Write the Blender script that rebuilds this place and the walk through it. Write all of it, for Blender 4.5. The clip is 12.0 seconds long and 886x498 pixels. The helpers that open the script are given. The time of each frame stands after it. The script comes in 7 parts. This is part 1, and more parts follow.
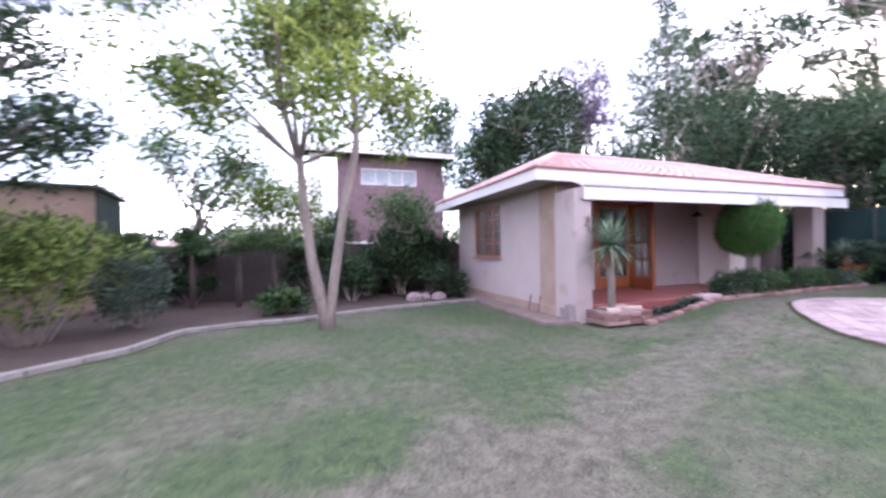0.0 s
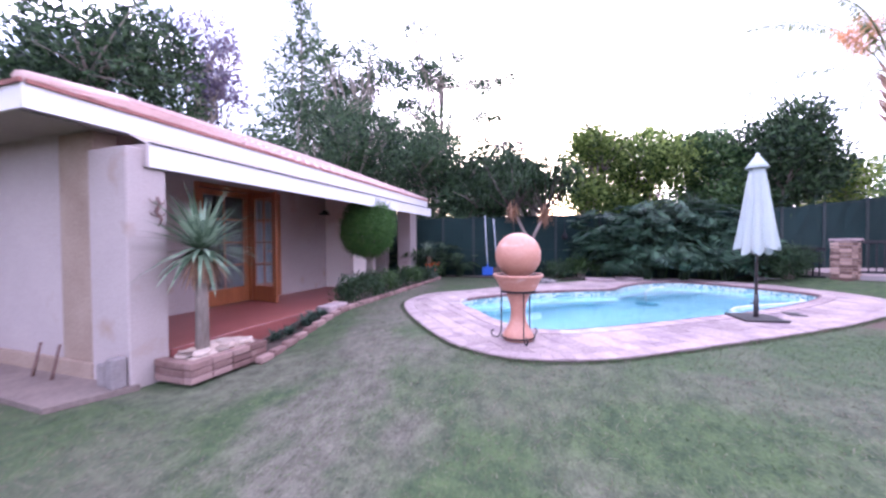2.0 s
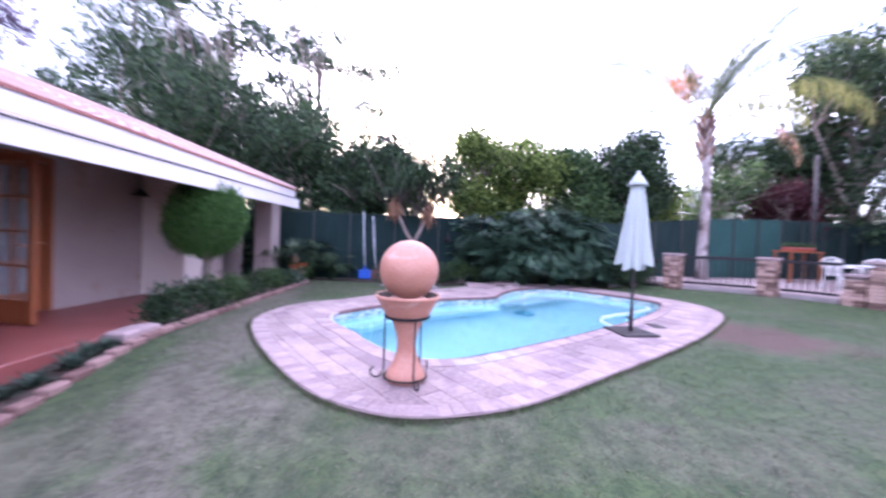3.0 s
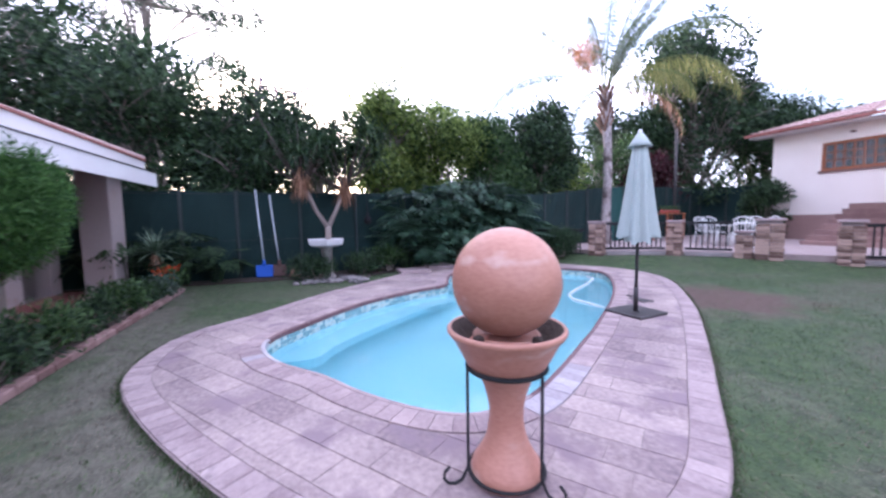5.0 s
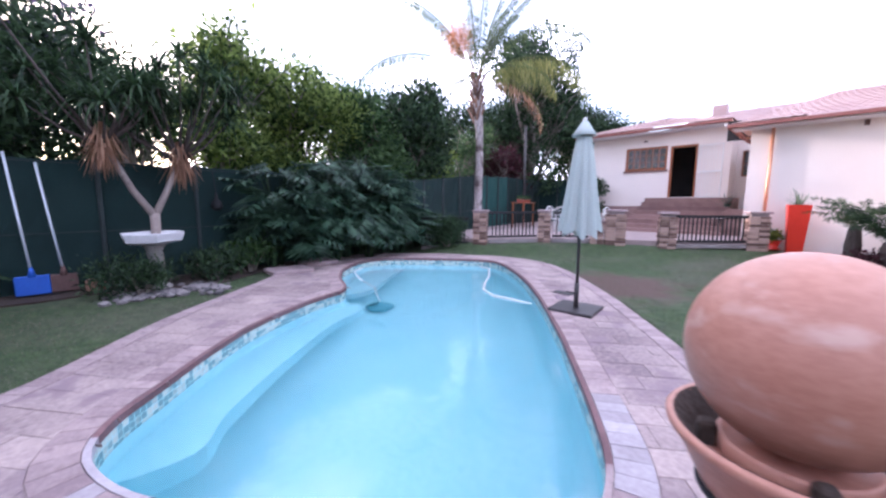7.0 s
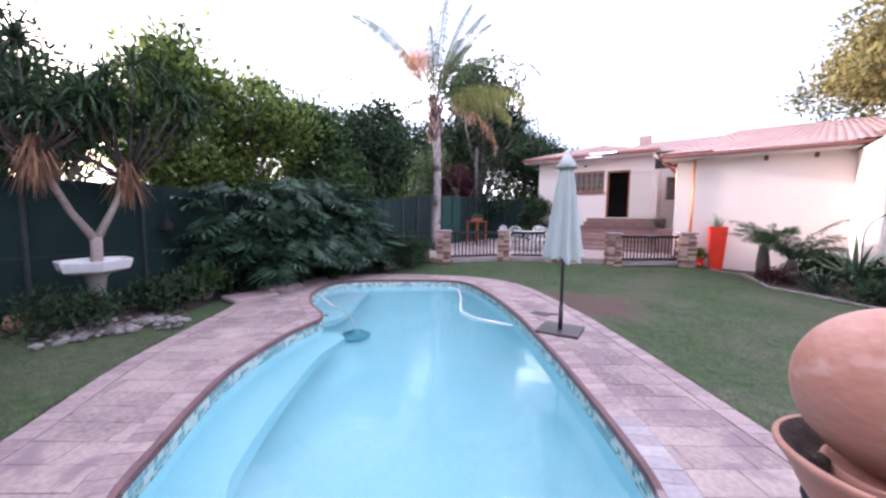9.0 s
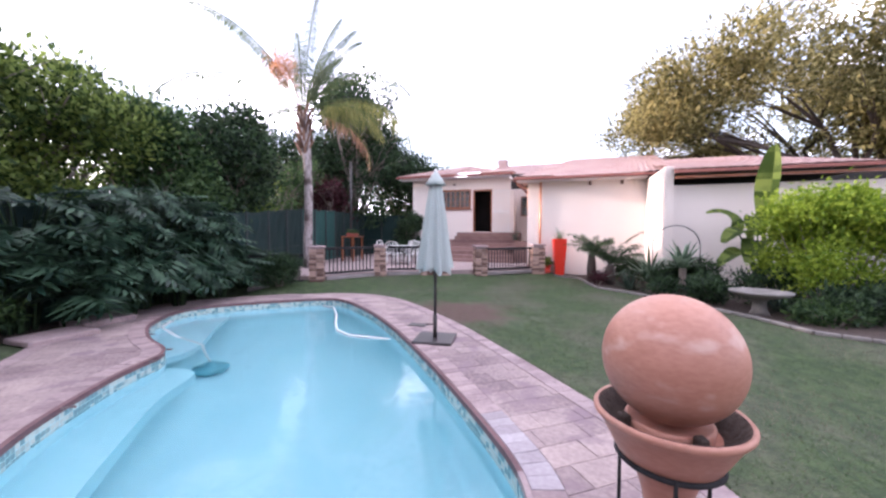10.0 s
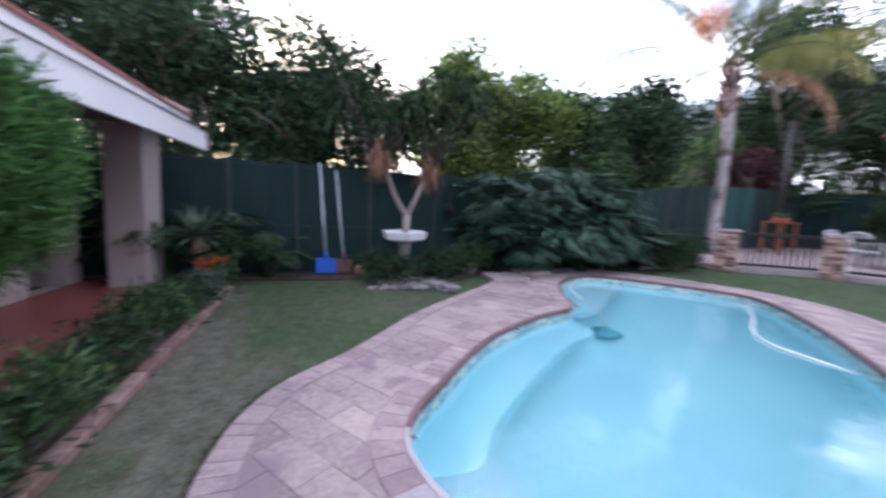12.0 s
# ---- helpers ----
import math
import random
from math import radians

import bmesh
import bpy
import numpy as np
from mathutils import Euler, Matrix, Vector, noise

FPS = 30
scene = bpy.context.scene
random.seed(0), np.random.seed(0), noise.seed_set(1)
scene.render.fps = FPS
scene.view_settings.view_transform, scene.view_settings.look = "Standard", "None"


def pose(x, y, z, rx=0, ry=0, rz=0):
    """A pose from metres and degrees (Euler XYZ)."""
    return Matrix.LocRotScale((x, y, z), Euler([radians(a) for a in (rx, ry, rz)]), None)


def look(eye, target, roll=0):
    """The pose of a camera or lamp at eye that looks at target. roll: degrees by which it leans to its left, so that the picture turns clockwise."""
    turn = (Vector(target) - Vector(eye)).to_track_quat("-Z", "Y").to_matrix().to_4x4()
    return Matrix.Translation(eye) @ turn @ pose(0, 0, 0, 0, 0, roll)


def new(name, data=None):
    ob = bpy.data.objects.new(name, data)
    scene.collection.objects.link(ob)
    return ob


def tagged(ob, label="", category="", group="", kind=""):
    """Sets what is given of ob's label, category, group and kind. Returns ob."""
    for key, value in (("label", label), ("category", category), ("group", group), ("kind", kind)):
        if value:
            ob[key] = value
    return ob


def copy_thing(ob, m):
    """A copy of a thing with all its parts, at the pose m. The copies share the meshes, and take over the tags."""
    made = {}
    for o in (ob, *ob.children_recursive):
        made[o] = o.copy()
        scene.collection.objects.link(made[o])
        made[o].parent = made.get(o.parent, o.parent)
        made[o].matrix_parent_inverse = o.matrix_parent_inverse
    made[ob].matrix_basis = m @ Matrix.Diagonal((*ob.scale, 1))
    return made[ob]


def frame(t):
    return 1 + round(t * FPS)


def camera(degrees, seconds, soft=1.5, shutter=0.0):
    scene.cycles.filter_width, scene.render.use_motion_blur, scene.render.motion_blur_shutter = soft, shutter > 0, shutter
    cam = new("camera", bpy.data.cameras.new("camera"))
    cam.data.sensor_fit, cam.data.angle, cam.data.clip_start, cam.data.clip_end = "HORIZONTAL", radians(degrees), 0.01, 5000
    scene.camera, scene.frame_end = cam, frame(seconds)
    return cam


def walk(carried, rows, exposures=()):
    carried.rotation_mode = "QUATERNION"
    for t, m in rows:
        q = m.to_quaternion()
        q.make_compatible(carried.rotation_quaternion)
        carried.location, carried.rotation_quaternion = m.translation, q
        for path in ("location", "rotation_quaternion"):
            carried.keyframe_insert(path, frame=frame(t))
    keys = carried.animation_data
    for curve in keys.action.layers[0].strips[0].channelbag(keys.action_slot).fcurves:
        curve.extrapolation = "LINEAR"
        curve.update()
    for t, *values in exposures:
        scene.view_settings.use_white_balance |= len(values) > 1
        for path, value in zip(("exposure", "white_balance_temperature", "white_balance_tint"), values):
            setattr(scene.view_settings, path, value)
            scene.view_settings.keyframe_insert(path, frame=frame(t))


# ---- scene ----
cam = camera(100.6, 12.0, soft=2.5, shutter=0.4)
PATH = [
    (0, (-1.027, 1.419, 1.143), (-0.375, 3.31, 1.142), -1.0),
    (0.5, (-0.629, 1.836, 1.227), (0.457, 3.514, 1.255), -5.4),
    (1, (-0.088, 2.168, 1.215), (1.504, 3.379, 1.267), -3.3),
    (1.5, (0.463, 2.489, 1.188), (2.278, 3.33, 1.21), -0.9),
    (2, (0.991, 2.807, 1.209), (2.882, 3.457, 1.17), -0.4),
    (2.5, (1.566, 2.988, 1.304), (3.51, 3.454, 1.358), -1.7),
    (3, (2.088, 3.095, 1.319), (4.088, 3.091, 1.273), 2.3),
    (3.2, (2.272, 3.181, 1.324), (4.257, 2.959, 1.242), 3.7),
    (4.8, (3.605, 4.119, 1.335), (5.521, 3.56, 1.212), 0.6),
    (5, (3.831, 4.269, 1.354), (5.715, 3.619, 1.191), -0.9),
    (5.5, (4.27, 4.392, 1.41), (6.03, 3.475, 1.164), -1.8),
    (6, (4.672, 4.45, 1.408), (6.375, 3.438, 1.138), -2.4),
    (6.5, (5.004, 4.583, 1.445), (6.55, 3.345, 1.167), -0.7),
    (7, (5.417, 4.709, 1.43), (6.859, 3.345, 1.178), 0.3),
    (7.5, (5.676, 4.849, 1.479), (7.11, 3.472, 1.268), -0.5),
    (7.7, (5.787, 4.921, 1.503), (7.113, 3.436, 1.318), -0.3),
    (9.3, (5.923, 5.15, 1.573), (7.06, 3.513, 1.416), 1.4),
    (9.5, (5.931, 5.129, 1.551), (6.85, 3.356, 1.442), 1.1),
    (10, (5.861, 5.155, 1.559), (6.496, 3.26, 1.479), 0.3),
    (10.5, (5.894, 5.149, 1.544), (6.672, 3.313, 1.392), 0.1),
    (11, (5.926, 5.06, 1.576), (7.029, 3.407, 1.348), 0.7),
    (11.5, (5.961, 5.119, 1.565), (7.49, 3.854, 1.319), 2.1),
    (12, (6.155, 5.281, 1.453), (8.059, 4.718, 1.213), 2.9),
]

EXPOSURES = [(0, 2.02, 5600, 28), (2.5, 2.02, 5280, 36), (5.0, 1.46, 5220, 23), (7.5, 1.40, 5380, 22), (10.0, 1.36, 5800, 22), (11.5, 1.28, 5500, 17), (12, 1.27, 5440, 16)]
walk(cam, [(t, look(eye, target, roll)) for t, eye, target, roll in PATH], EXPOSURES)
SUN_STRENGTH, SKY_STRENGTH = 3.0, 0.15
CLOUD = (19.0, 17.8, 17.5, 1)

# ---- world, sun, exposure ----
SUN_AZ, SUN_EL = radians(7.5), radians(12.0)

world = bpy.data.worlds.new("sky_world")
scene.world = world
world.use_nodes = True
wn, wl = world.node_tree.nodes, world.node_tree.links
wn.clear()
w_out = wn.new("ShaderNodeOutputWorld")
w_bg = wn.new("ShaderNodeBackground")
w_sky = wn.new("ShaderNodeTexSky")
w_sky.sky_type = "NISHITA"
w_sky.sun_disc = False
w_sky.sun_elevation = SUN_EL
w_sky.sun_rotation = radians(90) - SUN_AZ
w_sky.dust_density = 2.0
w_sky.air_density = 1.0
w_tc = wn.new("ShaderNodeTexCoord")
w_map = wn.new("ShaderNodeMapping")
w_map.inputs["Scale"].default_value = (1.6, 1.6, 4.0)
w_noise = wn.new("ShaderNodeTexNoise")
w_noise.inputs["Scale"].default_value = 1.7
w_noise.inputs["Detail"].default_value = 7.0
w_noise.inputs["Distortion"].default_value = 0.4
w_ramp = wn.new("ShaderNodeValToRGB")
w_ramp.color_ramp.elements[0].position = 0.52
w_ramp.color_ramp.elements[1].position = 0.64
w_mix = wn.new("ShaderNodeMixRGB")
w_mix.inputs["Color2"].default_value = CLOUD
wl.new(w_tc.outputs["Generated"], w_map.inputs["Vector"])
wl.new(w_map.outputs["Vector"], w_noise.inputs["Vector"])
wl.new(w_noise.outputs["Fac"], w_ramp.inputs["Fac"])
w_fac = wn.new("ShaderNodeMath")
w_fac.operation = "MULTIPLY_ADD"
w_fac.inputs[1].default_value, w_fac.inputs[2].default_value = 0.85, 0.15
wl.new(w_ramp.outputs["Color"], w_fac.inputs[0])
wl.new(w_fac.outputs[0], w_mix.inputs["Fac"])
wl.new(w_sky.outputs["Color"], w_mix.inputs["Color1"])
wl.new(w_mix.outputs["Color"], w_bg.inputs["Color"])
w_bg.inputs["Strength"].default_value = SKY_STRENGTH
wl.new(w_bg.outputs["Background"], w_out.inputs["Surface"])

sun = new("sun", bpy.data.lights.new("sun", "SUN"))
sun.data.energy = SUN_STRENGTH
sun.data.angle = radians(0.6)
sun.data.color = (1.0, 0.80, 0.62)
sun.matrix_world = look((0, 0, 0), (-math.cos(SUN_AZ) * math.cos(SUN_EL), -math.sin(SUN_AZ) * math.cos(SUN_EL), -math.sin(SUN_EL)))


# ---- materials ----
def material(name, c1, c2, scale=2.0, fine=30.0, rough=0.8, bump=0.3, depth=0.01, vary="", amount=0.35, metallic=0.0,
             through_light=0.0, wear=None, wear_at=0.6, spec=0.5, stretch=(1, 1, 1)):
    """A surface whose colour runs from c1 to c2 in large stains and fine grain. vary: 'object' or 'island'."""
    m = bpy.data.materials.new(name)
    m.use_nodes = True
    n, l = m.node_tree.nodes, m.node_tree.links
    n.clear()
    out = n.new("ShaderNodeOutputMaterial")
    bsdf = n.new("ShaderNodeBsdfPrincipled")
    tc = n.new("ShaderNodeTexCoord")
    mp = n.new("ShaderNodeMapping")
    mp.inputs["Scale"].default_value = stretch
    l.new(tc.outputs["Object"], mp.inputs["Vector"])
    vector = mp.outputs["Vector"]
    rnd = None
    if vary == "object":
        info = n.new("ShaderNodeObjectInfo")
        rnd = info.outputs["Random"]
        add = n.new("ShaderNodeVectorMath")
        add.operation = "MULTIPLY_ADD"
        add.inputs[1].default_value = (37.0, 53.0, 71.0)
        comb = n.new("ShaderNodeCombineXYZ")
        for i in range(3):
            l.new(rnd, comb.inputs[i])
        l.new(comb.outputs[0], add.inputs[0])
        l.new(vector, add.inputs[2])
        vector = add.outputs[0]
    elif vary == "place":
        info, geo = n.new("ShaderNodeObjectInfo"), n.new("ShaderNodeNewGeometry")
        rnd, vector = info.outputs["Random"], geo.outputs["Position"]
    elif vary == "island":
        geo = n.new("ShaderNodeNewGeometry")
        rnd = geo.outputs["Random Per Island"]
    big, small = n.new("ShaderNodeTexNoise"), n.new("ShaderNodeTexNoise")
    big.inputs["Scale"].default_value, big.inputs["Detail"].default_value = scale, 4.0
    small.inputs["Scale"].default_value, small.inputs["Detail"].default_value = fine, 5.0
    l.new(vector, big.inputs["Vector"])
    l.new(vector, small.inputs["Vector"])
    both = n.new("ShaderNodeMath")
    both.operation = "MULTIPLY_ADD"
    both.inputs[1].default_value = 0.45
    l.new(small.outputs["Fac"], both.inputs[0])
    half = n.new("ShaderNodeMath")
    half.operation = "MULTIPLY"
    half.inputs[1].default_value = 0.55
    l.new(big.outputs["Fac"], half.inputs[0])
    l.new(half.outputs[0], both.inputs[2])
    fac = both.outputs[0]
    if rnd is not None:
        shift = n.new("ShaderNodeMath")
        shift.operation = "MULTIPLY_ADD"
        shift.inputs[1].default_value = amount
        l.new(rnd, shift.inputs[0])
        minus = n.new("ShaderNodeMath")
        minus.operation = "SUBTRACT"
        minus.inputs[1].default_value = amount / 2
        l.new(fac, minus.inputs[0])
        l.new(minus.outputs[0], shift.inputs[2])
        fac = shift.outputs[0]
    ramp = n.new("ShaderNodeValToRGB")
    ramp.color_ramp.elements[0].position, ramp.color_ramp.elements[1].position = 0.3, 0.7
    ramp.color_ramp.elements[0].color, ramp.color_ramp.elements[1].color = (*c1, 1), (*c2, 1)
    l.new(fac, ramp.inputs["Fac"])
    colour = ramp.outputs["Color"]
    if wear:
        stain = n.new("ShaderNodeTexNoise")
        stain.inputs["Scale"].default_value, stain.inputs["Detail"].default_value = scale * 2.3, 8.0
        l.new(vector, stain.inputs["Vector"])
        sr = n.new("ShaderNodeValToRGB")
        sr.color_ramp.elements[0].position, sr.color_ramp.elements[1].position = wear_at, wear_at + 0.12
        l.new(stain.outputs["Fac"], sr.inputs["Fac"])
        mix = n.new("ShaderNodeMixRGB")
        mix.inputs["Color2"].default_value = (*wear, 1)
        l.new(sr.outputs["Color"], mix.inputs["Fac"])
        l.new(colour, mix.inputs["Color1"])
        colour = mix.outputs["Color"]
    l.new(colour, bsdf.inputs["Base Color"])
    bsdf.inputs["Roughness"].default_value = rough
    bsdf.inputs["Metallic"].default_value = metallic
    bsdf.inputs["Specular IOR Level"].default_value = spec
    if bump:
        b = n.new("ShaderNodeBump")
        b.inputs["Strength"].default_value, b.inputs["Distance"].default_value = bump, depth
        l.new(small.outputs["Fac"], b.inputs["Height"])
        l.new(b.outputs["Normal"], bsdf.inputs["Normal"])
    if through_light:
        tr = n.new("ShaderNodeBsdfTranslucent")
        l.new(colour, tr.inputs["Color"])
        ms = n.new("ShaderNodeMixShader")
        ms.inputs[0].default_value = through_light
        l.new(bsdf.outputs[0], ms.inputs[1])
        l.new(tr.outputs[0], ms.inputs[2])
        l.new(ms.outputs[0], out.inputs["Surface"])
    else:
        l.new(bsdf.outputs[0], out.inputs["Surface"])
    return m


def leaf_mat(name, dark, light, tl=0.35, rough=0.6):
    return material(name, dark, light, 0.7, 9.0, rough, 0.0, 0.0, "island", 0.7, through_light=tl, spec=0.3)


def glass_mat(name, tint, rough, transmission, ior=1.45):
    m = bpy.data.materials.new(name)
    m.use_nodes = True
    b = m.node_tree.nodes["Principled BSDF"]
    b.inputs["Base Color"].default_value = (*tint, 1)
    b.inputs["Roughness"].default_value = rough
    b.inputs["Transmission Weight"].default_value = transmission
    b.inputs["IOR"].default_value = ior
    return m


PLASTER = material("plaster_pinkish", (0.33, 0.270, 0.262), (0.45, 0.375, 0.362), 0.8, 45, 0.9, 0.35, 0.004, wear=(0.33, 0.24, 0.19), wear_at=0.62)
PLASTER_WARM = material("plaster_cream", (0.68, 0.59, 0.55), (0.77, 0.69, 0.65), 0.6, 40, 0.9, 0.3, 0.004)
PLASTER_BROWN = material("plaster_brownish", (0.24, 0.165, 0.125), (0.36, 0.27, 0.22), 2.5, 30, 0.95, 0.4, 0.006)
WHITE = material("white_paint", (0.62, 0.58, 0.59), (0.74, 0.71, 0.71), 1.2, 60, 0.6, 0.1, 0.002, wear=(0.55, 0.50, 0.47), wear_at=0.7)
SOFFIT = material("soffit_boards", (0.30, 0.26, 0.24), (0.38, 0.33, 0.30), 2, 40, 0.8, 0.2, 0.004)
ROOF = material("roof_tiles_faded_red", (0.42, 0.275, 0.255), (0.55, 0.40, 0.375), 1.0, 25, 0.75, 0.3, 0.006, wear=(0.52, 0.38, 0.36), wear_at=0.58)
ROOF_EDGE = material("roof_edge_dark_red", (0.20, 0.07, 0.06), (0.30, 0.12, 0.10), 2.0, 25, 0.8, 0.3)
TERRACOTTA = material("terracotta", (0.38, 0.155, 0.105), (0.54, 0.27, 0.20), 2.0, 30, 0.5, 0.15, 0.002, wear=(0.54, 0.33, 0.27), wear_at=0.57, stretch=(1, 1, 2.2), spec=0.6)
IRON = material("wrought_iron", (0.012, 0.012, 0.014), (0.03, 0.028, 0.03), 8, 60, 0.75, 0.2, 0.001, spec=0.25)
SLAB = material("paving_slab", (0.165, 0.115, 0.128), (0.45, 0.350, 0.325), 1.1, 26, 0.85, 0.5, 0.005, "place", 0.16, wear=(0.23, 0.165, 0.185), wear_at=0.54)
BORDER = material("border_brick", (0.225, 0.16, 0.17), (0.41, 0.315, 0.31), 3.0, 30, 0.85, 0.4, 0.005, "object", 0.20, wear=(0.24, 0.18, 0.19), wear_at=0.58)
COPING = material("coping_brick", (0.22, 0.155, 0.165), (0.41, 0.31, 0.30), 3.0, 30, 0.8, 0.4, 0.005, "object", 0.30, wear=(0.24, 0.17, 0.18), wear_at=0.58)
PALE_BRICK = material("bleached_brick", (0.30, 0.255, 0.27), (0.47, 0.42, 0.44), 3.0, 30, 0.85, 0.4, 0.005, "object", 0.3)
NOSING = material("coping_nosing_dark", (0.10, 0.05, 0.055), (0.20, 0.105, 0.11), 3.0, 30, 0.7, 0.3, 0.003)
MUD_AT = (7.95, -1.95, 0)
PATH_AT = (3.6, 4.6, -0.31, 0.95)
PAVE_BED = material("sandy_joint_bed", (0.21, 0.155, 0.155), (0.33, 0.26, 0.25), 3.0, 40, 0.95, 0.5, 0.005)
MORTAR = material("mortar_bed", (0.22, 0.17, 0.17), (0.32, 0.26, 0.26), 3.0, 40, 0.95, 0.5, 0.005)
BRICK = material("rustic_brick", (0.13, 0.075, 0.06), (0.44, 0.30, 0.25), 6.0, 50, 0.9, 0.6, 0.006, "object", 0.75, wear=(0.32, 0.26, 0.22), wear_at=0.64)
BRICK_RED = material("red_brick", (0.15, 0.085, 0.078), (0.27, 0.165, 0.148), 4.0, 40, 0.85, 0.5, 0.006, "object", 0.5)
STOEP = material("polished_red_stoep", (0.20, 0.055, 0.05), (0.28, 0.09, 0.08), 1.5, 25, 0.42, 0.1, 0.002)
POOL = material("pool_plaster", (0.40, 0.70, 0.76), (0.50, 0.78, 0.83), 0.8, 14, 0.7, 0.1, 0.002)
POOL_STEP = material("pool_bench_plaster", (0.48, 0.72, 0.77), (0.56, 0.79, 0.83), 0.8, 14, 0.7, 0.1, 0.002)
MOSAIC_A = material("mosaic_tile", (0.20, 0.34, 0.36), (0.58, 0.64, 0.58), 4.0, 20, 0.25, 0.0, 0.001, "island", 1.2)
WOOD = material("varnished_wood", (0.20, 0.060, 0.025), (0.36, 0.125, 0.050), 2.0, 26, 0.35, 0.15, 0.002, stretch=(6, 6, 0.6))
# near-black paint standing in for the shade of rooms and roof voids
SHADE_BLACK = material("shade_black", (0.012, 0.011, 0.012), (0.03, 0.026, 0.025), 2, 20, 0.9, 0.0)
CURTAIN = material("curtain_cloth", (0.42, 0.42, 0.46), (0.60, 0.60, 0.64), 3, 30, 0.9, 0.2)
GLASS = glass_mat("window_glass", (0.85, 0.9, 0.92), 0.02, 0.92)
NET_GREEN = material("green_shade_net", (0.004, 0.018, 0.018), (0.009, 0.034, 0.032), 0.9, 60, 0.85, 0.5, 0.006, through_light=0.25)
# brighter copy of the same net: sunlight on one stretch put into its colour
NET_SUNLIT = material("green_shade_net_sunlit", (0.022, 0.085, 0.080), (0.040, 0.125, 0.115), 0.9, 60, 0.85, 0.5, 0.006, through_light=0.4)
POST = material("dark_fence_post", (0.012, 0.02, 0.02), (0.03, 0.04, 0.04), 3, 30, 0.7, 0.2)
CANVAS = material("umbrella_canvas", (0.38, 0.42, 0.41), (0.48, 0.53, 0.51), 1.5, 60, 0.9, 0.3, 0.002, through_light=0.12)
POLE_DARK = material("umbrella_pole_dark", (0.02, 0.016, 0.018), (0.045, 0.035, 0.035), 3, 30, 0.45, 0.1)
STONE = material("flat_stone", (0.34, 0.24, 0.20), (0.55, 0.44, 0.38), 5, 30, 0.9, 0.6, 0.01, "island", 0.6)
PALE_STONE = material("pale_cast_stone", (0.50, 0.48, 0.50), (0.64, 0.62, 0.63), 3, 40, 0.85, 0.3, 0.004, wear=(0.34, 0.32, 0.33), wear_at=0.62)
CONCRETE = material("concrete_kerb", (0.15, 0.135, 0.125), (0.30, 0.275, 0.26), 3, 40, 0.9, 0.4, 0.006)
SOIL = material("dark_soil", (0.030, 0.020, 0.016), (0.075, 0.050, 0.040), 2.5, 30, 0.95, 0.8, 0.02)
RED_GLAZE = material("red_glazed_pot", (0.60, 0.030, 0.015), (0.72, 0.05, 0.025), 2, 20, 0.30, 0.05, 0.001)
RED_POT = material("dull_red_pot", (0.28, 0.06, 0.05), (0.40, 0.10, 0.08), 3, 30, 0.6, 0.2)
BLUE_PLASTIC = material("blue_plastic", (0.02, 0.08, 0.42), (0.03, 0.12, 0.55), 3, 30, 0.5, 0.1)
ALU = material("aluminium_pole", (0.50, 0.54, 0.60), (0.62, 0.66, 0.72), 3, 30, 0.4, 0.05, metallic=0.3)
BROWN_NET = material("brown_board", (0.10, 0.05, 0.045), (0.16, 0.09, 0.08), 3, 30, 0.8, 0.2)
COPPER = material("copper_pipe", (0.60, 0.26, 0.15), (0.78, 0.42, 0.28), 3, 30, 0.35, 0.1, metallic=0.7)
WHITE_PLASTIC = material("white_plastic", (0.62, 0.62, 0.62), (0.75, 0.75, 0.74), 3, 30, 0.45, 0.05)
DARK_STONE = material("dark_river_stone", (0.08, 0.072, 0.075), (0.24, 0.21, 0.21), 5, 30, 0.85, 0.5, 0.01, "island", 0.6)
KERB = material("plastered_kerb", (0.17, 0.14, 0.14), (0.30, 0.26, 0.26), 3, 40, 0.9, 0.4, 0.006)
PATIO = material("patio_paving", (0.27, 0.20, 0.195), (0.38, 0.30, 0.29), 3, 30, 0.85, 0.4)
BARK = material("bark_grey", (0.13, 0.10, 0.085), (0.30, 0.25, 0.22), 4, 30, 0.95, 0.9, 0.02, stretch=(1, 1, 0.3))
BARK_DARK = material("bark_dark", (0.035, 0.028, 0.026), (0.12, 0.09, 0.08), 4, 30, 0.95, 0.9, 0.02, stretch=(1, 1, 0.3))
BARK_PALE = material("bark_pale_pinkish", (0.17, 0.13, 0.115), (0.34, 0.275, 0.25), 3, 25, 0.9, 0.6, 0.015, wear=(0.12, 0.09, 0.08), wear_at=0.62)
BARK_PALM = material("palm_trunk_bark", (0.12, 0.085, 0.08), (0.56, 0.50, 0.50), 1.6, 18, 0.95, 0.9, 0.03, wear=(0.07, 0.05, 0.045), wear_at=0.50, stretch=(1, 1, 0.5))
LEAF_DARK = leaf_mat("leaf_dark_green", (0.010, 0.023, 0.012), (0.056, 0.098, 0.042), 0.3)
LEAF_MID = leaf_mat("leaf_mid_green", (0.018, 0.044, 0.017), (0.095, 0.160, 0.055))
LEAF_SPLIT = leaf_mat("leaf_split_glossy_green", (0.014, 0.036, 0.024), (0.070, 0.125, 0.075), 0.2, 0.38)
LEAF_BRIGHT = leaf_mat("leaf_bright_green", (0.050, 0.085, 0.016), (0.20, 0.26, 0.060), 0.55)
LEAF_LIME = leaf_mat("leaf_lime", (0.12, 0.20, 0.015), (0.34, 0.44, 0.05), 0.5)
# olive leaves, lightened so that the colour itself holds the thorn tree's sunlight
LEAF_OLIVE_SUNLIT = leaf_mat("leaf_olive_sunlit", (0.105, 0.098, 0.034), (0.38, 0.33, 0.135), 0.45)
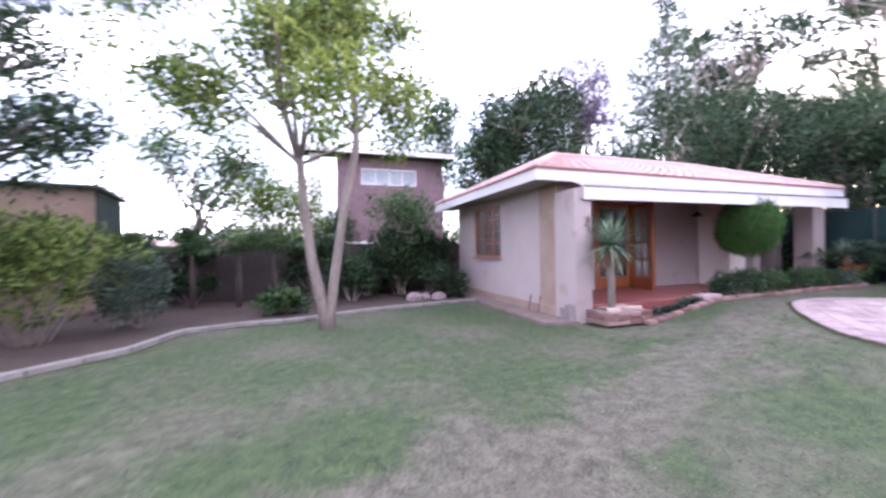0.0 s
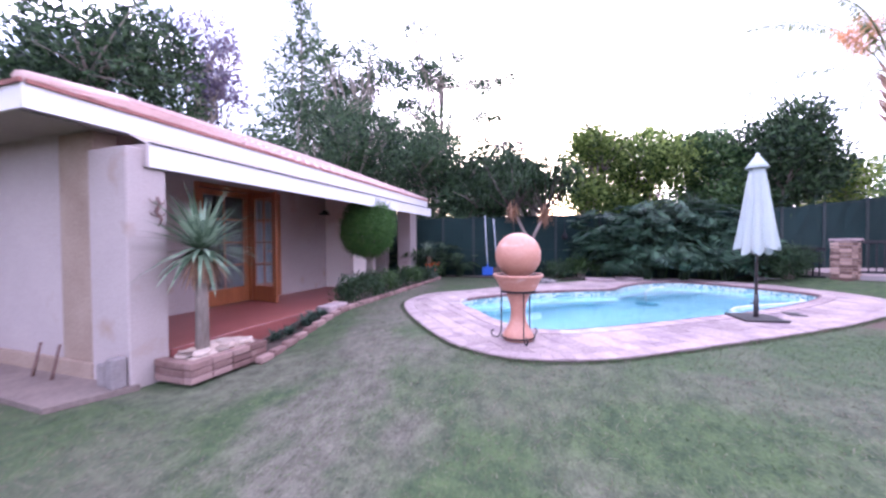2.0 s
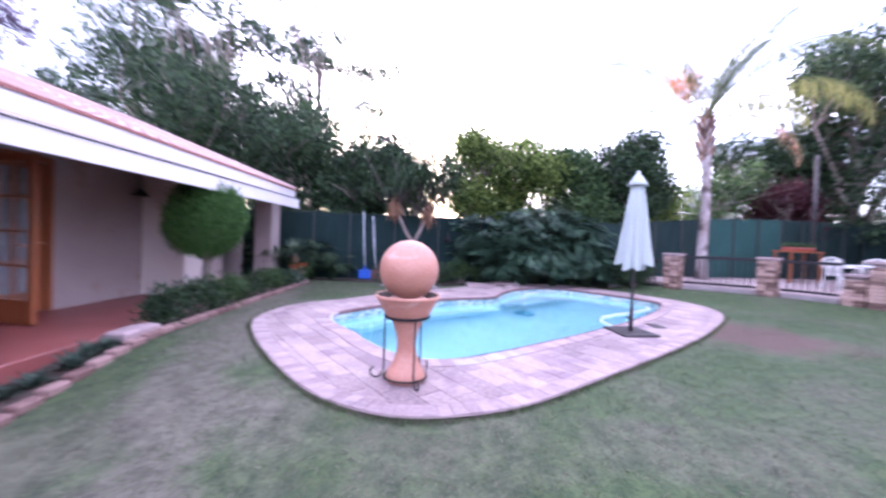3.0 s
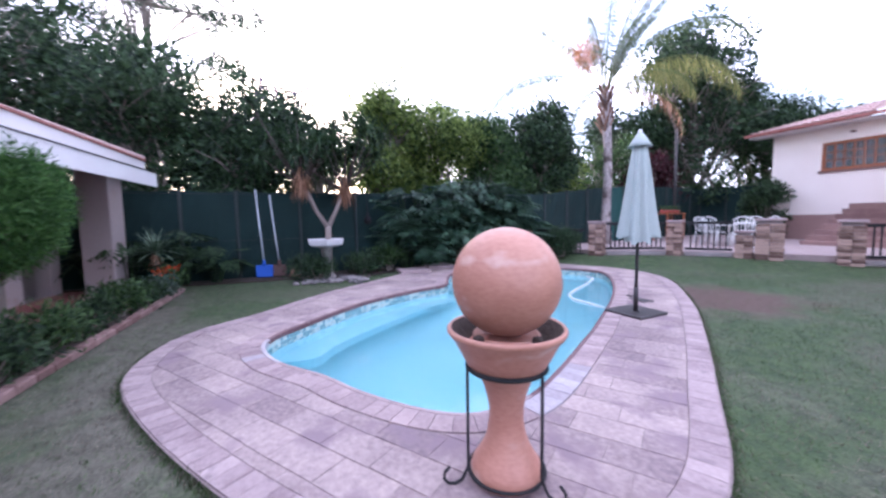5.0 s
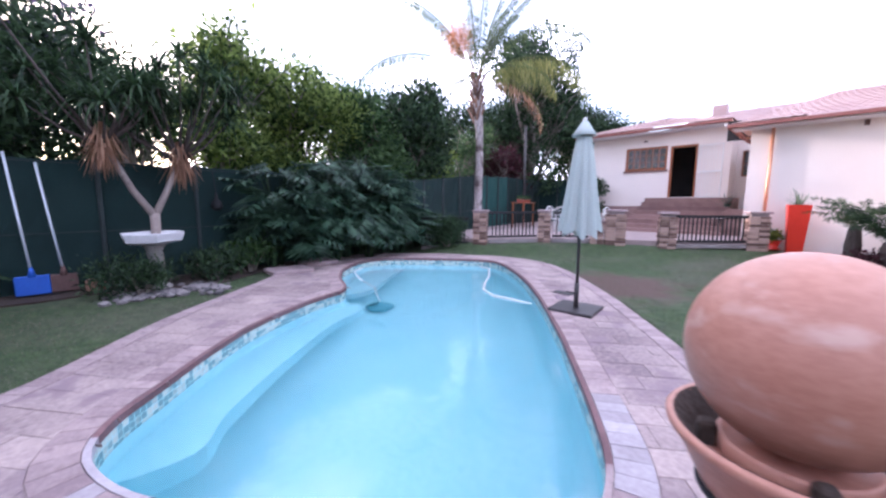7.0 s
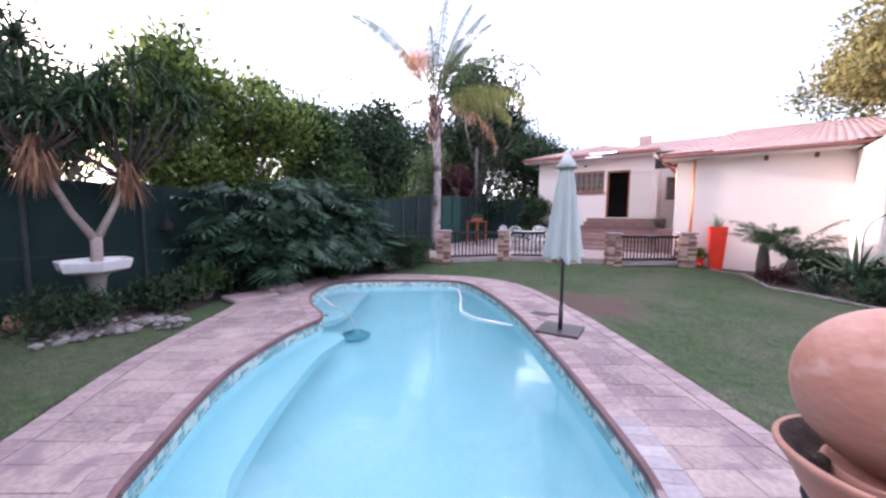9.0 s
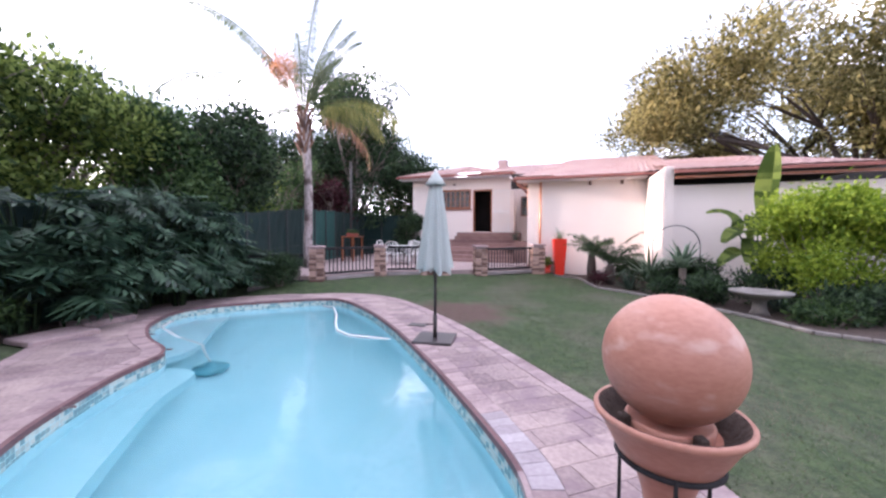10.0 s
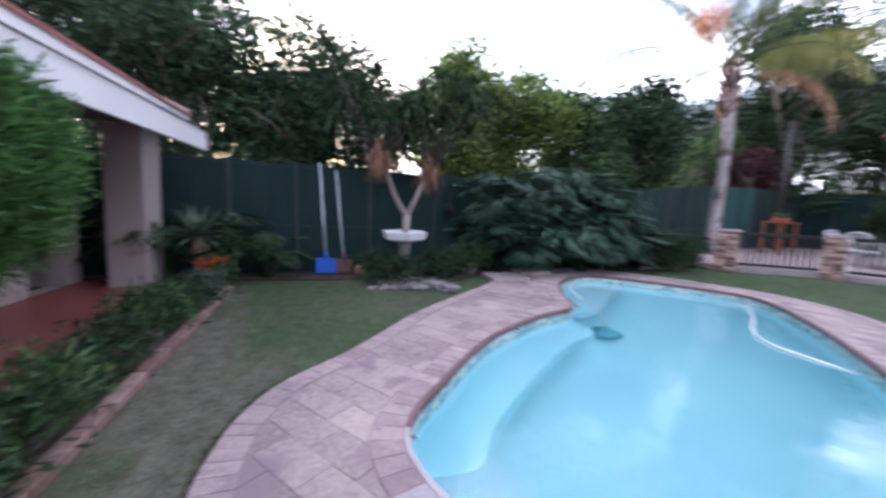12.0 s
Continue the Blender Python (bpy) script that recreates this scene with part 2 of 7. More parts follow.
LEAF_GREY = leaf_mat("leaf_grey_green", (0.035, 0.060, 0.045), (0.11, 0.15, 0.11), 0.3)
# purplish tint: haze of the sun's glare put into the leaf colour
LEAF_PURPLE_HAZE = leaf_mat("leaf_purplish_haze", (0.055, 0.045, 0.075), (0.16, 0.13, 0.20), 0.4)
LEAF_MAROON = leaf_mat("leaf_maroon", (0.030, 0.008, 0.012), (0.075, 0.02, 0.028), 0.3)
LEAF_ORANGE = leaf_mat("leaf_dry_orange", (0.48, 0.22, 0.11), (0.72, 0.42, 0.26), 0.5)
LEAF_DRY = leaf_mat("leaf_dry_brown", (0.20, 0.11, 0.07), (0.42, 0.26, 0.17), 0.3)
LEAF_DEAD = leaf_mat("leaf_dead_hanging", (0.22, 0.11, 0.065), (0.48, 0.28, 0.18), 0.4)
BOUNDARY = material("dark_weathered_wall", (0.035, 0.028, 0.028), (0.085, 0.065, 0.062), 1.2, 20, 0.95, 0.5, 0.01)
LEAF_BASE = leaf_mat("palm_leaf_base", (0.10, 0.05, 0.035), (0.25, 0.14, 0.10), 0.1)
PALM_UP = leaf_mat("leaf_palm_young", (0.040, 0.062, 0.034), (0.13, 0.165, 0.085), 0.4)
LEAF_CLIPPED = leaf_mat("leaf_clipped_green", (0.035, 0.085, 0.022), (0.12, 0.24, 0.065), 0.45)
# yellow-green leaves, brightened to hold the backlight of two fence trees
LEAF_SUNLIT = leaf_mat("leaf_yellow_green_backlit", (0.036, 0.066, 0.018), (0.23, 0.30, 0.075), 0.55)
FLOWER_RED = leaf_mat("flower_red_orange", (0.45, 0.05, 0.02), (0.70, 0.14, 0.04), 0.3)
SPIKE = leaf_mat("leaf_sword_green", (0.070, 0.120, 0.070), (0.24, 0.32, 0.22), 0.25, 0.45)
PALM_LEAF = leaf_mat("leaf_palm", (0.035, 0.060, 0.025), (0.16, 0.20, 0.07), 0.45)
PLANTER_BRICK = material("planter_brick", (0.15, 0.080, 0.070), (0.30, 0.19, 0.17), 3.0, 30, 0.85, 0.4, 0.005, "object", 0.5)
# pale teal: the veil of deep water is painted into the plastic
CLEANER = material("cleaner_plastic_water_haze", (0.13, 0.36, 0.42), (0.18, 0.44, 0.50), 3, 30, 0.6, 0.1)
PALM_YELLOW = leaf_mat("leaf_palm_yellow", (0.11, 0.125, 0.035), (0.31, 0.31, 0.11), 0.5)


def lawn_material():
    m = bpy.data.materials.new("lawn")
    m.use_nodes = True
    n, l = m.node_tree.nodes, m.node_tree.links
    bsdf = n["Principled BSDF"]
    tc = n.new("ShaderNodeTexCoord")
    def noise_at(s, d):
        k = n.new("ShaderNodeTexNoise")
        k.inputs["Scale"].default_value, k.inputs["Detail"].default_value = s, d
        l.new(tc.outputs["Object"], k.inputs["Vector"])
        return k.outputs["Fac"]
    def ramp(src, a, b, ca, cb):
        k = n.new("ShaderNodeValToRGB")
        k.color_ramp.elements[0].position, k.color_ramp.elements[1].position = a, b
        k.color_ramp.elements[0].color, k.color_ramp.elements[1].color = (*ca, 1), (*cb, 1)
        l.new(src, k.inputs["Fac"])
        return k.outputs["Color"]
    def maths(op, a, c):
        k = n.new("ShaderNodeMath")
        k.operation = op
        k.use_clamp = op == "MAXIMUM"
        for i, v in enumerate((a, c)):
            if isinstance(v, (int, float)):
                k.inputs[i].default_value = v
            else:
                l.new(v, k.inputs[i])
        return k.outputs[0]
    grain = maths("ADD", maths("MULTIPLY", noise_at(40, 6), 0.5), maths("MULTIPLY", noise_at(7, 8), 0.5))
    green = ramp(grain, 0.36, 0.64, (0.014, 0.034, 0.011), (0.062, 0.100, 0.030))
    dry = ramp(grain, 0.36, 0.64, (0.060, 0.052, 0.038), (0.175, 0.150, 0.122))
    patches = ramp(noise_at(0.75, 6), 0.46, 0.62, (0.08, 0.08, 0.08), (0.58, 0.58, 0.58))
    def near(px, py, nx, ny, half, soft):
        """1 on a band of half width round the line through (px, py) with the unit normal (nx, ny), with a ragged edge."""
        dot = n.new("ShaderNodeVectorMath")
        dot.operation = "DOT_PRODUCT"
        dot.inputs[1].default_value = (nx, ny, 0)
        l.new(tc.outputs["Object"], dot.inputs[0])
        d = maths("ABSOLUTE", maths("SUBTRACT", dot.outputs["Value"], px * nx + py * ny), 0)
        d = maths("ADD", d, maths("MULTIPLY", maths("SUBTRACT", noise_at(1.3, 5), 0.5), 2.2))
        k = n.new("ShaderNodeMapRange")
        k.inputs[1].default_value, k.inputs[2].default_value = half + soft, half
        k.inputs[3].default_value, k.inputs[4].default_value = 0.0, 0.8
        l.new(d, k.inputs[0])
        return k.outputs[0]
    east = n.new("ShaderNodeSeparateXYZ")
    l.new(tc.outputs["Object"], east.inputs[0])
    lush = n.new("ShaderNodeMapRange")
    lush.inputs[1].default_value, lush.inputs[2].default_value = -3.5, 2.5
    lush.inputs[3].default_value, lush.inputs[4].default_value = 0.70, 1.0
    l.new(east.outputs["Y"], lush.inputs[0])
    shade = n.new("ShaderNodeMapRange")
    shade.inputs[1].default_value, shade.inputs[2].default_value = 8.0, 11.0
    shade.inputs[3].default_value, shade.inputs[4].default_value = 1.0, 0.5
    l.new(east.outputs["X"], shade.inputs[0])
    patches = maths("MULTIPLY", patches, maths("MULTIPLY", lush.outputs[0], shade.outputs[0]))
    path = near(PATH_AT[0], PATH_AT[1], PATH_AT[2], PATH_AT[3], 0.28, 0.5)
    patches = maths("MAXIMUM", patches, path)
    mix = n.new("ShaderNodeMixRGB")
    l.new(patches, mix.inputs["Fac"])
    l.new(green, mix.inputs["Color1"])
    l.new(dry, mix.inputs["Color2"])
    far_off = n.new("ShaderNodeVectorMath")
    far_off.operation = "DISTANCE"
    far_off.inputs[1].default_value = MUD_AT
    l.new(tc.outputs["Object"], far_off.inputs[0])
    ragged = maths("ADD", far_off.outputs["Value"], maths("MULTIPLY", maths("SUBTRACT", noise_at(2.2, 6), 0.5), 1.6))
    mud = n.new("ShaderNodeMapRange")
    mud.inputs[1].default_value, mud.inputs[2].default_value = 1.35, 0.70
    mud.inputs[3].default_value, mud.inputs[4].default_value = 0.0, 0.92
    l.new(ragged, mud.inputs[0])
    mix2 = n.new("ShaderNodeMixRGB")
    mix2.inputs["Color2"].default_value = (0.088, 0.050, 0.040, 1)
    l.new(mud.outputs[0], mix2.inputs["Fac"])
    l.new(mix.outputs["Color"], mix2.inputs["Color1"])
    l.new(mix2.outputs["Color"], bsdf.inputs["Base Color"])
    bsdf.inputs["Roughness"].default_value = 0.95
    b = n.new("ShaderNodeBump")
    b.inputs["Strength"].default_value, b.inputs["Distance"].default_value = 0.5, 0.015
    l.new(noise_at(45, 5), b.inputs["Height"])
    l.new(b.outputs["Normal"], bsdf.inputs["Normal"])
    return m


APRON = material("soiled_apron", (0.12, 0.088, 0.078), (0.25, 0.19, 0.17), 2.5, 30, 0.95, 0.5, 0.008)
LAWN = lawn_material()


def water_material():
    m = glass_mat("pool_water", (0.80, 0.95, 0.98), 0.02, 1.0, 1.33)
    n, l = m.node_tree.nodes, m.node_tree.links
    tc = n.new("ShaderNodeTexCoord")
    k = n.new("ShaderNodeTexNoise")
    k.inputs["Scale"].default_value, k.inputs["Detail"].default_value = 2.2, 3.0
    l.new(tc.outputs["Object"], k.inputs["Vector"])
    b = n.new("ShaderNodeBump")
    b.inputs["Strength"].default_value, b.inputs["Distance"].default_value = 0.12, 0.05
    l.new(k.outputs["Fac"], b.inputs["Height"])
    l.new(b.outputs["Normal"], n["Principled BSDF"].inputs["Normal"])
    return m


WATER = water_material()


# ---- mesh helpers ----
def smooth_step(u):
    u = min(max(u, 0.0), 1.0)
    return u * u * (3 - 2 * u)


def ground_z(x, y):
    """The lawn falls away towards the start of the garden and the cottage's gable, and rises to the patio fence."""
    if x > 5.6 and y < -1.8:
        s = (x - 12.45) * 0.706 - (y + 3.45) * 0.7075
        return (0.12 + 0.12 * smooth_step((x - 7.0) / 3.5)) * smooth_step((s + 1.3) / 1.3) * smooth_step((x - 5.6) / 1.4) * smooth_step((-1.8 - y) / 1.2)
    return -0.28 * smooth_step((4.9 - x + 0.9 * min(max(0.0, y - 4.5), 2.2)) / 2.4) * smooth_step((y + 2.0) / 2.5)


def drape(bm, step=0.5):
    """Cuts a flat sheet into strips where the ground slopes, and lays it on the ground."""
    xs, ys = [v.co.x for v in bm.verts], [v.co.y for v in bm.verts]
    for axis, lo, hi in ((0, max(min(xs), 0.0), min(max(xs), 15.2)), (1, max(min(ys), -10.4), min(max(ys), 7.0))):
        for k in range(int((hi - lo) / step) + 1 if hi > lo else 0):
            at, no = [0.0, 0.0, 0.0], [0.0, 0.0, 0.0]
            at[axis], no[axis] = lo + k * step, 1.0
            bmesh.ops.bisect_plane(bm, geom=bm.verts[:] + bm.edges[:] + bm.faces[:], plane_co=at, plane_no=no)
    for v in bm.verts:
        v.co.z += ground_z(v.co.x, v.co.y)
    return bm


def mesh_from(name, verts, faces, mat=None, smooth=False):
    me = bpy.data.meshes.new(name)
    me.from_pydata([tuple(v) for v in verts], [], faces)
    if smooth:
        me.shade_smooth()
    if mat:
        me.materials.append(mat)
    return me


def quads_mesh(name, verts, mat, per=4):
    """A mesh of loose faces of `per` corners each, from an array of points."""
    verts = np.asarray(verts, dtype=np.float32).reshape(-1, 3)
    count = len(verts) // per
    me = bpy.data.meshes.new(name)
    me.vertices.add(len(verts))
    me.vertices.foreach_set("co", verts.ravel())
    me.loops.add(len(verts))
    me.loops.foreach_set("vertex_index", np.arange(len(verts), dtype=np.int32))
    me.polygons.add(count)
    me.polygons.foreach_set("loop_start", np.arange(count, dtype=np.int32) * per)
    me.polygons.foreach_set("loop_total", np.full(count, per, dtype=np.int32))
    me.update(calc_edges=True)
    me.materials.append(mat)
    return me


def finish(bm, name, mat, smooth=False):
    me = bpy.data.meshes.new(name)
    bmesh.ops.recalc_face_normals(bm, faces=bm.faces)
    bm.to_mesh(me)
    bm.free()
    if smooth:
        me.shade_smooth()
    me.materials.append(mat)
    return me


def part(name, bm, mat, parent=None, label="", smooth=False, m=None):
    """Links a bmesh or mesh as one object, under a thing or part."""
    me = bm if isinstance(bm, bpy.types.Mesh) else finish(bm, name, mat, smooth)
    ob = new(name, me)
    ob.parent = parent
    if m is not None:
        ob.matrix_basis = m
    if label:
        ob["label"] = label
    return ob


def thing(name, x=0.0, y=0.0, z=0.0, turn=0.0, label="", category="", group="", kind=""):
    ob = new(name)
    ob.empty_display_size = 0.1
    ob.matrix_basis = pose(x, y, z + (ground_z(x, y) if (x or y) and z < 0.3 else 0.0), 0, 0, turn)
    return tagged(ob, label, category, group, kind)


def solid(name, bm, mat, x=0.0, y=0.0, z=0.0, turn=0.0, label="", category="", group="", kind="", smooth=False):
    ob = part(name, bm, mat, None, "", smooth, pose(x, y, z, 0, 0, turn))
    return tagged(ob, label, category, group, kind)


def box(bm, x0, x1, y0, y1, z0, z1, bevel=0.0, m=None):
    b = bmesh.new()
    bmesh.ops.create_cube(b, size=1.0)
    for v in b.verts:
        v.co = Vector(((x0 + x1) / 2 + v.co.x * (x1 - x0), (y0 + y1) / 2 + v.co.y * (y1 - y0), (z0 + z1) / 2 + v.co.z * (z1 - z0)))
    if bevel:
        bmesh.ops.bevel(b, geom=b.edges[:], offset=bevel, segments=1, affect="EDGES")
    if m is not None:
        bmesh.ops.transform(b, matrix=m, verts=b.verts[:])
    return merge(bm, b)


def merge(bm, b):
    index = {v: bm.verts.new(v.co) for v in b.verts}
    for f in b.faces:
        try:
            bm.faces.new([index[v] for v in f.verts])
        except ValueError:
            pass
    b.free()
    return bm


def boxes(*items, bevel=0.0):
    bm = bmesh.new()
    for it in items:
        box(bm, *it, bevel=bevel)
    return bm


def ring_points(centre, axis, radius, seg, start=0.0):
    axis = Vector(axis).normalized()
    side = axis.orthogonal().normalized()
    other = axis.cross(side)
    return [Vector(centre) + side * (radius * math.cos(start + a)) + other * (radius * math.sin(start + a)) for a in (2 * math.pi * i / seg for i in range(seg))]


def tube(bm, points, radii, seg=8, cap=True):
    """A tube along a line of points; its rings keep one frame, so that it does not twist."""
    pts = [Vector(p) for p in points]
    if not hasattr(radii, "__len__"):
        radii = [radii] * len(pts)
    axis0 = (pts[1] - pts[0]).normalized()
    side = axis0.orthogonal().normalized()
    rings = []
    for i, p in enumerate(pts):
        axis = (pts[min(i + 1, len(pts) - 1)] - pts[max(i - 1, 0)]).normalized()
        side = (side - axis * side.dot(axis)).normalized()
        other = axis.cross(side)
        rings.append([bm.verts.new(p + (side * math.cos(a) + other * math.sin(a)) * radii[i]) for a in (2 * math.pi * k / seg for k in range(seg))])
    for a, b in zip(rings, rings[1:]):
        for k in range(seg):
            bm.faces.new((a[k], a[(k + 1) % seg], b[(k + 1) % seg], b[k]))
    if cap:
        bm.faces.new(list(reversed(rings[0])))
        bm.faces.new(rings[-1])
    return bm


def lathe(bm, profile, seg=32):
    """Turns a profile of (radius, z) about z; radius 0 closes it."""
    rows = []
    for r, z in profile:
        if r < 1e-5:
            rows.append([bm.verts.new((0, 0, z))])
        else:
            rows.append([bm.verts.new((r * math.cos(2 * math.pi * k / seg), r * math.sin(2 * math.pi * k / seg), z)) for k in range(seg)])
    for a, b in zip(rows, rows[1:]):
        for k in range(seg):
            q = (k + 1) % seg
            if len(a) == 1 and len(b) == 1:
                continue
            if len(a) == 1:
                bm.faces.new((a[0], b[q], b[k]))
            elif len(b) == 1:
                bm.faces.new((a[k], a[q], b[0]))
            else:
                bm.faces.new((a[k], a[q], b[q], b[k]))
    return bm


def prism(bm, outline, z0, z1):
    """An upright body over an outline of (x, y)."""
    low = [bm.verts.new((x, y, z0)) for x, y in outline]
    high = [bm.verts.new((x, y, z1)) for x, y in outline]
    n = len(outline)
    bm.faces.new(high)
    bm.faces.new(list(reversed(low)))
    for i in range(n):
        bm.faces.new((low[i], low[(i + 1) % n], high[(i + 1) % n], high[i]))
    return bm


def smooth_loop(points, steps=6):
    """A closed curve through the points (Catmull-Rom)."""
    out = []
    n = len(points)
    for i in range(n):
        p0, p1, p2, p3 = (np.array(points[(i + k - 1) % n], float) for k in range(4))
        for s in range(steps):
            t = s / steps
            out.append(tuple(0.5 * (2 * p1 + (p2 - p0) * t + (2 * p0 - 5 * p1 + 4 * p2 - p3) * t * t + (3 * p1 - p0 - 3 * p2 + p3) * t ** 3)))
    return out


def offset_loop(loop, d):
    """The loop moved outwards (for a loop that runs anticlockwise) by d."""
    n = len(loop)
    out = []
    for i in range(n):
        a, b = np.array(loop[i - 1]), np.array(loop[(i + 1) % n])
        t = (b - a) / (np.linalg.norm(b - a) + 1e-9)
        out.append((loop[i][0] + t[1] * d, loop[i][1] - t[0] * d))
    return out


def area_of(loop):
    return 0.5 * sum(loop[i][0] * loop[(i + 1) % len(loop)][1] - loop[(i + 1) % len(loop)][0] * loop[i][1] for i in range(len(loop)))


def inside(loop, x, y):
    hit = False
    j = len(loop) - 1
    for i in range(len(loop)):
        if (loop[i][1] > y) != (loop[j][1] > y) and x < (loop[j][0] - loop[i][0]) * (y - loop[i][1]) / (loop[j][1] - loop[i][1]) + loop[i][0]:
            hit = not hit
        j = i
    return hit


def resample(loop, step):
    pts = np.array(loop + [loop[0]])
    seg = np.linalg.norm(np.diff(pts, axis=0), axis=1)
    s = np.r_[0, np.cumsum(seg)]
    count = max(3, int(round(s[-1] / step)))
    at = np.linspace(0, s[-1], count, endpoint=False)
    return [(float(np.interp(a, s, pts[:, 0])), float(np.interp(a, s, pts[:, 1]))) for a in at]


# ---- foliage ----
def leaves(rng, blobs, count, length, width, clump=10, spread=0.16, shell=0.55, up=0.3, droop=0.0):
    """Corners of `count` pointed leaves in clumps over blobs (x, y, z, rx, ry, rz)."""
    blobs = np.array(blobs, float)
    vol = (blobs[:, 3] * blobs[:, 4] * blobs[:, 5]) ** (2 / 3)
    n_clump = max(1, count // clump)
    which = rng.choice(len(blobs), n_clump, p=vol / vol.sum())
    d = rng.normal(size=(n_clump, 3))
    d /= np.linalg.norm(d, axis=1, keepdims=True)
    r = shell + (1.08 - shell) * rng.random((n_clump, 1)) ** 0.7
    centre = blobs[which, :3] + d * r * blobs[which, 3:]
    c = np.repeat(centre, clump, axis=0) + rng.normal(size=(n_clump * clump, 3)) * spread
    out = np.repeat(d, clump, axis=0) * 0.7 + rng.normal(size=c.shape) * 0.8
    out[:, 2] += up - droop
    out /= np.linalg.norm(out, axis=1, keepdims=True)
    side = np.cross(out, rng.normal(size=c.shape))
    side /= np.linalg.norm(side, axis=1, keepdims=True) + 1e-9
    size = (0.6 + 0.8 * rng.random((len(c), 1)))
    L, W = out * length * size, side * width * size * 0.5
    return np.stack([c, c + L * 0.45 + W, c + L, c + L * 0.45 - W], axis=1)


def limbs(bm, rng, base, crown, trunk_r, height, blobs, lean=0.15, seg=7):
    """A tapered trunk that forks into limbs towards the blobs of the crown."""
    base = Vector(base)
    top = Vector(crown)
    pts = []
    for i in range(6):
        t = i / 5
        p = base.lerp(top, t)
        p += Vector((rng.normal() * lean * t * (1 - t) * 2, rng.normal() * lean * t * (1 - t) * 2, 0))
        pts.append(p)
    tube(bm, pts, [trunk_r * (1.25 if i == 0 else 1 - 0.55 * i / 5) for i in range(6)], seg)
    for b in blobs:
        start = pts[int(rng.integers(2, 6))]
        end = Vector(b[:3]) + Vector((rng.normal(), rng.normal(), rng.normal())) * 0.2 * b[3]
        mid = start.lerp(end, 0.5) + Vector((rng.normal(), rng.normal(), 0.6)) * 0.12 * (end - start).length
        tube(bm, [start, start.lerp(mid, 0.5), mid, mid.lerp(end, 0.6), end], [trunk_r * 0.42, trunk_r * 0.33, trunk_r * 0.24, trunk_r * 0.15, trunk_r * 0.05], 5)
        for _ in range(3):
            tip = end + Vector((rng.normal() * b[3], rng.normal() * b[4], rng.normal() * b[5])) * 0.6
            tube(bm, [mid, mid.lerp(tip, 0.5) + Vector((0, 0, 0.1)), tip], [trunk_r * 0.16, trunk_r * 0.09, trunk_r * 0.02], 4)


def tree(seed, x, y, z, height, blobs, trunk_r, count, leaf, mat, label, bark=BARK, category="tree", clump=10, spread=0.16,
         crown_z=None, group="", shell=0.55, name="tree", trunks=1, trunk_label=""):
    """blobs are relative to the base."""
    rng = np.random.default_rng(seed)
    t = thing(name, x, y, z, 0, label, category, group)
    bm = bmesh.new()
    top = crown_z or height * 0.65
    for k in range(trunks):
        off = (rng.normal() * 0.15 * (trunks > 1), rng.normal() * 0.15 * (trunks > 1))
        limbs(bm, rng, (off[0], off[1], -0.1), (rng.normal() * 0.3, rng.normal() * 0.3, top), trunk_r, height, blobs[k::trunks])
    part("trunk", bm, bark, t, trunk_label, smooth=True)
    part("crown", quads_mesh("crown", leaves(rng, blobs, count, leaf[0], leaf[1], clump, spread, shell), mat), mat, t)
    return t


def round_blobs(rng, n, rx, ry, z0, z1, r, flat=0.8):
    out = []
    for _ in range(n):
        a, q = rng.random() * 2 * math.pi, math.sqrt(rng.random())
        zz = z0 + (z1 - z0) * rng.random() ** 0.8
        s = r * (0.55 + 0.8 * rng.random())
        out.append((math.cos(a) * q * rx, math.sin(a) * q * ry, min(zz, z1 - s * flat * 0.8 - (z1 - z0) * 0.30 * q * rng.random()), s, s, s * flat))
    return out


def bush(seed, x, y, z, rx, ry, h, count, leaf, mat, label, category="shrub", name="shrub", group="", blobs=9, clump=8, spread=0.07, turn=0.0):
    rng = np.random.default_rng(seed)
    t = thing(name, x, y, z, turn, label, category, group)
    r = min(rx, ry, h) * 0.5
    bl = round_blobs(rng, blobs, max(rx - r * 0.6, 0.05), max(ry - r * 0.6, 0.05), r * 0.6, h, r)
    bm = bmesh.new()
    for b in bl:
        tube(bm, [(b[0] * 0.2, b[1] * 0.2, -0.03), (b[0] * 0.6, b[1] * 0.6, b[2] * 0.5), (b[0], b[1], b[2])], [0.02, 0.014, 0.006], 4)
    tagged(part("stem", bm, BARK, t), kind="stuff")
    part("foliage", quads_mesh("leaves", leaves(rng, bl, count, leaf[0], leaf[1], clump, spread, 0.3), mat), mat, t)
    return t


def blade(points, widths, side):
    """Corners of a strap-shaped leaf along points."""
    out = []
    for i in range(len(points) - 1):
        a, b = points[i], points[i + 1]
        out += [a - side * widths[i], a + side * widths[i], b + side * widths[i + 1], b - side * widths[i + 1]]
    return out


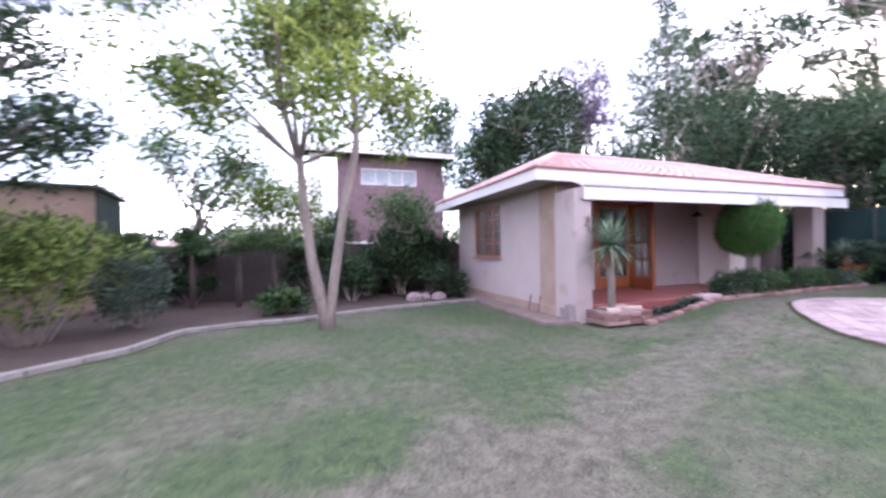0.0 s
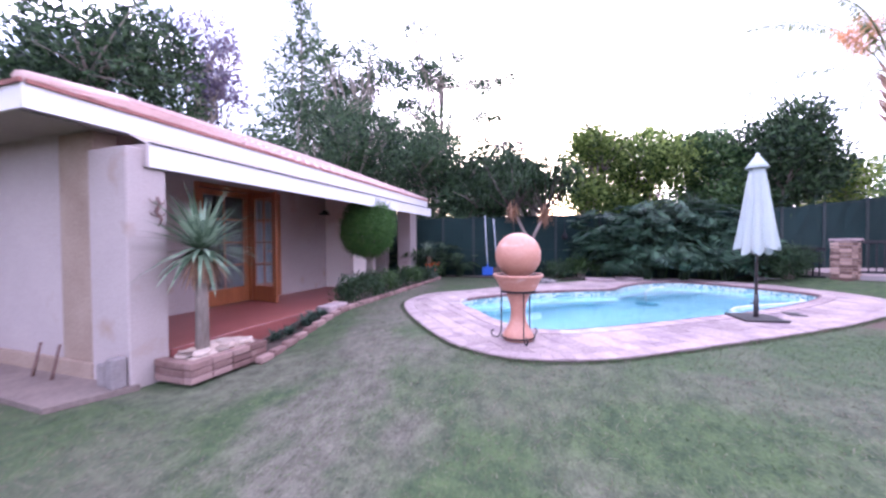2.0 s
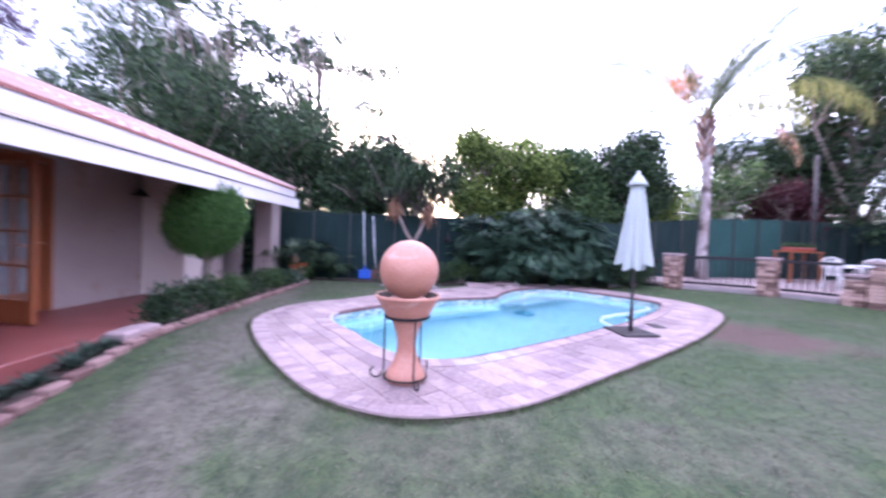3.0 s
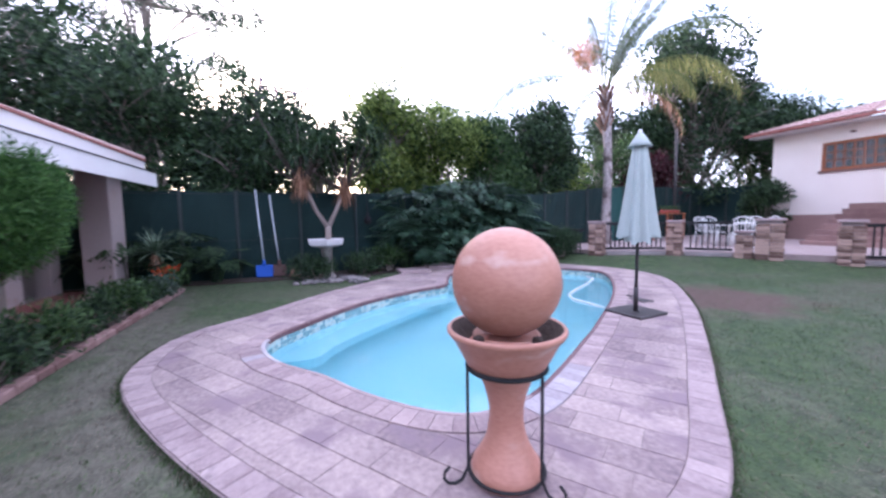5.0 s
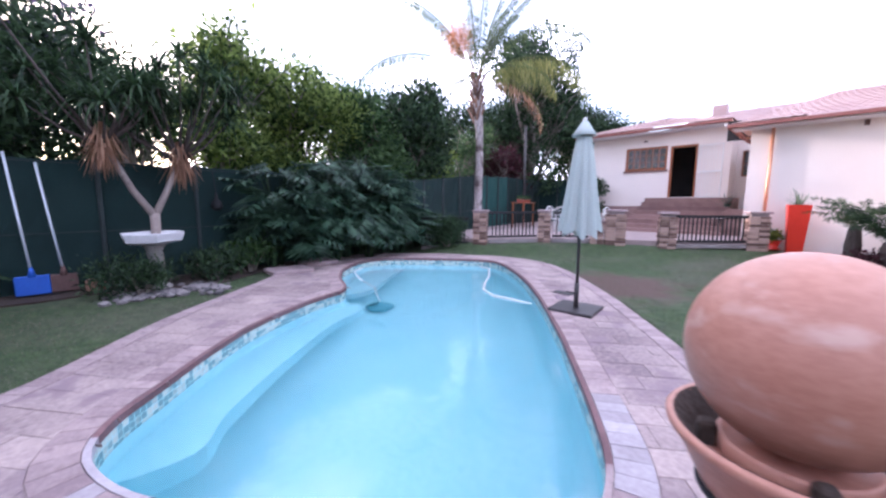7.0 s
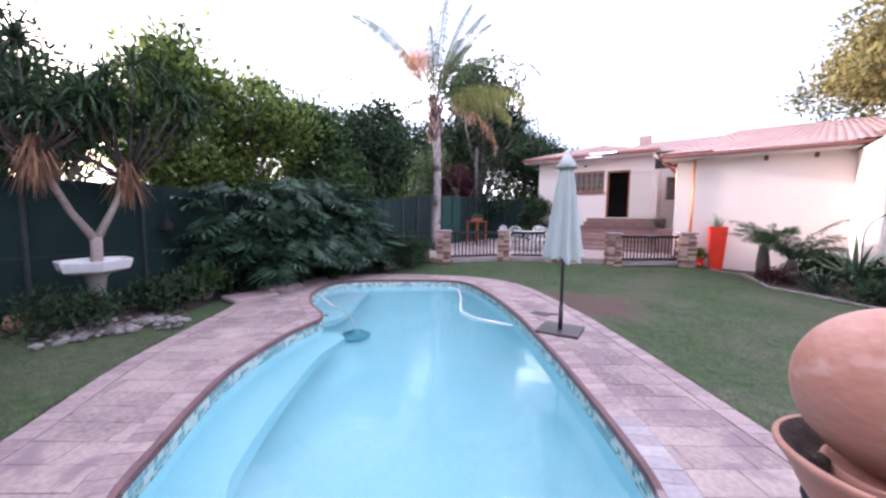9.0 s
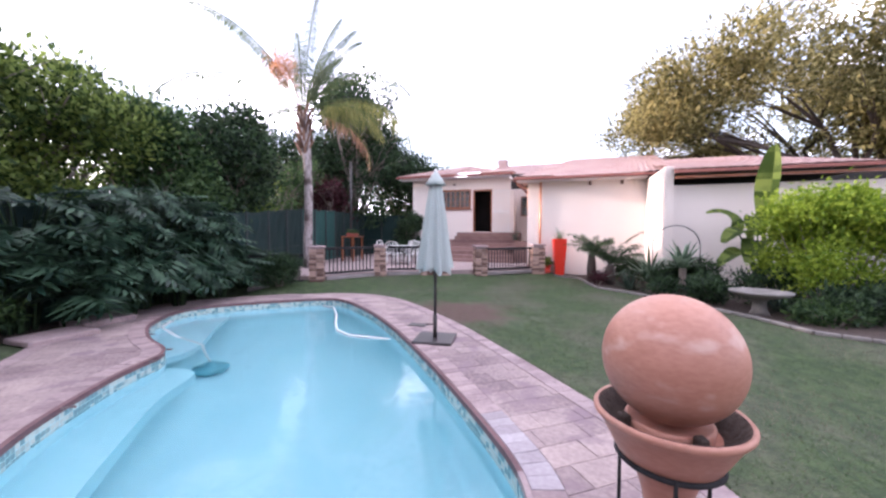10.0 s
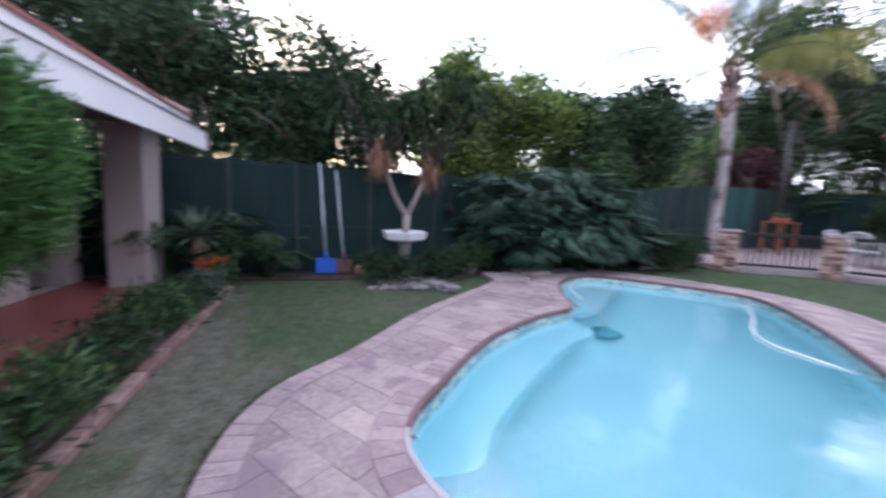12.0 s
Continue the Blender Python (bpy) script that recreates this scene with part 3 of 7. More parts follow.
def rosette(rng, count, length, width, z0=0.0, rise=(0.1, 1.4), droop=0.5, seg=4, tip=0.02, start=0.03, centre=(0, 0)):
    """Sword leaves out of one point; rise: the range of their first slope in radians."""
    verts = []
    for i in range(count):
        a = 2.399963 * i + rng.random() * 0.5
        el = rise[0] + (rise[1] - rise[0]) * (i / max(count - 1, 1)) + rng.normal() * 0.08
        L = length * (0.75 + 0.4 * rng.random())
        d = np.array((math.cos(a), math.sin(a), 0.0))
        side = np.array((-d[1], d[0], 0.0))
        p = np.array((centre[0], centre[1], z0)) + d * start
        pts, w = [p], [width * 0.45]
        e = el
        for s in range(seg):
            p = p + (d * math.cos(e) + np.array((0, 0, 1)) * math.sin(e)) * L / seg
            e -= droop / seg * (0.5 + rng.random())
            pts.append(p)
            w.append(width * (0.5 * (1 - ((s + 1) / seg) ** 2) + tip))
        verts += blade(pts, w, side)
    return np.array(verts)


def frond(rng, base, az, el, length, curl, leaflet, count, width=0.03, hang=0.6, seg=14):
    """The line and leaflets of one feather-leaved frond."""
    p = np.array(base, float)
    d = np.array((math.cos(az), math.sin(az), 0.0))
    pts, e = [p.copy()], el
    for s in range(seg):
        p = p + (d * math.cos(e) + np.array((0, 0, 1.0)) * math.sin(e)) * length / seg
        e -= curl / seg * (0.5 + s / seg)
        pts.append(p.copy())
    pts = np.array(pts)
    side = np.array((-d[1], d[0], 0.0))
    verts = []
    for k in range(count):
        t = 0.16 + 0.84 * k / count
        f = t * seg
        i = min(int(f), seg - 1)
        q = pts[i] + (pts[i + 1] - pts[i]) * (f - i)
        ax = (pts[i + 1] - pts[i]) / (np.linalg.norm(pts[i + 1] - pts[i]) + 1e-9)
        size = leaflet * (0.35 + math.sin(math.pi * min(t * 0.9 + 0.08, 1)) * 0.8) * (0.8 + 0.4 * rng.random())
        for sgn in (-1, 1):
            v = side * sgn * (0.85 - hang * 0.4) + ax * 0.45 + np.array((0, 0, -hang * (0.5 + 0.9 * rng.random())))
            v = v / np.linalg.norm(v) + rng.normal(size=3) * 0.34
            v = v / np.linalg.norm(v)
            w = ax * width
            tip = q + v * size + np.array((0, 0, -0.25 * hang * size))
            mid = q + v * size * 0.5
            verts += [q - w * 0.4, mid - w, tip, mid + w]
    return pts, np.array(verts)


# ---- ground, pool, paving ----
POOL_EDGE = [(8.06, 4.84), (7.55, 4.66), (7.05, 4.25), (6.64, 3.99), (6.20, 3.60), (6.03, 3.27), (6.10, 2.86), (6.42, 2.35), (7.10, 1.45), (7.40, 1.07),
             (8.50, -0.22), (9.60, -1.30), (10.70, -2.10), (11.25, -2.10), (11.85, -1.66), (12.60, -0.95), (13.00, -0.35), (12.95, 0.20), (12.45, 0.90),
             (11.95, 1.28), (11.40, 1.56), (10.95, 1.72), (10.66, 1.95), (10.55, 2.25), (10.35, 2.70), (9.85, 3.48), (9.35, 4.00), (8.85, 4.42), (8.45, 4.74)]
PAVE_EDGE = [(7.50, 5.84), (6.60, 5.35), (5.68, 4.67), (5.04, 4.07), (4.75, 3.50), (4.76, 3.00), (5.02, 2.34), (5.68, 1.47), (6.60, 0.30), (7.75, -1.04),
             (9.29, -2.50), (10.3, -2.98), (11.2, -2.95), (12.0, -2.62), (12.8, -2.05), (13.5, -1.3), (14.0, -0.3), (13.6, 1.3), (12.2, 2.72), (10.85, 4.15),
             (9.65, 5.10), (9.0, 5.70), (8.3, 5.92)]


def anticlockwise(loop):
    return loop if area_of(loop) > 0 else list(reversed(loop))


pool_loop = resample(anticlockwise(smooth_loop(POOL_EDGE, 5)), 0.12)
pave_loop = resample(anticlockwise(smooth_loop(PAVE_EDGE, 5)), 0.14)


def flat_with_holes(outer, holes, z):
    bm = bmesh.new()
    edges = []
    for loop in [outer] + holes:
        vs = [bm.verts.new((x, y, z)) for x, y in loop]
        edges += [bm.edges.new((vs[i], vs[(i + 1) % len(vs)])) for i in range(len(vs))]
    bmesh.ops.triangle_fill(bm, use_beauty=True, use_dissolve=False, edges=edges, normal=(0, 0, 1))
    for f in bm.faces:
        if f.normal.z < 0:
            f.normal_flip()
    return bm


far_ring = [(450 * math.cos(a), 450 * math.sin(a)) for a in (2 * math.pi * i / 48 for i in range(48))]
tagged(part("ground", drape(flat_with_holes(far_ring, [offset_loop(pool_loop, 0.02)], 0.0), 0.4), LAWN), "short patchy lawn, green with dry straw-coloured bare patches", "lawn", kind="structure")

# pool shell
pool = thing("pool", label="kidney-shaped swimming pool with light blue plaster and a mosaic waterline", category="swimming pool", kind="structure")
n_pool = len(pool_loop)
centre_pool = np.array((9.4, 1.4))


def rings_mesh(name, rows, mat, close_bottom=False, smooth=True):
    """A skin through rows of loops; each row: (loop, z)."""
    verts, faces = [], []
    n = len(rows[0][0])
    for loop, z in rows:
        verts += [(x, y, z) for x, y in loop]
    for r in range(len(rows) - 1):
        for i in range(n):
            j = (i + 1) % n
            faces.append((r * n + i, r * n + j, (r + 1) * n + j, (r + 1) * n + i))
    if close_bottom:
        faces.append(tuple((len(rows) - 1) * n + i for i in range(n)))
    return mesh_from(name, verts, faces, mat, smooth)


def pull(loop, f):
    return [(centre_pool[0] + (x - centre_pool[0]) * f, centre_pool[1] + (y - centre_pool[1]) * f) for x, y in loop]


part("shell", rings_mesh("shell", [(pool_loop, 0.02), (pool_loop, -0.20), (pool_loop, -0.95), (pull(pool_loop, 0.96), -1.15), (pull(pool_loop, 0.86), -1.3), (pull(pool_loop, 0.3), -1.4)], POOL, True), POOL, pool)
bench = [(8.35, 4.9), (8.25, 4.35), (8.60, 4.08), (8.97, 3.70), (9.38, 3.22), (10.0, 2.42), (10.35, 1.75), (10.9, 1.9), (10.5, 2.6), (9.9, 3.6), (8.9, 4.6)]
b = prism(bmesh.new(), smooth_loop(bench, 4), -0.70, -0.42)
part("bench", b, POOL, pool, "pale submerged bench")
b = prism(bmesh.new(), smooth_loop([(12.95, -1.1), (12.1, 0.0), (11.3, 1.05), (11.5, 1.75), (12.6, 1.2), (13.3, 0.1), (13.3, -0.7)], 4), -0.80, -0.50)
part("bench", b, POOL_STEP, pool, "pale submerged shelf")
tile_band = bmesh.new()
loop_t = resample(pool_loop, 0.055)
inner_t = offset_loop(loop_t, -0.006)
for i in range(len(loop_t)):
    j = (i + 1) % len(loop_t)
    for row in range(3):
        z1 = -0.02 - row * 0.05
        z0 = z1 - 0.045
        a, c = Vector((*inner_t[i], 0)), Vector((*inner_t[j], 0))
        c = a.lerp(c, 0.93)
        vs = [tile_band.verts.new((a.x, a.y, z0)), tile_band.verts.new((c.x, c.y, z0)), tile_band.verts.new((c.x, c.y, z1)), tile_band.verts.new((a.x, a.y, z1))]
        tile_band.faces.new(vs)
tagged(part("mosaic_band", tile_band, MOSAIC_A, pool, "band of small blue-grey mosaic tiles"), kind="stuff")
water_bm = bmesh.new()
wv = [water_bm.verts.new((x, y, -0.13)) for x, y in offset_loop(pool_loop, -0.004)]
water_bm.faces.new(wv)
water = tagged(part("water", water_bm, WATER), "clear light blue pool water, almost still", "water", kind="structure")
water.visible_shadow = False


hose = bmesh.new()
tube(hose, [(11.2, -2.02, -0.12), (10.85, -1.93, -0.115), (10.3, -1.25, -0.115), (9.93, -0.68, -0.115), (9.6, -0.25, -0.115), (9.2, -0.03, -0.115), (8.8, -0.07, -0.12), (8.52, -0.13, -0.14)], 0.022, 8)
solid("pool_hose", hose, WHITE_PLASTIC, label="white ribbed pool cleaner hose floating on the water", category="hose", smooth=True)
cleaner = thing("pool_cleaner", 10.95, 1.05, -1.33, 30, "automatic pool cleaner on the pool floor, water haze in its colour", "pool cleaner")
b = lathe(bmesh.new(), [(0, 0.02), (0.22, 0.02), (0.26, 0.07), (0.2, 0.14), (0.08, 0.2), (0.05, 0.35), (0, 0.36)], 20)
part("body", b, CLEANER, cleaner, smooth=True)
b = tube(bmesh.new(), [(0, 0, 0.33), (0.1, -0.05, 0.8), (0.15, -0.1, 1.12), (0.75, -0.62, 1.205), (1.25, -1.25, 1.205), (1.35, -2.0, 1.205)], 0.02, 8)
part("hose", b, WHITE_PLASTIC, cleaner, "white hose", smooth=True)

# paving bed under the slabs
paving = thing("pavement", label="weathered pinkish paving slabs round the pool, edged with bricks", category="paving", kind="structure")
bed = flat_with_holes(offset_loop(pave_loop, 0.01), [offset_loop(pool_loop, 0.03)], 0.0285)
part("mortar_bed", bed, PAVE_BED, paving, "sandy mortar bed")

# ---- the cottage ----
HX, HY = 3.50, 8.20          # west wall, and the corner of its front
cottage = thing("cottage", label="pinkish plastered cottage with a faded red hip roof and covered stoep", category="house")


def wall_cells(a0, a1, at, z0, z1, thick, openings, along_y):
    """One solid wall with its openings cut through, on shared corners."""
    us = sorted({a0, a1, *[v for o in openings for v in o[:2]]})
    ws = sorted({z0, z1, *[v for o in openings for v in o[2:]]})
    bm = bmesh.new()
    v = {}
    for i, u in enumerate(us):
        for j, w in enumerate(ws):
            for k, t in enumerate((at, at + thick)):
                v[i, j, k] = bm.verts.new((t, u, w) if along_y else (u, t, w))
    full = {(i, j) for i in range(len(us) - 1) for j in range(len(ws) - 1)
            if not any(o[0] <= us[i] and us[i + 1] <= o[1] and o[2] <= ws[j] and ws[j + 1] <= o[3] for o in openings)}
    for i, j in full:
        for k in (0, 1):
            bm.faces.new((v[i, j, k], v[i + 1, j, k], v[i + 1, j + 1, k], v[i, j + 1, k]))
        for other, p, q in (((i - 1, j), (i, j), (i, j + 1)), ((i + 1, j), (i + 1, j), (i + 1, j + 1)), ((i, j - 1), (i, j), (i + 1, j)), ((i, j + 1), (i, j + 1), (i + 1, j + 1))):
            if other not in full:
                bm.faces.new((v[*p, 0], v[*q, 0], v[*q, 1], v[*p, 1]))
    bmesh.ops.delete(bm, geom=[x for x in bm.verts if not x.link_faces], context="VERTS")
    return bm


def wall_x(x0, x1, y, z0, z1, thick, openings):
    """A wall along x whose front is at y; openings: (x0, x1, z0, z1)."""
    return wall_cells(x0, x1, y, z0, z1, thick, openings, False)


def wall_y(y0, y1, x, z0, z1, thick, openings):
    return wall_cells(y0, y1, x, z0, z1, thick, openings, True)


part("wall", wall_y(8.20, 12.9, 3.50, -0.40, 2.46, 0.22, [(9.95, 11.55, 0.90, 2.28)]), PLASTER, cottage, "pinkish plaster gable-end wall")
FRONT = 8.95
part("wall", wall_x(3.722, 12.9, FRONT, 0.0, 2.6, 0.22, [(5.62, 7.62, 0.03, 2.30), (11.9, 12.6, 0.03, 2.1)]), PLASTER, cottage, "pinkish plaster front wall under the stoep roof")
# recessed strip in a browner, darker plaster than the wall
part("wall", boxes((3.50, 3.722, 7.60, 8.198, -0.40, 2.42)), PLASTER_BROWN, cottage, "brownish recessed wall strip")
part("pier", boxes((3.45, 3.84, 7.0, 7.598, -0.40, 2.20), bevel=0.012), PLASTER, cottage, "square plastered pier")
part("pier", boxes((12.42, 12.95, 7.90, 8.38, 0.0, 2.35), bevel=0.012), PLASTER, cottage, "square plastered pier")
# cream plaster here puts the yellowish light on the pier into its colour
part("pier", boxes((9.25, 9.85, 8.10, 8.948, 0.0, 2.40), bevel=0.01), PLASTER_WARM, cottage, "projecting plastered pier, its yellowish light painted as cream")
part("wall", boxes((12.68, 12.9, 9.172, 12.9, 0, 2.5)), PLASTER, cottage, "pinkish plaster back wall")
part("wall", boxes((3.722, 12.678, 12.68, 12.9, 0, 2.5)), PLASTER, cottage, "pinkish plaster back wall")
part("skirting", boxes((3.44, 3.499, 7.60, 12.9, -0.40, -0.06), bevel=0.008), PLASTER_BROWN, cottage, "soiled plaster plinth")
part("apron", prism(bmesh.new(), [(2.86, 7.16), (3.50, 6.94), (3.50, 13.0), (3.02, 12.9)], -0.40, -0.225), APRON, cottage, "narrow soiled concrete apron along the gable wall")
part("meter_box", boxes((3.31, 3.44, 7.02, 7.14, -0.23, 0.08), (3.34, 3.44, 7.20, 7.34, -0.23, 0.0), bevel=0.015), KERB, cottage, "small grey plastered boxes against the pier")
for yy in (8.0, 8.35):
    part("pipe_stub", tube(bmesh.new(), [(3.30, yy, -0.23), (3.40, yy + 0.05, 0.12)], 0.014, 6), BROWN_NET, cottage, "thin rusty pipe stub", smooth=True)
# inner room walls seen through doors, their darkness painted on
part("interior", boxes((5.2, 8.2, 11.5, 11.56, 0.08, 2.5), (5.2, 5.26, 9.2, 11.5, 0.08, 2.5), (8.14, 8.2, 9.2, 11.5, 0.08, 2.5)), SHADE_BLACK, cottage, "backing walls behind the doors with painted-on darkness")
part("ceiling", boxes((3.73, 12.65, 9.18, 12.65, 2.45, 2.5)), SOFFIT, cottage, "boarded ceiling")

# stoep
part("stoep", boxes((3.86, 12.9, 7.0, 8.948, -0.36, 0.04), bevel=0.01), STOEP, cottage, "polished red stoep floor")


def tiled_slope(a, c, d, e, mat, pitch=0.30, high=0.030, rows=0.34):
    """A roof slope with rolls: eave from a to c, top from e to d (same way round)."""
    a, c, d, e = (Vector(p) for p in (a, c, d, e))
    width = max((c - a).length, (d - e).length)
    run = max((e - a).length, (d - c).length)
    cols, lines = max(2, int(width / pitch)) * 4, max(2, int(run / rows))
    up = (c - a).cross(e - a)
    if up.length < 1e-6:
        up = (c - a).cross(d - a)
    up.normalize()
    if up.z < 0:
        up = -up
    verts, faces = [], []
    for r in range(lines):
        for edge, lift in ((r / lines, 0.022), ((r + 1) / lines, 0.0)):
            for k in range(cols + 1):
                s = k / cols
                p = a.lerp(c, s).lerp(e.lerp(d, s), edge)
                verts.append(p + up * (lift + high * abs(math.sin(math.pi * k / 4)) ** 1.0))
    n = cols + 1
    for r in range(lines * 2 - 1):
        for k in range(cols):
            faces.append((r * n + k, r * n + k + 1, (r + 1) * n + k + 1, (r + 1) * n + k))
    return mesh_from("tiles", verts, faces, mat)


EZ, RZ = 2.62, 3.74


def set_back(bm):
    """The eave runs slightly away from the stoep towards its far end."""
    for v in bm.verts:
        v.co.y += 0.022 * (v.co.x - 2.86)
    return bm


x0, x1, y0, y1 = 2.86, 13.0, 7.30, 13.3
ry, rx0, rx1 = 10.3, 5.4, 10.6
roof = part("roof", tiled_slope((x0, y0, EZ), (x1, y0 + 0.223, EZ), (rx1, ry, RZ), (rx0, ry, RZ), ROOF), ROOF, cottage, "faded red tiled hip roof")
part("slope", tiled_slope((x0, y1, EZ), (x0, y0, EZ), (rx0, ry, RZ), (rx0, ry, RZ), ROOF), ROOF, roof)
part("slope", tiled_slope((x1, y0 + 0.223, EZ), (x1, y1, EZ), (rx1, ry, RZ), (rx1, ry, RZ), ROOF), ROOF, roof)
part("slope", tiled_slope((x1, y1, EZ), (x0, y1, EZ), (rx0, ry, RZ), (rx1, ry, RZ), ROOF), ROOF, roof)
caps = bmesh.new()
for p, q in (((x0, y0, EZ), (rx0, ry, RZ)), ((x1, y0 + 0.223, EZ), (rx1, ry, RZ)), ((rx0, ry, RZ), (rx1, ry, RZ)), ((x0, y1, EZ), (rx0, ry, RZ)), ((x1, y1, EZ), (rx1, ry, RZ))):
    p, q = Vector(p) + Vector((0, 0, 0.035)), Vector(q) + Vector((0, 0, 0.035))
    tube(caps, [p, q], 0.075, 8)
part("ridge_cap", caps, ROOF, roof, smooth=True)
part("fascia", set_back(boxes((x0, x1, y0 - 0.025, y0, 2.40, 2.62), bevel=0.004)), WHITE, cottage, "white painted front fascia board")
part("fascia", boxes((x0 - 0.025, x0, y0 - 0.025, y1, 2.40, 2.62), bevel=0.004), WHITE, cottage, "white painted side fascia board")
part("drip_edge", set_back(boxes((x0, x1 + 0.02, y0 - 0.05, y0 - 0.027, 2.612, 2.65))), ROOF_EDGE, cottage, "dark red tile edge")
part("drip_edge", boxes((x0 - 0.05, x0 - 0.027, y0 - 0.05, y1, 2.612, 2.65)), ROOF_EDGE, cottage, "dark red tile edge")
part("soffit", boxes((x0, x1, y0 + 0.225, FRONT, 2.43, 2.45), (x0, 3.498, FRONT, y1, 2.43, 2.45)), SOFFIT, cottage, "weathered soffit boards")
# lower beam over the stoep
vx0, vx1, vy = 3.64, 11.9, 6.98
part("beam", boxes((vx0, vx1, vy - 0.03, vy, 2.01, 2.25), bevel=0.004), WHITE, cottage, "white painted stoep fascia board")
part("beam", boxes((vx0 - 0.03, vx0, vy - 0.03, vy + 0.75, 2.01, 2.25), bevel=0.004), PLASTER, cottage, "plaster-coloured return of the stoep fascia")
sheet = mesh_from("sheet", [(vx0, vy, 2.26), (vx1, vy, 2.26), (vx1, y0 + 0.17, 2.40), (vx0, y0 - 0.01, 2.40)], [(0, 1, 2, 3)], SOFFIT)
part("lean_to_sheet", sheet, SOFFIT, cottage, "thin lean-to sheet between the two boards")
cable = tube(bmesh.new(), [(vx0, vy - 0.04, 2.262), (6.0, vy - 0.04, 2.255), (9.0, vy - 0.04, 2.262), (vx1, vy - 0.04, 2.256)], 0.010, 6)
part("cable", cable, IRON, cottage, "thin dark cable along the fascia")


def window_unit(parent, x, y, z, w, h, turn, cols, rows, frame_w=0.05, depth=0.08, mat=WOOD, label="varnished wooden window", curtain=False, bars=True):
    """A framed window; its outer face looks to local -y, x runs along the wall."""
    m = pose(x, y, z, 0, 0, turn)
    t = new("window")
    t.parent, t.matrix_basis = parent, m
    t["label"] = label
    f = frame_w
    part("frame", boxes((0, f, 0, depth, 0, h), (w - f, w, 0, depth, 0, h), (f, w - f, 0, depth, 0, f), (f, w - f, 0, depth, h - f, h), bevel=0.005), mat, t)
    for i in range(1, cols):
        xx = f + (w - 2 * f) * i / cols
        part("glazing_bar", boxes((xx - 0.018, xx + 0.018, 0.01, depth - 0.01, f, h - f)), mat, t)
    for j in range(1, rows):
        zz = f + (h - 2 * f) * j / rows
        part("glazing_bar", boxes((f, w - f, 0.022, depth - 0.022, zz - 0.012, zz + 0.012)), mat, t)
    for i in range(cols):
        xa, xb = f + (w - 2 * f) * i / cols + 0.018, f + (w - 2 * f) * (i + 1) / cols - 0.018
        pane = part("pane", boxes((xa, xb, depth * 0.5 - 0.003, depth * 0.5 + 0.003, f, h - f)), GLASS, t)
        pane.visible_shadow = False
    return t


win = window_unit(cottage, 3.53, 11.55, 0.90, 1.60, 1.38, -90, 3, 4, label="wooden window with brown bars in the plaster wall")
part("sill", boxes((-0.04, 1.64, -0.10, 0.0, -0.07, -0.001), bevel=0.006), BRICK_RED, win, "red brick sill")
for i in range(6):
    xx = 0.08 + 1.44 * i / 5
    part("burglar_bar", tube(bmesh.new(), [(xx, -0.03, 0.02), (xx, -0.06, 1.36)], 0.008, 6), WOOD, win, smooth=True)
for zz in (0.1, 0.5, 0.9, 1.3):
    part("burglar_bar", tube(bmesh.new(), [(0.04, -0.045, zz), (1.56, -0.045, zz)], 0.008, 6), WOOD, win, smooth=True)
# panel painted near black in place of the unlit room
part("interior", boxes((3.9, 3.95, 9.8, 11.7, 0.6, 2.4)), SHADE_BLACK, cottage, "backing panel behind the window with painted-on darkness")


def french_door(parent, x, y, z, w, h, turn, label):
    t = new("door")
    t.parent, t.matrix_basis = parent, pose(x, y, z, 0, 0, turn)
    t["label"] = label
    s = 0.10
    part("stile", boxes((0, s, 0, 0.045, 0, h), (w - s, w, 0, 0.045, 0, h), (s, w - s, 0, 0.045, h - s, h), (s, w - s, 0, 0.045, 0, 0.30), bevel=0.004), WOOD, t)
    g = bmesh.new()
    for j in range(1, 4):
        zz = 0.30 + (h - s - 0.30) * j / 4
        box(g, s, w - s, 0.008, 0.037, zz - 0.012, zz + 0.012)
    box(g, w / 2 - 0.012, w / 2 + 0.012, 0.010, 0.035, 0.30, h - s)
    part("glazing_bar", g, WOOD, t)
    pane = part("pane", boxes((s, w - s, 0.020, 0.025, 0.30, h - s)), GLASS, t)
    pane.visible_shadow = False
    part("handle", tube(bmesh.new(), [(w - 0.05, -0.03, 1.0), (w - 0.05, -0.06, 1.0), (w - 0.16, -0.06, 1.0)], 0.009, 6), COPPER, t, "brass handle", smooth=True)
    return t


part("door_frame", boxes((5.62, 5.70, FRONT - 0.02, FRONT + 0.12, 0.042, 2.30), (7.54, 7.62, FRONT - 0.02, FRONT + 0.12, 0.042, 2.30), (5.70, 7.54, FRONT - 0.02, FRONT + 0.12, 2.22, 2.30), (6.78, 6.86, FRONT - 0.02, FRONT + 0.12, 0.042, 2.22), bevel=0.004), WOOD, cottage, "varnished wooden door frame")
french_door(cottage, 5.71, FRONT + 0.02, 0.05, 1.06, 2.15, 0, "closed glazed wooden door")
french_door(cottage, 6.87, FRONT + 0.02, 0.05, 0.66, 2.15, 0, "narrow glazed wooden side door")
french_door(cottage, 6.80, FRONT - 0.03, 0.05, 0.75, 2.15, -100, "glazed wooden door leaf standing open")
cur = bmesh.new()
for i in range(24):
    xa = 6.9 + i * 0.026
    v = [cur.verts.new((xa + dx, FRONT + 0.14 + 0.012 * math.sin(i * 1.3 + k), zz)) for k, (dx, zz) in enumerate(((0, 0.15), (0.026, 0.15), (0.026, 2.2), (0, 2.2)))]
    cur.faces.new(v)
part("curtain", cur, CURTAIN, cottage, "pale curtain behind the glass")
lamp = new("wall_lamp")
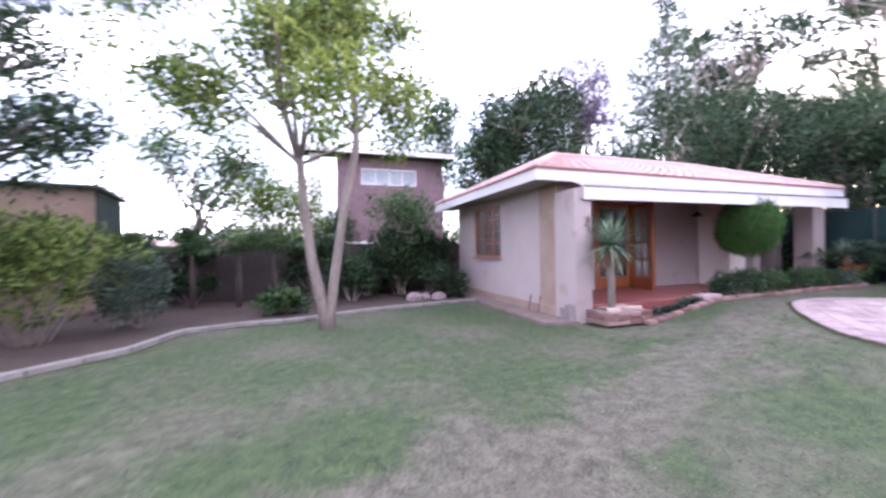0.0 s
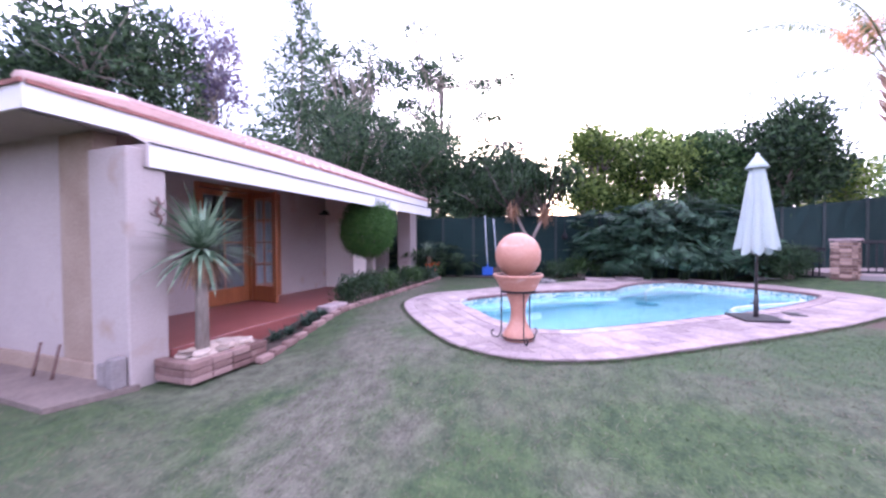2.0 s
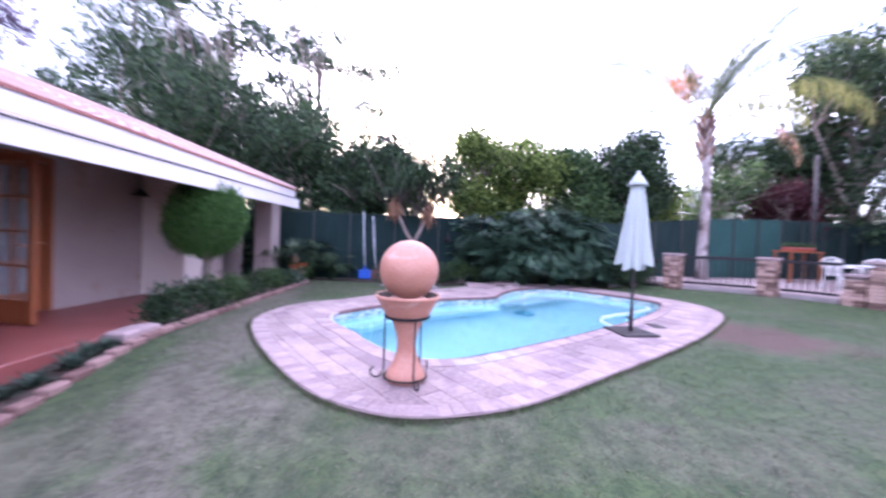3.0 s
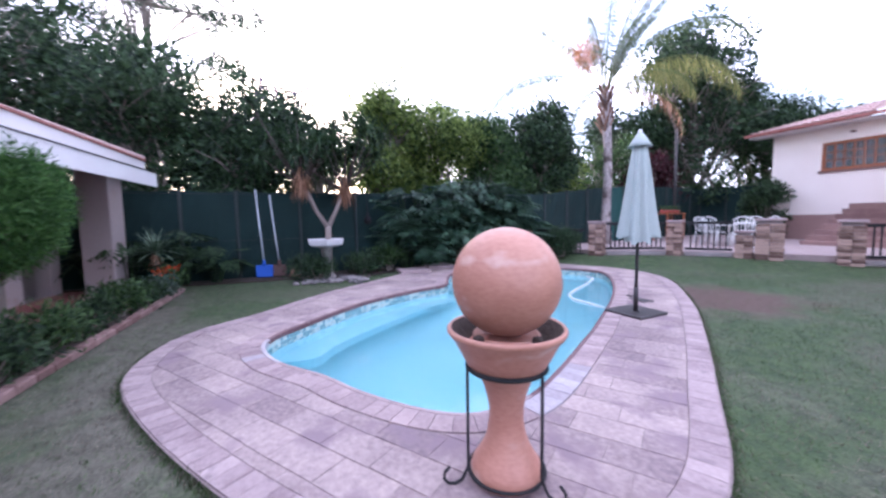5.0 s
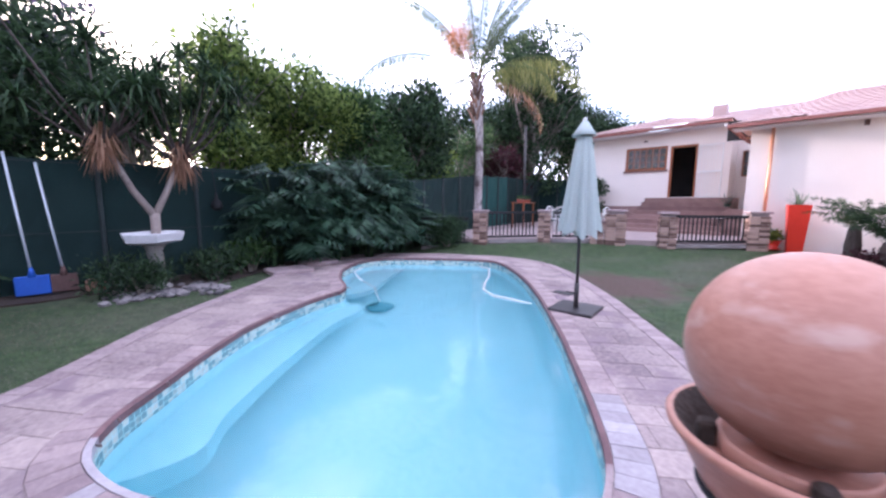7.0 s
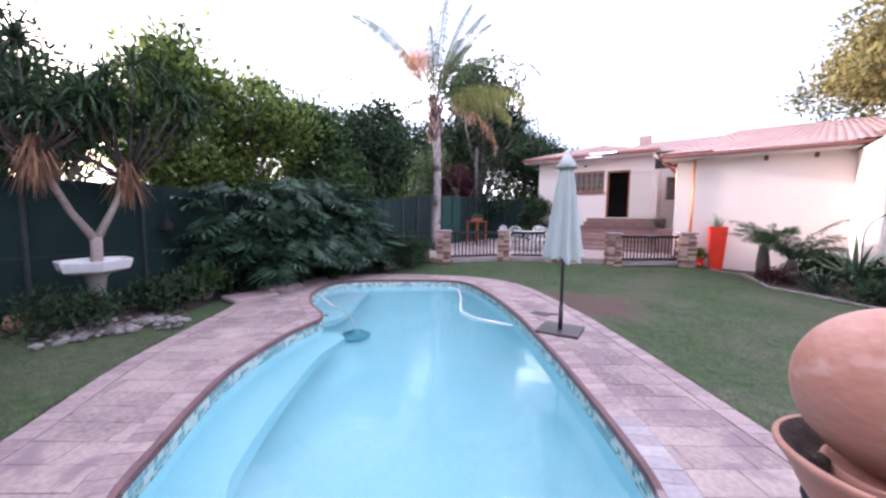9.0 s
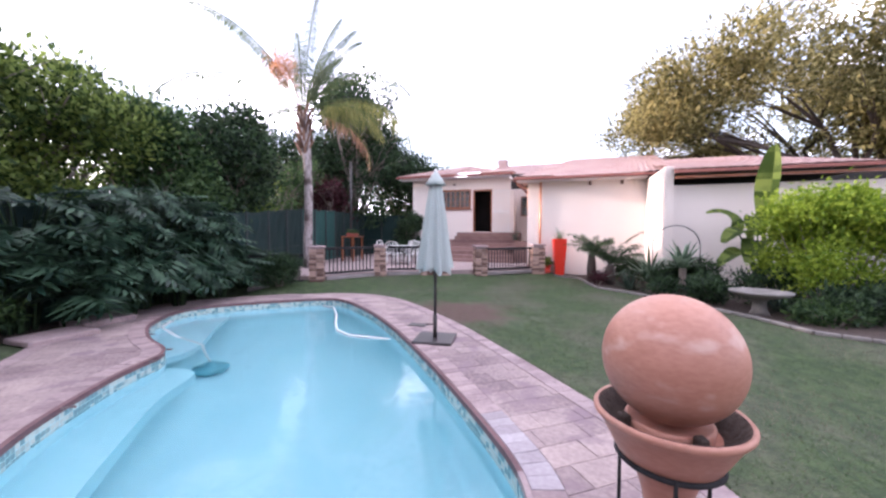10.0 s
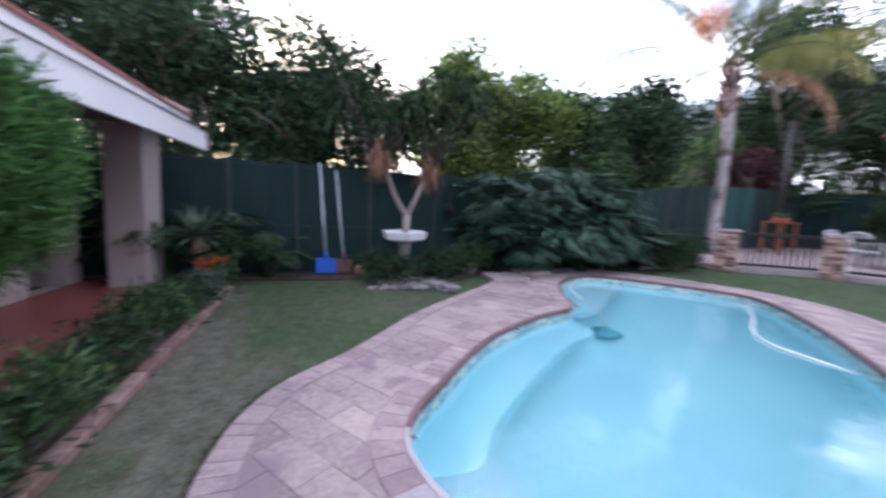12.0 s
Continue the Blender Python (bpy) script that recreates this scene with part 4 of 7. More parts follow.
lamp.parent, lamp.matrix_basis = cottage, pose(9.0, FRONT - 0.01, 1.95, 0, 0, 0)
lamp["label"] = "dark metal outdoor wall lamp"
part("bracket", boxes((-0.03, 0.03, -0.12, 0.0, -0.02, 0.02)), IRON, lamp)
part("shade", lathe(bmesh.new(), [(0.03, 0.12), (0.14, 0.0), (0.13, 0.0), (0.02, 0.10)], 16), IRON, lamp, smooth=True, m=pose(0, -0.16, -0.02))
ll = new("wall_lamp")
ll.parent, ll.matrix_basis = cottage, pose(3.73, 6.995, 1.55, 0, 0, 0)
ll["label"] = "rusty metal gecko ornament on the pier"
g = tube(bmesh.new(), [(0.0, -0.02, -0.16), (0.04, -0.025, -0.08), (-0.02, -0.025, 0.0), (0.02, -0.025, 0.08), (0.0, -0.02, 0.16)], [0.004, 0.012, 0.02, 0.02, 0.012], 6)
for s in (-1, 1):
    for zz in (-0.05, 0.08):
        tube(g, [(0, -0.02, zz), (0.06 * s, -0.02, zz + 0.02), (0.08 * s, -0.015, zz + 0.06)], [0.008, 0.006, 0.003], 5)
part("ornament", g, BROWN_NET, ll, smooth=True)

# ---- fences and pillars ----
fence = thing("net_fence", label="tall boundary fence covered with dark green shade net", category="fence")


FENCE_SIDE = -1.0


def net_run(points, top, mat, seed):
    rng = np.random.default_rng(seed)
    total = 0
    for (xa, ya, ta), (xb, yb, tb) in zip(points, points[1:]):
        L = math.hypot(xb - xa, yb - ya)
        cnt = max(1, int(round(L / 1.25)))
        for i in range(cnt):
            p0 = Vector((xa + (xb - xa) * i / cnt, ya + (yb - ya) * i / cnt, 0))
            p1 = Vector((xa + (xb - xa) * (i + 1) / cnt, ya + (yb - ya) * (i + 1) / cnt, 0))
            h0, h1 = ta + (tb - ta) * i / cnt, ta + (tb - ta) * (i + 1) / cnt
            nrm = Vector((p1 - p0).normalized().cross(Vector((0, 0, 1))))
            bm = bmesh.new()
            grid = []
            nx, nz = 6, 5
            for layer in (0.0, 0.02):
                g = []
                for a in range(nx + 1):
                    col = []
                    for c in range(nz + 1):
                        h = h0 + (h1 - h0) * a / nx - 0.04 * math.sin(math.pi * a / nx) * (rng.random() + 0.2) * (c == nz)
                        q = p0.lerp(p1, a / nx) + Vector((0, 0, 0.02 + h * c / nz)) + nrm * (rng.normal() * 0.012 * (0 < a < nx) + layer)
                        col.append(bm.verts.new(q))
                    g.append(col)
                grid.append(g)
            for g in grid:
                for a in range(nx):
                    for c in range(nz):
                        bm.faces.new((g[a][c], g[a + 1][c], g[a + 1][c + 1], g[a][c + 1]))
            part("net_panel", bm, mat, fence)
            q0 = p0 - nrm * FENCE_SIDE * 0.04
            part("post", tube(bmesh.new(), [(q0.x, q0.y, 0), (q0.x, q0.y, h0 + 0.04)], 0.036, 6), POST, fence)
            for lift in (0.98, 0.45):
                q1 = p1 - nrm * FENCE_SIDE * 0.04
                part("wire", tube(bmesh.new(), [(q0.x, q0.y, h0 * lift), (q1.x, q1.y, h1 * lift)], 0.008, 4), POST, fence)
            total += 1
    return total


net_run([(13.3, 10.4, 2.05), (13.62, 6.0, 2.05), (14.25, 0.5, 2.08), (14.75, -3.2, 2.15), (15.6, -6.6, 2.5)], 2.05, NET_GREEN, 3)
# this stretch carries its sunlight in the net colour
net_run([(15.6, -6.6, 2.5), (16.6, -10.2, 2.65)], 2.5, NET_SUNLIT, 4)
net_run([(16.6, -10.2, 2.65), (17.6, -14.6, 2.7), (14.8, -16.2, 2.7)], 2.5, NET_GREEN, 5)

PILLARS = [(12.45, -3.45, 0.38, 0.38, 1.0), (11.45, -5.25, 0.36, 0.36, 1.0), (10.20, -6.10, 0.36, 0.36, 0.72), (9.77, -6.33, 0.54, 0.40, 1.04), (8.64, -7.13, 0.42, 0.42, 1.04), (6.90, -8.98, 0.50, 0.46, 1.12)]
LINE_TURN = -152


def rail_section(pa, pb, label="black iron fence section with upright bars between two rails"):
    a, c = Vector((*pa, 0)), Vector((*pb, 0))
    L = (c - a).length
    t = thing("iron_fence", a.x, a.y, 0, math.degrees(math.atan2(c.y - a.y, c.x - a.x)), label, "fence", "iron fence sections")
    part("top_rail", boxes((0, L, -0.03, 0.03, 1.00, 1.09), bevel=0.004), IRON, t)
    part("bottom_rail", boxes((0, L, -0.025, 0.025, 0.19, 0.26), bevel=0.004), IRON, t)
    k = int(L / 0.115)
    for i in range(1, k):
        part("bar", boxes((L * i / k - 0.014, L * i / k + 0.014, -0.014, 0.014, 0.261, 0.999)), IRON, t)
    part("kerb", boxes((0, L, -0.07, 0.07, 0.0, 0.12), bevel=0.01), KERB, t, "low plastered kerb")
    t.scale = (1, 1, 0.86)
    return t


for i, j in ((0, 1), (1, 2), (4, 5)):
    xa, ya, xb, yb = PILLARS[i][0], PILLARS[i][1], PILLARS[j][0], PILLARS[j][1]
    d = Vector((xb - xa, yb - ya)).normalized() * 0.24
    rail_section((xa + d.x, ya + d.y), (xb - d.x, yb - d.y))
rail_section((13.65, -2.2), (12.72, -3.22))

# ---- the main house ----
house = thing("main_house", label="cream plastered main house with red brick plinth and faded red roof", category="house")
AY = -13.6


def wall_back(x0, x1, y, z0, z1, thick, openings):
    """A wall along x whose seen face is at y and that lies behind it."""
    return wall_x(x0, x1, y - thick, z0, z1, thick, openings)


part("wall", wall_back(8.62, 13.9, AY, 1.30, 4.5, 0.25, [(9.50, 10.50, 1.70, 3.88), (10.62, 12.35, 2.90, 3.92)]), PLASTER_WARM, house, "cream plaster wall with door and window")
part("wall", boxes((13.65, 13.9, -18.5, AY - 0.252, 0, 4.5)), PLASTER_WARM, house, "cream plaster side wall")
part("plinth", boxes((8.62, 13.93, AY - 0.22, AY + 0.03, 0.0, 1.298), bevel=0.006), BRICK_RED, house, "red brick plinth")
part("wall", wall_back(6.8, 8.62, -14.9, 1.0, 4.3, 0.25, [(7.78, 8.22, 2.55, 3.6)]), PLASTER_WARM, house, "cream plaster recessed wall")
part("wall", boxes((8.40, 8.618, -14.9, AY - 0.002, 1.0, 4.5)), PLASTER_WARM, house, "cream return wall")
part("wall", boxes((3.152, 7.35, -10.15, -9.9, 0.0, 3.75)), PLASTER_WARM, house, "cream plaster wing wall")
part("wall", boxes((7.1, 7.35, -14.9, -10.152, 0.0, 3.75)), PLASTER_WARM, house, "cream plaster wing side wall")
part("wall", boxes((2.93, 3.15, -9.898, -7.15, 0.0, 3.57), bevel=0.006), PLASTER_WARM, house, "cream plaster garden wall")
part("wall", boxes((-4.5, 2.928, -7.52, -7.3, 0.0, 3.03), bevel=0.006), PLASTER_WARM, house, "cream plaster yard wall")
# black backing walls: the rooms' darkness is painted, not lit
part("interior", boxes((9.2, 12.6, -16.2, -16.1, 1.6, 4.2), (9.1, 9.2, -16.1, -13.86, 1.6, 4.2), (12.6, 12.7, -16.1, -13.86, 1.6, 4.2)), SHADE_BLACK, house, "backing walls behind the openings with painted-on darkness")
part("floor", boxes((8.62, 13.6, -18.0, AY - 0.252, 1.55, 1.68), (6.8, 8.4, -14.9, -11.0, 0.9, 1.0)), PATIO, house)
# yard roof's underside and veranda: added solids with the shade painted black
part("ceiling", boxes((-1.5, 2.9, -10.2, -7.0, 3.33, 3.36)), SHADE_BLACK, house, "underside of the yard roof with its shade painted black")
part("roof_void", boxes((-4.5, 3.1, -10.4, -10.2, 0.0, 4.0)), SHADE_BLACK, house, "solid backing behind the yard wall, veranda shade painted black")
part("beam", boxes((-4.5, 2.928, -7.05, -6.93, 3.18, 3.26)), WOOD, house, "brown timber beam under the roof edge")

mroof = part("roof", tiled_slope((14.5, -12.95, 4.62), (8.35, -12.95, 4.62), (11.35, -15.8, 5.5), (11.45, -15.8, 5.5), ROOF, 0.25, 0.022), ROOF, house, "faded red corrugated roof")
part("slope", tiled_slope((14.5, -19.0, 4.62), (14.5, -12.95, 4.62), (11.45, -15.8, 5.5), (11.45, -15.8, 5.5), ROOF, 0.25, 0.022), ROOF, mroof)
part("slope", tiled_slope((8.35, -12.95, 4.62), (8.35, -19.0, 4.62), (11.35, -15.8, 5.5), (11.35, -15.8, 5.5), ROOF, 0.25, 0.022), ROOF, mroof)
part("slope", tiled_slope((12.0, -20.5, 4.6), (12.0, -15.0, 4.6), (9.6, -17.6, 5.75), (9.6, -17.6, 5.75), ROOF, 0.25, 0.022), ROOF, mroof)
part("slope", tiled_slope((12.0, -15.0, 4.6), (-2.0, -15.0, 4.6), (-1.0, -17.6, 5.75), (9.6, -17.6, 5.75), ROOF, 0.25, 0.022), ROOF, mroof)
part("slope", tiled_slope((7.75, -9.35, 3.78), (2.2, -9.35, 3.78), (2.2, -13.4, 5.1), (5.6, -13.4, 5.1), ROOF, 0.2, 0.022), ROOF, mroof)
part("slope", tiled_slope((7.75, -15.5, 3.78), (7.75, -9.35, 3.78), (5.6, -13.4, 5.1), (5.6, -13.6, 5.1), ROOF, 0.2), ROOF, mroof)
part("slope", tiled_slope((3.0, -6.85, 3.42), (-1.6, -6.85, 3.42), (0.3, -10.2, 4.3), (2.9, -10.2, 4.3), ROOF, 0.3, 0.012), ROOF, mroof)
part("slope", tiled_slope((-1.6, -6.85, 3.42), (-1.6, -13.5, 3.42), (0.3, -10.2, 4.3), (0.3, -10.2, 4.3), ROOF, 0.3, 0.012), ROOF, mroof)
part("gutter", boxes((8.35, 14.55, -12.96, -12.86, 4.50, 4.60), (7.76, 7.86, -15.0, -9.27, 3.66, 3.76), (2.95, 7.86, -9.35, -9.25, 3.66, 3.76), bevel=0.01), ROOF_EDGE, house, "red painted gutter and roof edge")
part("gutter", boxes((-1.7, 3.0, -6.86, -6.78, 3.31, 3.40), bevel=0.01), ROOF_EDGE, house, "red roof edge")
part("soffit", boxes((8.4, 14.45, -13.598, -12.96, 4.44, 4.48)), WHITE, house, "white painted soffit")
part("soffit", boxes((3.16, 7.75, -9.898, -9.36, 3.62, 3.65)), WHITE, house, "white painted soffit")
part("chimney", boxes((9.3, 9.85, -17.6, -17.1, 5.3, 6.05), bevel=0.01), ROOF, house, "faded red chimney")
for i in range(4):
    part("rafter", boxes((7.45 + i * 0.26, 7.52 + i * 0.26, -12.48, -11.3, 3.98 + 0.03 * i, 4.06 + 0.03 * i)), WHITE, house, "white rafter under the roof gap")
# solid panels whose black paint stands in for shade in gap and window
part("gable_gap", boxes((7.36, 8.39, -12.6, -12.5, 3.72, 4.42)), SHADE_BLACK, house, "solid panel under the roof, shade of the gap painted black")
part("interior", boxes((6.9, 8.4, -16.2, -16.1, 1.0, 4.3)), SHADE_BLACK, house, "backing panel behind the narrow window with painted-on darkness")
wm = window_unit(house, 12.35, AY - 0.04, 2.90, 1.73, 1.02, 180, 6, 3, 0.09, 0.08, label="varnished wooden triple casement window")
part("sill", boxes((-0.06, 1.79, -0.10, 0.03, -0.08, -0.001), bevel=0.006), BRICK_RED, wm, "red brick sill")
window_unit(house, 8.22, -14.94, 2.55, 0.44, 1.05, 180, 1, 2, 0.05, 0.08, label="narrow wooden window")
part("door_frame", boxes((9.50, 9.57, AY - 0.15, AY + 0.01, 1.70, 3.88), (10.43, 10.50, AY - 0.15, AY + 0.01, 1.70, 3.88), (9.57, 10.43, AY - 0.15, AY + 0.01, 3.80, 3.88)), WOOD, house, "wooden door frame, the doorway standing open")
gate = thing("security_gate", 9.48, AY + 0.05, 1.70, 170, "white steel security gate standing open against the wall", "gate")
part("frame", boxes((0, 0.03, 0, 0.03, 0, 2.1), (0.85, 0.88, 0, 0.03, 0, 2.1), (0.03, 0.85, 0, 0.03, 0, 0.03), (0.03, 0.85, 0, 0.03, 2.07, 2.1), (0.03, 0.85, 0, 0.03, 1.0, 1.05)), WHITE_PLASTIC, gate)
for i in range(1, 8):
    part("bar", boxes((0.85 * i / 8, 0.85 * i / 8 + 0.012, 0.008, 0.022, 0.03, 2.07)), WHITE_PLASTIC, gate)
part("downpipe", tube(bmesh.new(), [(6.85, -9.84, 3.66), (6.85, -9.84, 0.05)], 0.045, 10), COPPER, house, "copper-coloured downpipe", smooth=True)
part("downpipe", tube(bmesh.new(), [(8.35, -12.9, 4.5), (8.3, -12.8, 4.15), (7.9, -12.2, 3.75), (7.5, -11.6, 3.6), (7.45, -11.5, 1.0)], 0.045, 10), COPPER, house, "copper-coloured downpipe", smooth=True)
for vent_box in ((11.45, 11.6, AY, AY + 0.02, 4.14, 4.22), (5.0, 5.1, -9.9, -9.87, 3.45, 3.6), (3.9, 4.0, -9.9, -9.87, 3.45, 3.6)):
    part("vent", boxes(vent_box), BROWN_NET, house, "small brown wall vent")

# steps up to the door
steps = thing("brick_steps", label="broad red brick steps up to the house door", category="steps")
for k in range(9):
    z = 1.66 - k * 0.17
    yy = AY + 0.04 + 0.9 + k * 0.30
    part("step", boxes((8.0, 11.1 + 0.03 * k, AY + 0.032, yy, max(z - 0.17, 0.12) if k < 8 else 0.12, z), bevel=0.006), BRICK_RED, steps)
part("wall", boxes((7.40, 7.98, -13.5, -11.0, 0.1, 1.25), bevel=0.01), BRICK_RED, steps, "low red brick side wall")
tagged(part("patio_floor", prism(bmesh.new(), [(14.6, -2.9), (12.60, -3.60), (11.60, -5.42), (9.85, -6.52), (8.70, -7.30), (6.98, -9.10), (6.98, -16), (17.4, -15.5), (16.4, -8.5), (15.3, -5.0)], 0.10, 0.35), PATIO), "pinkish paved patio in front of the house", "patio", kind="structure")

# boundary walls that close the place
for name, w in (("wall_north", (-10.0, 13.3, 13.4, 13.6, -0.4, 1.35)), ("wall_west", (-10.2, -10.0, -12.0, 13.6, -0.4, 2.0)), ("wall_south", (-10.0, -4.5, -9.2, -9.0, 0, 2.4))):
    solid(name, boxes(w, bevel=0.01), BOUNDARY, label="dark soiled plaster boundary wall", category="wall", kind="structure")

# ---- things round the pool ----
def fountain_urn(x, y):
    t = thing("sphere_fountain", x, y, 0.03, 0, "terracotta ball on a flared bowl and pedestal in an iron stand", "garden ornament")
    ped = lathe(bmesh.new(), [(0, 0.004), (0.160, 0.004), (0.180, 0.02), (0.183, 0.05), (0.172, 0.085), (0.142, 0.13), (0.116, 0.18), (0.096, 0.24), (0.086, 0.31), (0.087, 0.37), (0.098, 0.43), (0.116, 0.49), (0.136, 0.54), (0.140, 0.56), (0, 0.562)], 48)
    part("pedestal", ped, TERRACOTTA, t, smooth=True)
    bowl = lathe(bmesh.new(), [(0.0, 0.562), (0.145, 0.562), (0.178, 0.580), (0.200, 0.605), (0.232, 0.665), (0.262, 0.725), (0.284, 0.752), (0.295, 0.766), (0.297, 0.780), (0.288, 0.791), (0.272, 0.784), (0.228, 0.715), (0.13, 0.695), (0, 0.695)], 48)
    part("bowl", bowl, TERRACOTTA, t, smooth=True)
    part("collar", lathe(bmesh.new(), [(0.0, 0.697), (0.160, 0.697), (0.165, 0.71), (0.168, 0.748), (0.162, 0.756), (0.152, 0.750), (0.13, 0.74), (0, 0.74)], 40), TERRACOTTA, t, smooth=True)
    inner = lathe(bmesh.new(), [(0.170, 0.699), (0.226, 0.722), (0.274, 0.787), (0.282, 0.785), (0.231, 0.712), (0.170, 0.697)], 40)
    part("lining", inner, SOIL, t, "dark dry bowl lining", smooth=True)
    for k in range(4):
        a = radians(20 + 90 * k)
        part("bracket", boxes((0.170, 0.215, -0.022, 0.022, 0.70, 0.775), bevel=0.008), SOIL, t, "small dark bracket in the bowl", m=pose(0, 0, 0, 0, 0, math.degrees(a)))
    ball = lathe(bmesh.new(), [(0.267 * math.sin(math.pi * i / 28), 1.012 - 0.267 * math.cos(math.pi * i / 28)) for i in range(29)], 56)
    part("ball", ball, TERRACOTTA, t, "smooth terracotta ball with faint turning marks", smooth=True)
    stand = part("stand", tube(bmesh.new(), ring_points((0, 0, 0.588), (0, 0, 1), 0.197, 40) + ring_points((0, 0, 0.588), (0, 0, 1), 0.197, 40)[:1], 0.012, 6), IRON, t, "black wrought-iron stand", smooth=True)
    part("ring", tube(bmesh.new(), ring_points((0, 0, 0.045), (0, 0, 1), 0.194, 40) + ring_points((0, 0, 0.045), (0, 0, 1), 0.194, 40)[:1], 0.009, 6), IRON, stand, smooth=True)
    for k in range(3):
        a = radians(-35 + 120 * k)
        d = Vector((math.cos(a), math.sin(a), 0))
        pts = [d * 0.206 + Vector((0, 0, z)) for z in (0.60, 0.40, 0.20, 0.085)]
        pts += [d * (0.223 + 0.055 - 0.055 * math.cos(th)) * 1.0 + Vector((0, 0, 0.055 - 0.048 * math.sin(th))) for th in (0.2, 0.8, 1.5, 2.2, 2.9, 3.6, 4.3)]
        part("leg", tube(bmesh.new(), pts, 0.008, 6), IRON, stand, smooth=True)
    return t


fountain_urn(5.434, 3.388)


def folded_umbrella(x, y):
    t = thing("garden_umbrella", x, y, 0.035, 8, "closed pale grey-green garden umbrella on a dark pole and square base", "umbrella")
    part("pole", tube(bmesh.new(), [(0, 0, 0.06), (0, 0, 2.40)], 0.021, 12), POLE_DARK, t, smooth=True)
    base = part("base", boxes((-0.28, 0.28, -0.28, 0.28, 0.0, 0.035), bevel=0.01), POLE_DARK, t, "square dark base plate")
    part("sleeve", tube(bmesh.new(), [(0, 0, 0.036), (0, 0, 0.36)], 0.03, 12), POLE_DARK, base, smooth=True)
    part("crank", tube(bmesh.new(), [(0.02, 0, 0.22), (0.13, 0, 0.22), (0.13, 0, 0.21)], 0.009, 6), POLE_DARK, base, smooth=True)
    part("finial", lathe(bmesh.new(), [(0.0, 2.40), (0.02, 2.40), (0.028, 2.42), (0.018, 2.445), (0, 2.45)], 12), WHITE_PLASTIC, t, smooth=True)
    n = 96
    rows = []
    for r, z, fold in ((0.05, 2.31, 0.0), (0.09, 2.22, 0.10), (0.135, 1.95, 0.22), (0.185, 1.60, 0.28), (0.235, 1.27, 0.30), (0.27, 1.08, 0.32), (0.275, 1.02, 0.32)):
        rows.append([(r * (1 - fold * (0.5 + 0.5 * math.cos(8 * a + 0.5 * math.sin(3 * a)))) * math.cos(a), r * (1 - fold * (0.5 + 0.5 * math.cos(8 * a + 0.5 * math.sin(3 * a)))) * math.sin(a), z + (0.035 * math.sin(8 * a + 1.2) + 0.05 * math.sin(2 * a)) * (z < 1.1)) for a in (2 * math.pi * k / n for k in range(n))])
    verts = [p for row in rows for p in row]
    faces = [(r * n + k, r * n + (k + 1) % n, (r + 1) * n + (k + 1) % n, (r + 1) * n + k) for r in range(len(rows) - 1) for k in range(n)]
    canopy = part("canopy", mesh_from("canopy", verts, faces, CANVAS, True), CANVAS, t, "folded canvas canopy hanging in pleats")
    top = [(0.0, 2.405)] + [(0.035, 2.40), (0.10, 2.30), (0.15, 2.225), (0.145, 2.22), (0.03, 2.36)]
    part("vent", lathe(bmesh.new(), top, 16), CANVAS, canopy, smooth=True)
    part("tie", tube(bmesh.new(), ring_points((0, 0, 1.62), (0, 0, 1), 0.118, 24) + ring_points((0, 0, 1.62), (0, 0, 1), 0.118, 24)[:1], 0.006, 5), CANVAS, canopy)
    return t


folded_umbrella(7.64, 0.19)
drain = solid("skimmer_lid", boxes((8.05, 8.35, -0.62, -0.42, 0.034, 0.045), bevel=0.004), POLE_DARK, label="dark rectangular skimmer lid in the paving", category="lid")


def pool_net(x, y, z_top, lean, colour, label, head, blade_h):
    t = thing("pool_net", x, y, 0.06, 0, label, "pool net", "pool tools against the fence")
    part("pole", tube(bmesh.new(), [(0, 0, 0.30), (lean[0] * 0.5, lean[1] * 0.5, z_top / 2 + 0.1), (lean[0], lean[1], z_top)], 0.017, 8), ALU, t, "pale aluminium pole", smooth=True)
    part("head", boxes((-0.03, 0.02, -head / 2, head / 2, 0.0, blade_h), bevel=0.01), colour, t)
    part("socket", tube(bmesh.new(), [(-0.005, 0, blade_h - 0.02), (0, 0, blade_h + 0.12)], [0.05, 0.02], 8), colour, t, smooth=True)
    return t


pool_net(13.32, 5.44, 2.05, (0.24, 0.14), BLUE_PLASTIC, "blue leaf net with a long pale pole leaning on the fence", 0.36, 0.28)
pool_net(13.38, 5.12, 1.92, (0.18, 0.16), BROWN_NET, "brown-headed pool brush with a pale pole leaning on the green fence", 0.30, 0.26)
solid("flower_pot", boxes((13.25, 13.45, 4.62, 4.90, 0.02, 0.20), bevel=0.03), TERRACOTTA, label="small terracotta trough standing on its side at the fence", category="pot")
part_ = solid("hanging_lantern", lathe(bmesh.new(), [(0, 0.34), (0.02, 0.33), (0.03, 0.22), (0.09, 0.16), (0.10, 0.06), (0.05, 0.0), (0, 0)], 14), IRON, 13.72, 2.95, 1.25, 0, "dark iron lantern hanging on the green fence", "lantern", smooth=True)
solid("fence_chain", tube(bmesh.new(), [(13.72, 2.95, 1.58), (13.9, 2.95, 2.02)], 0.008, 5), IRON, label="thin dark chain holding the lantern", category="chain")


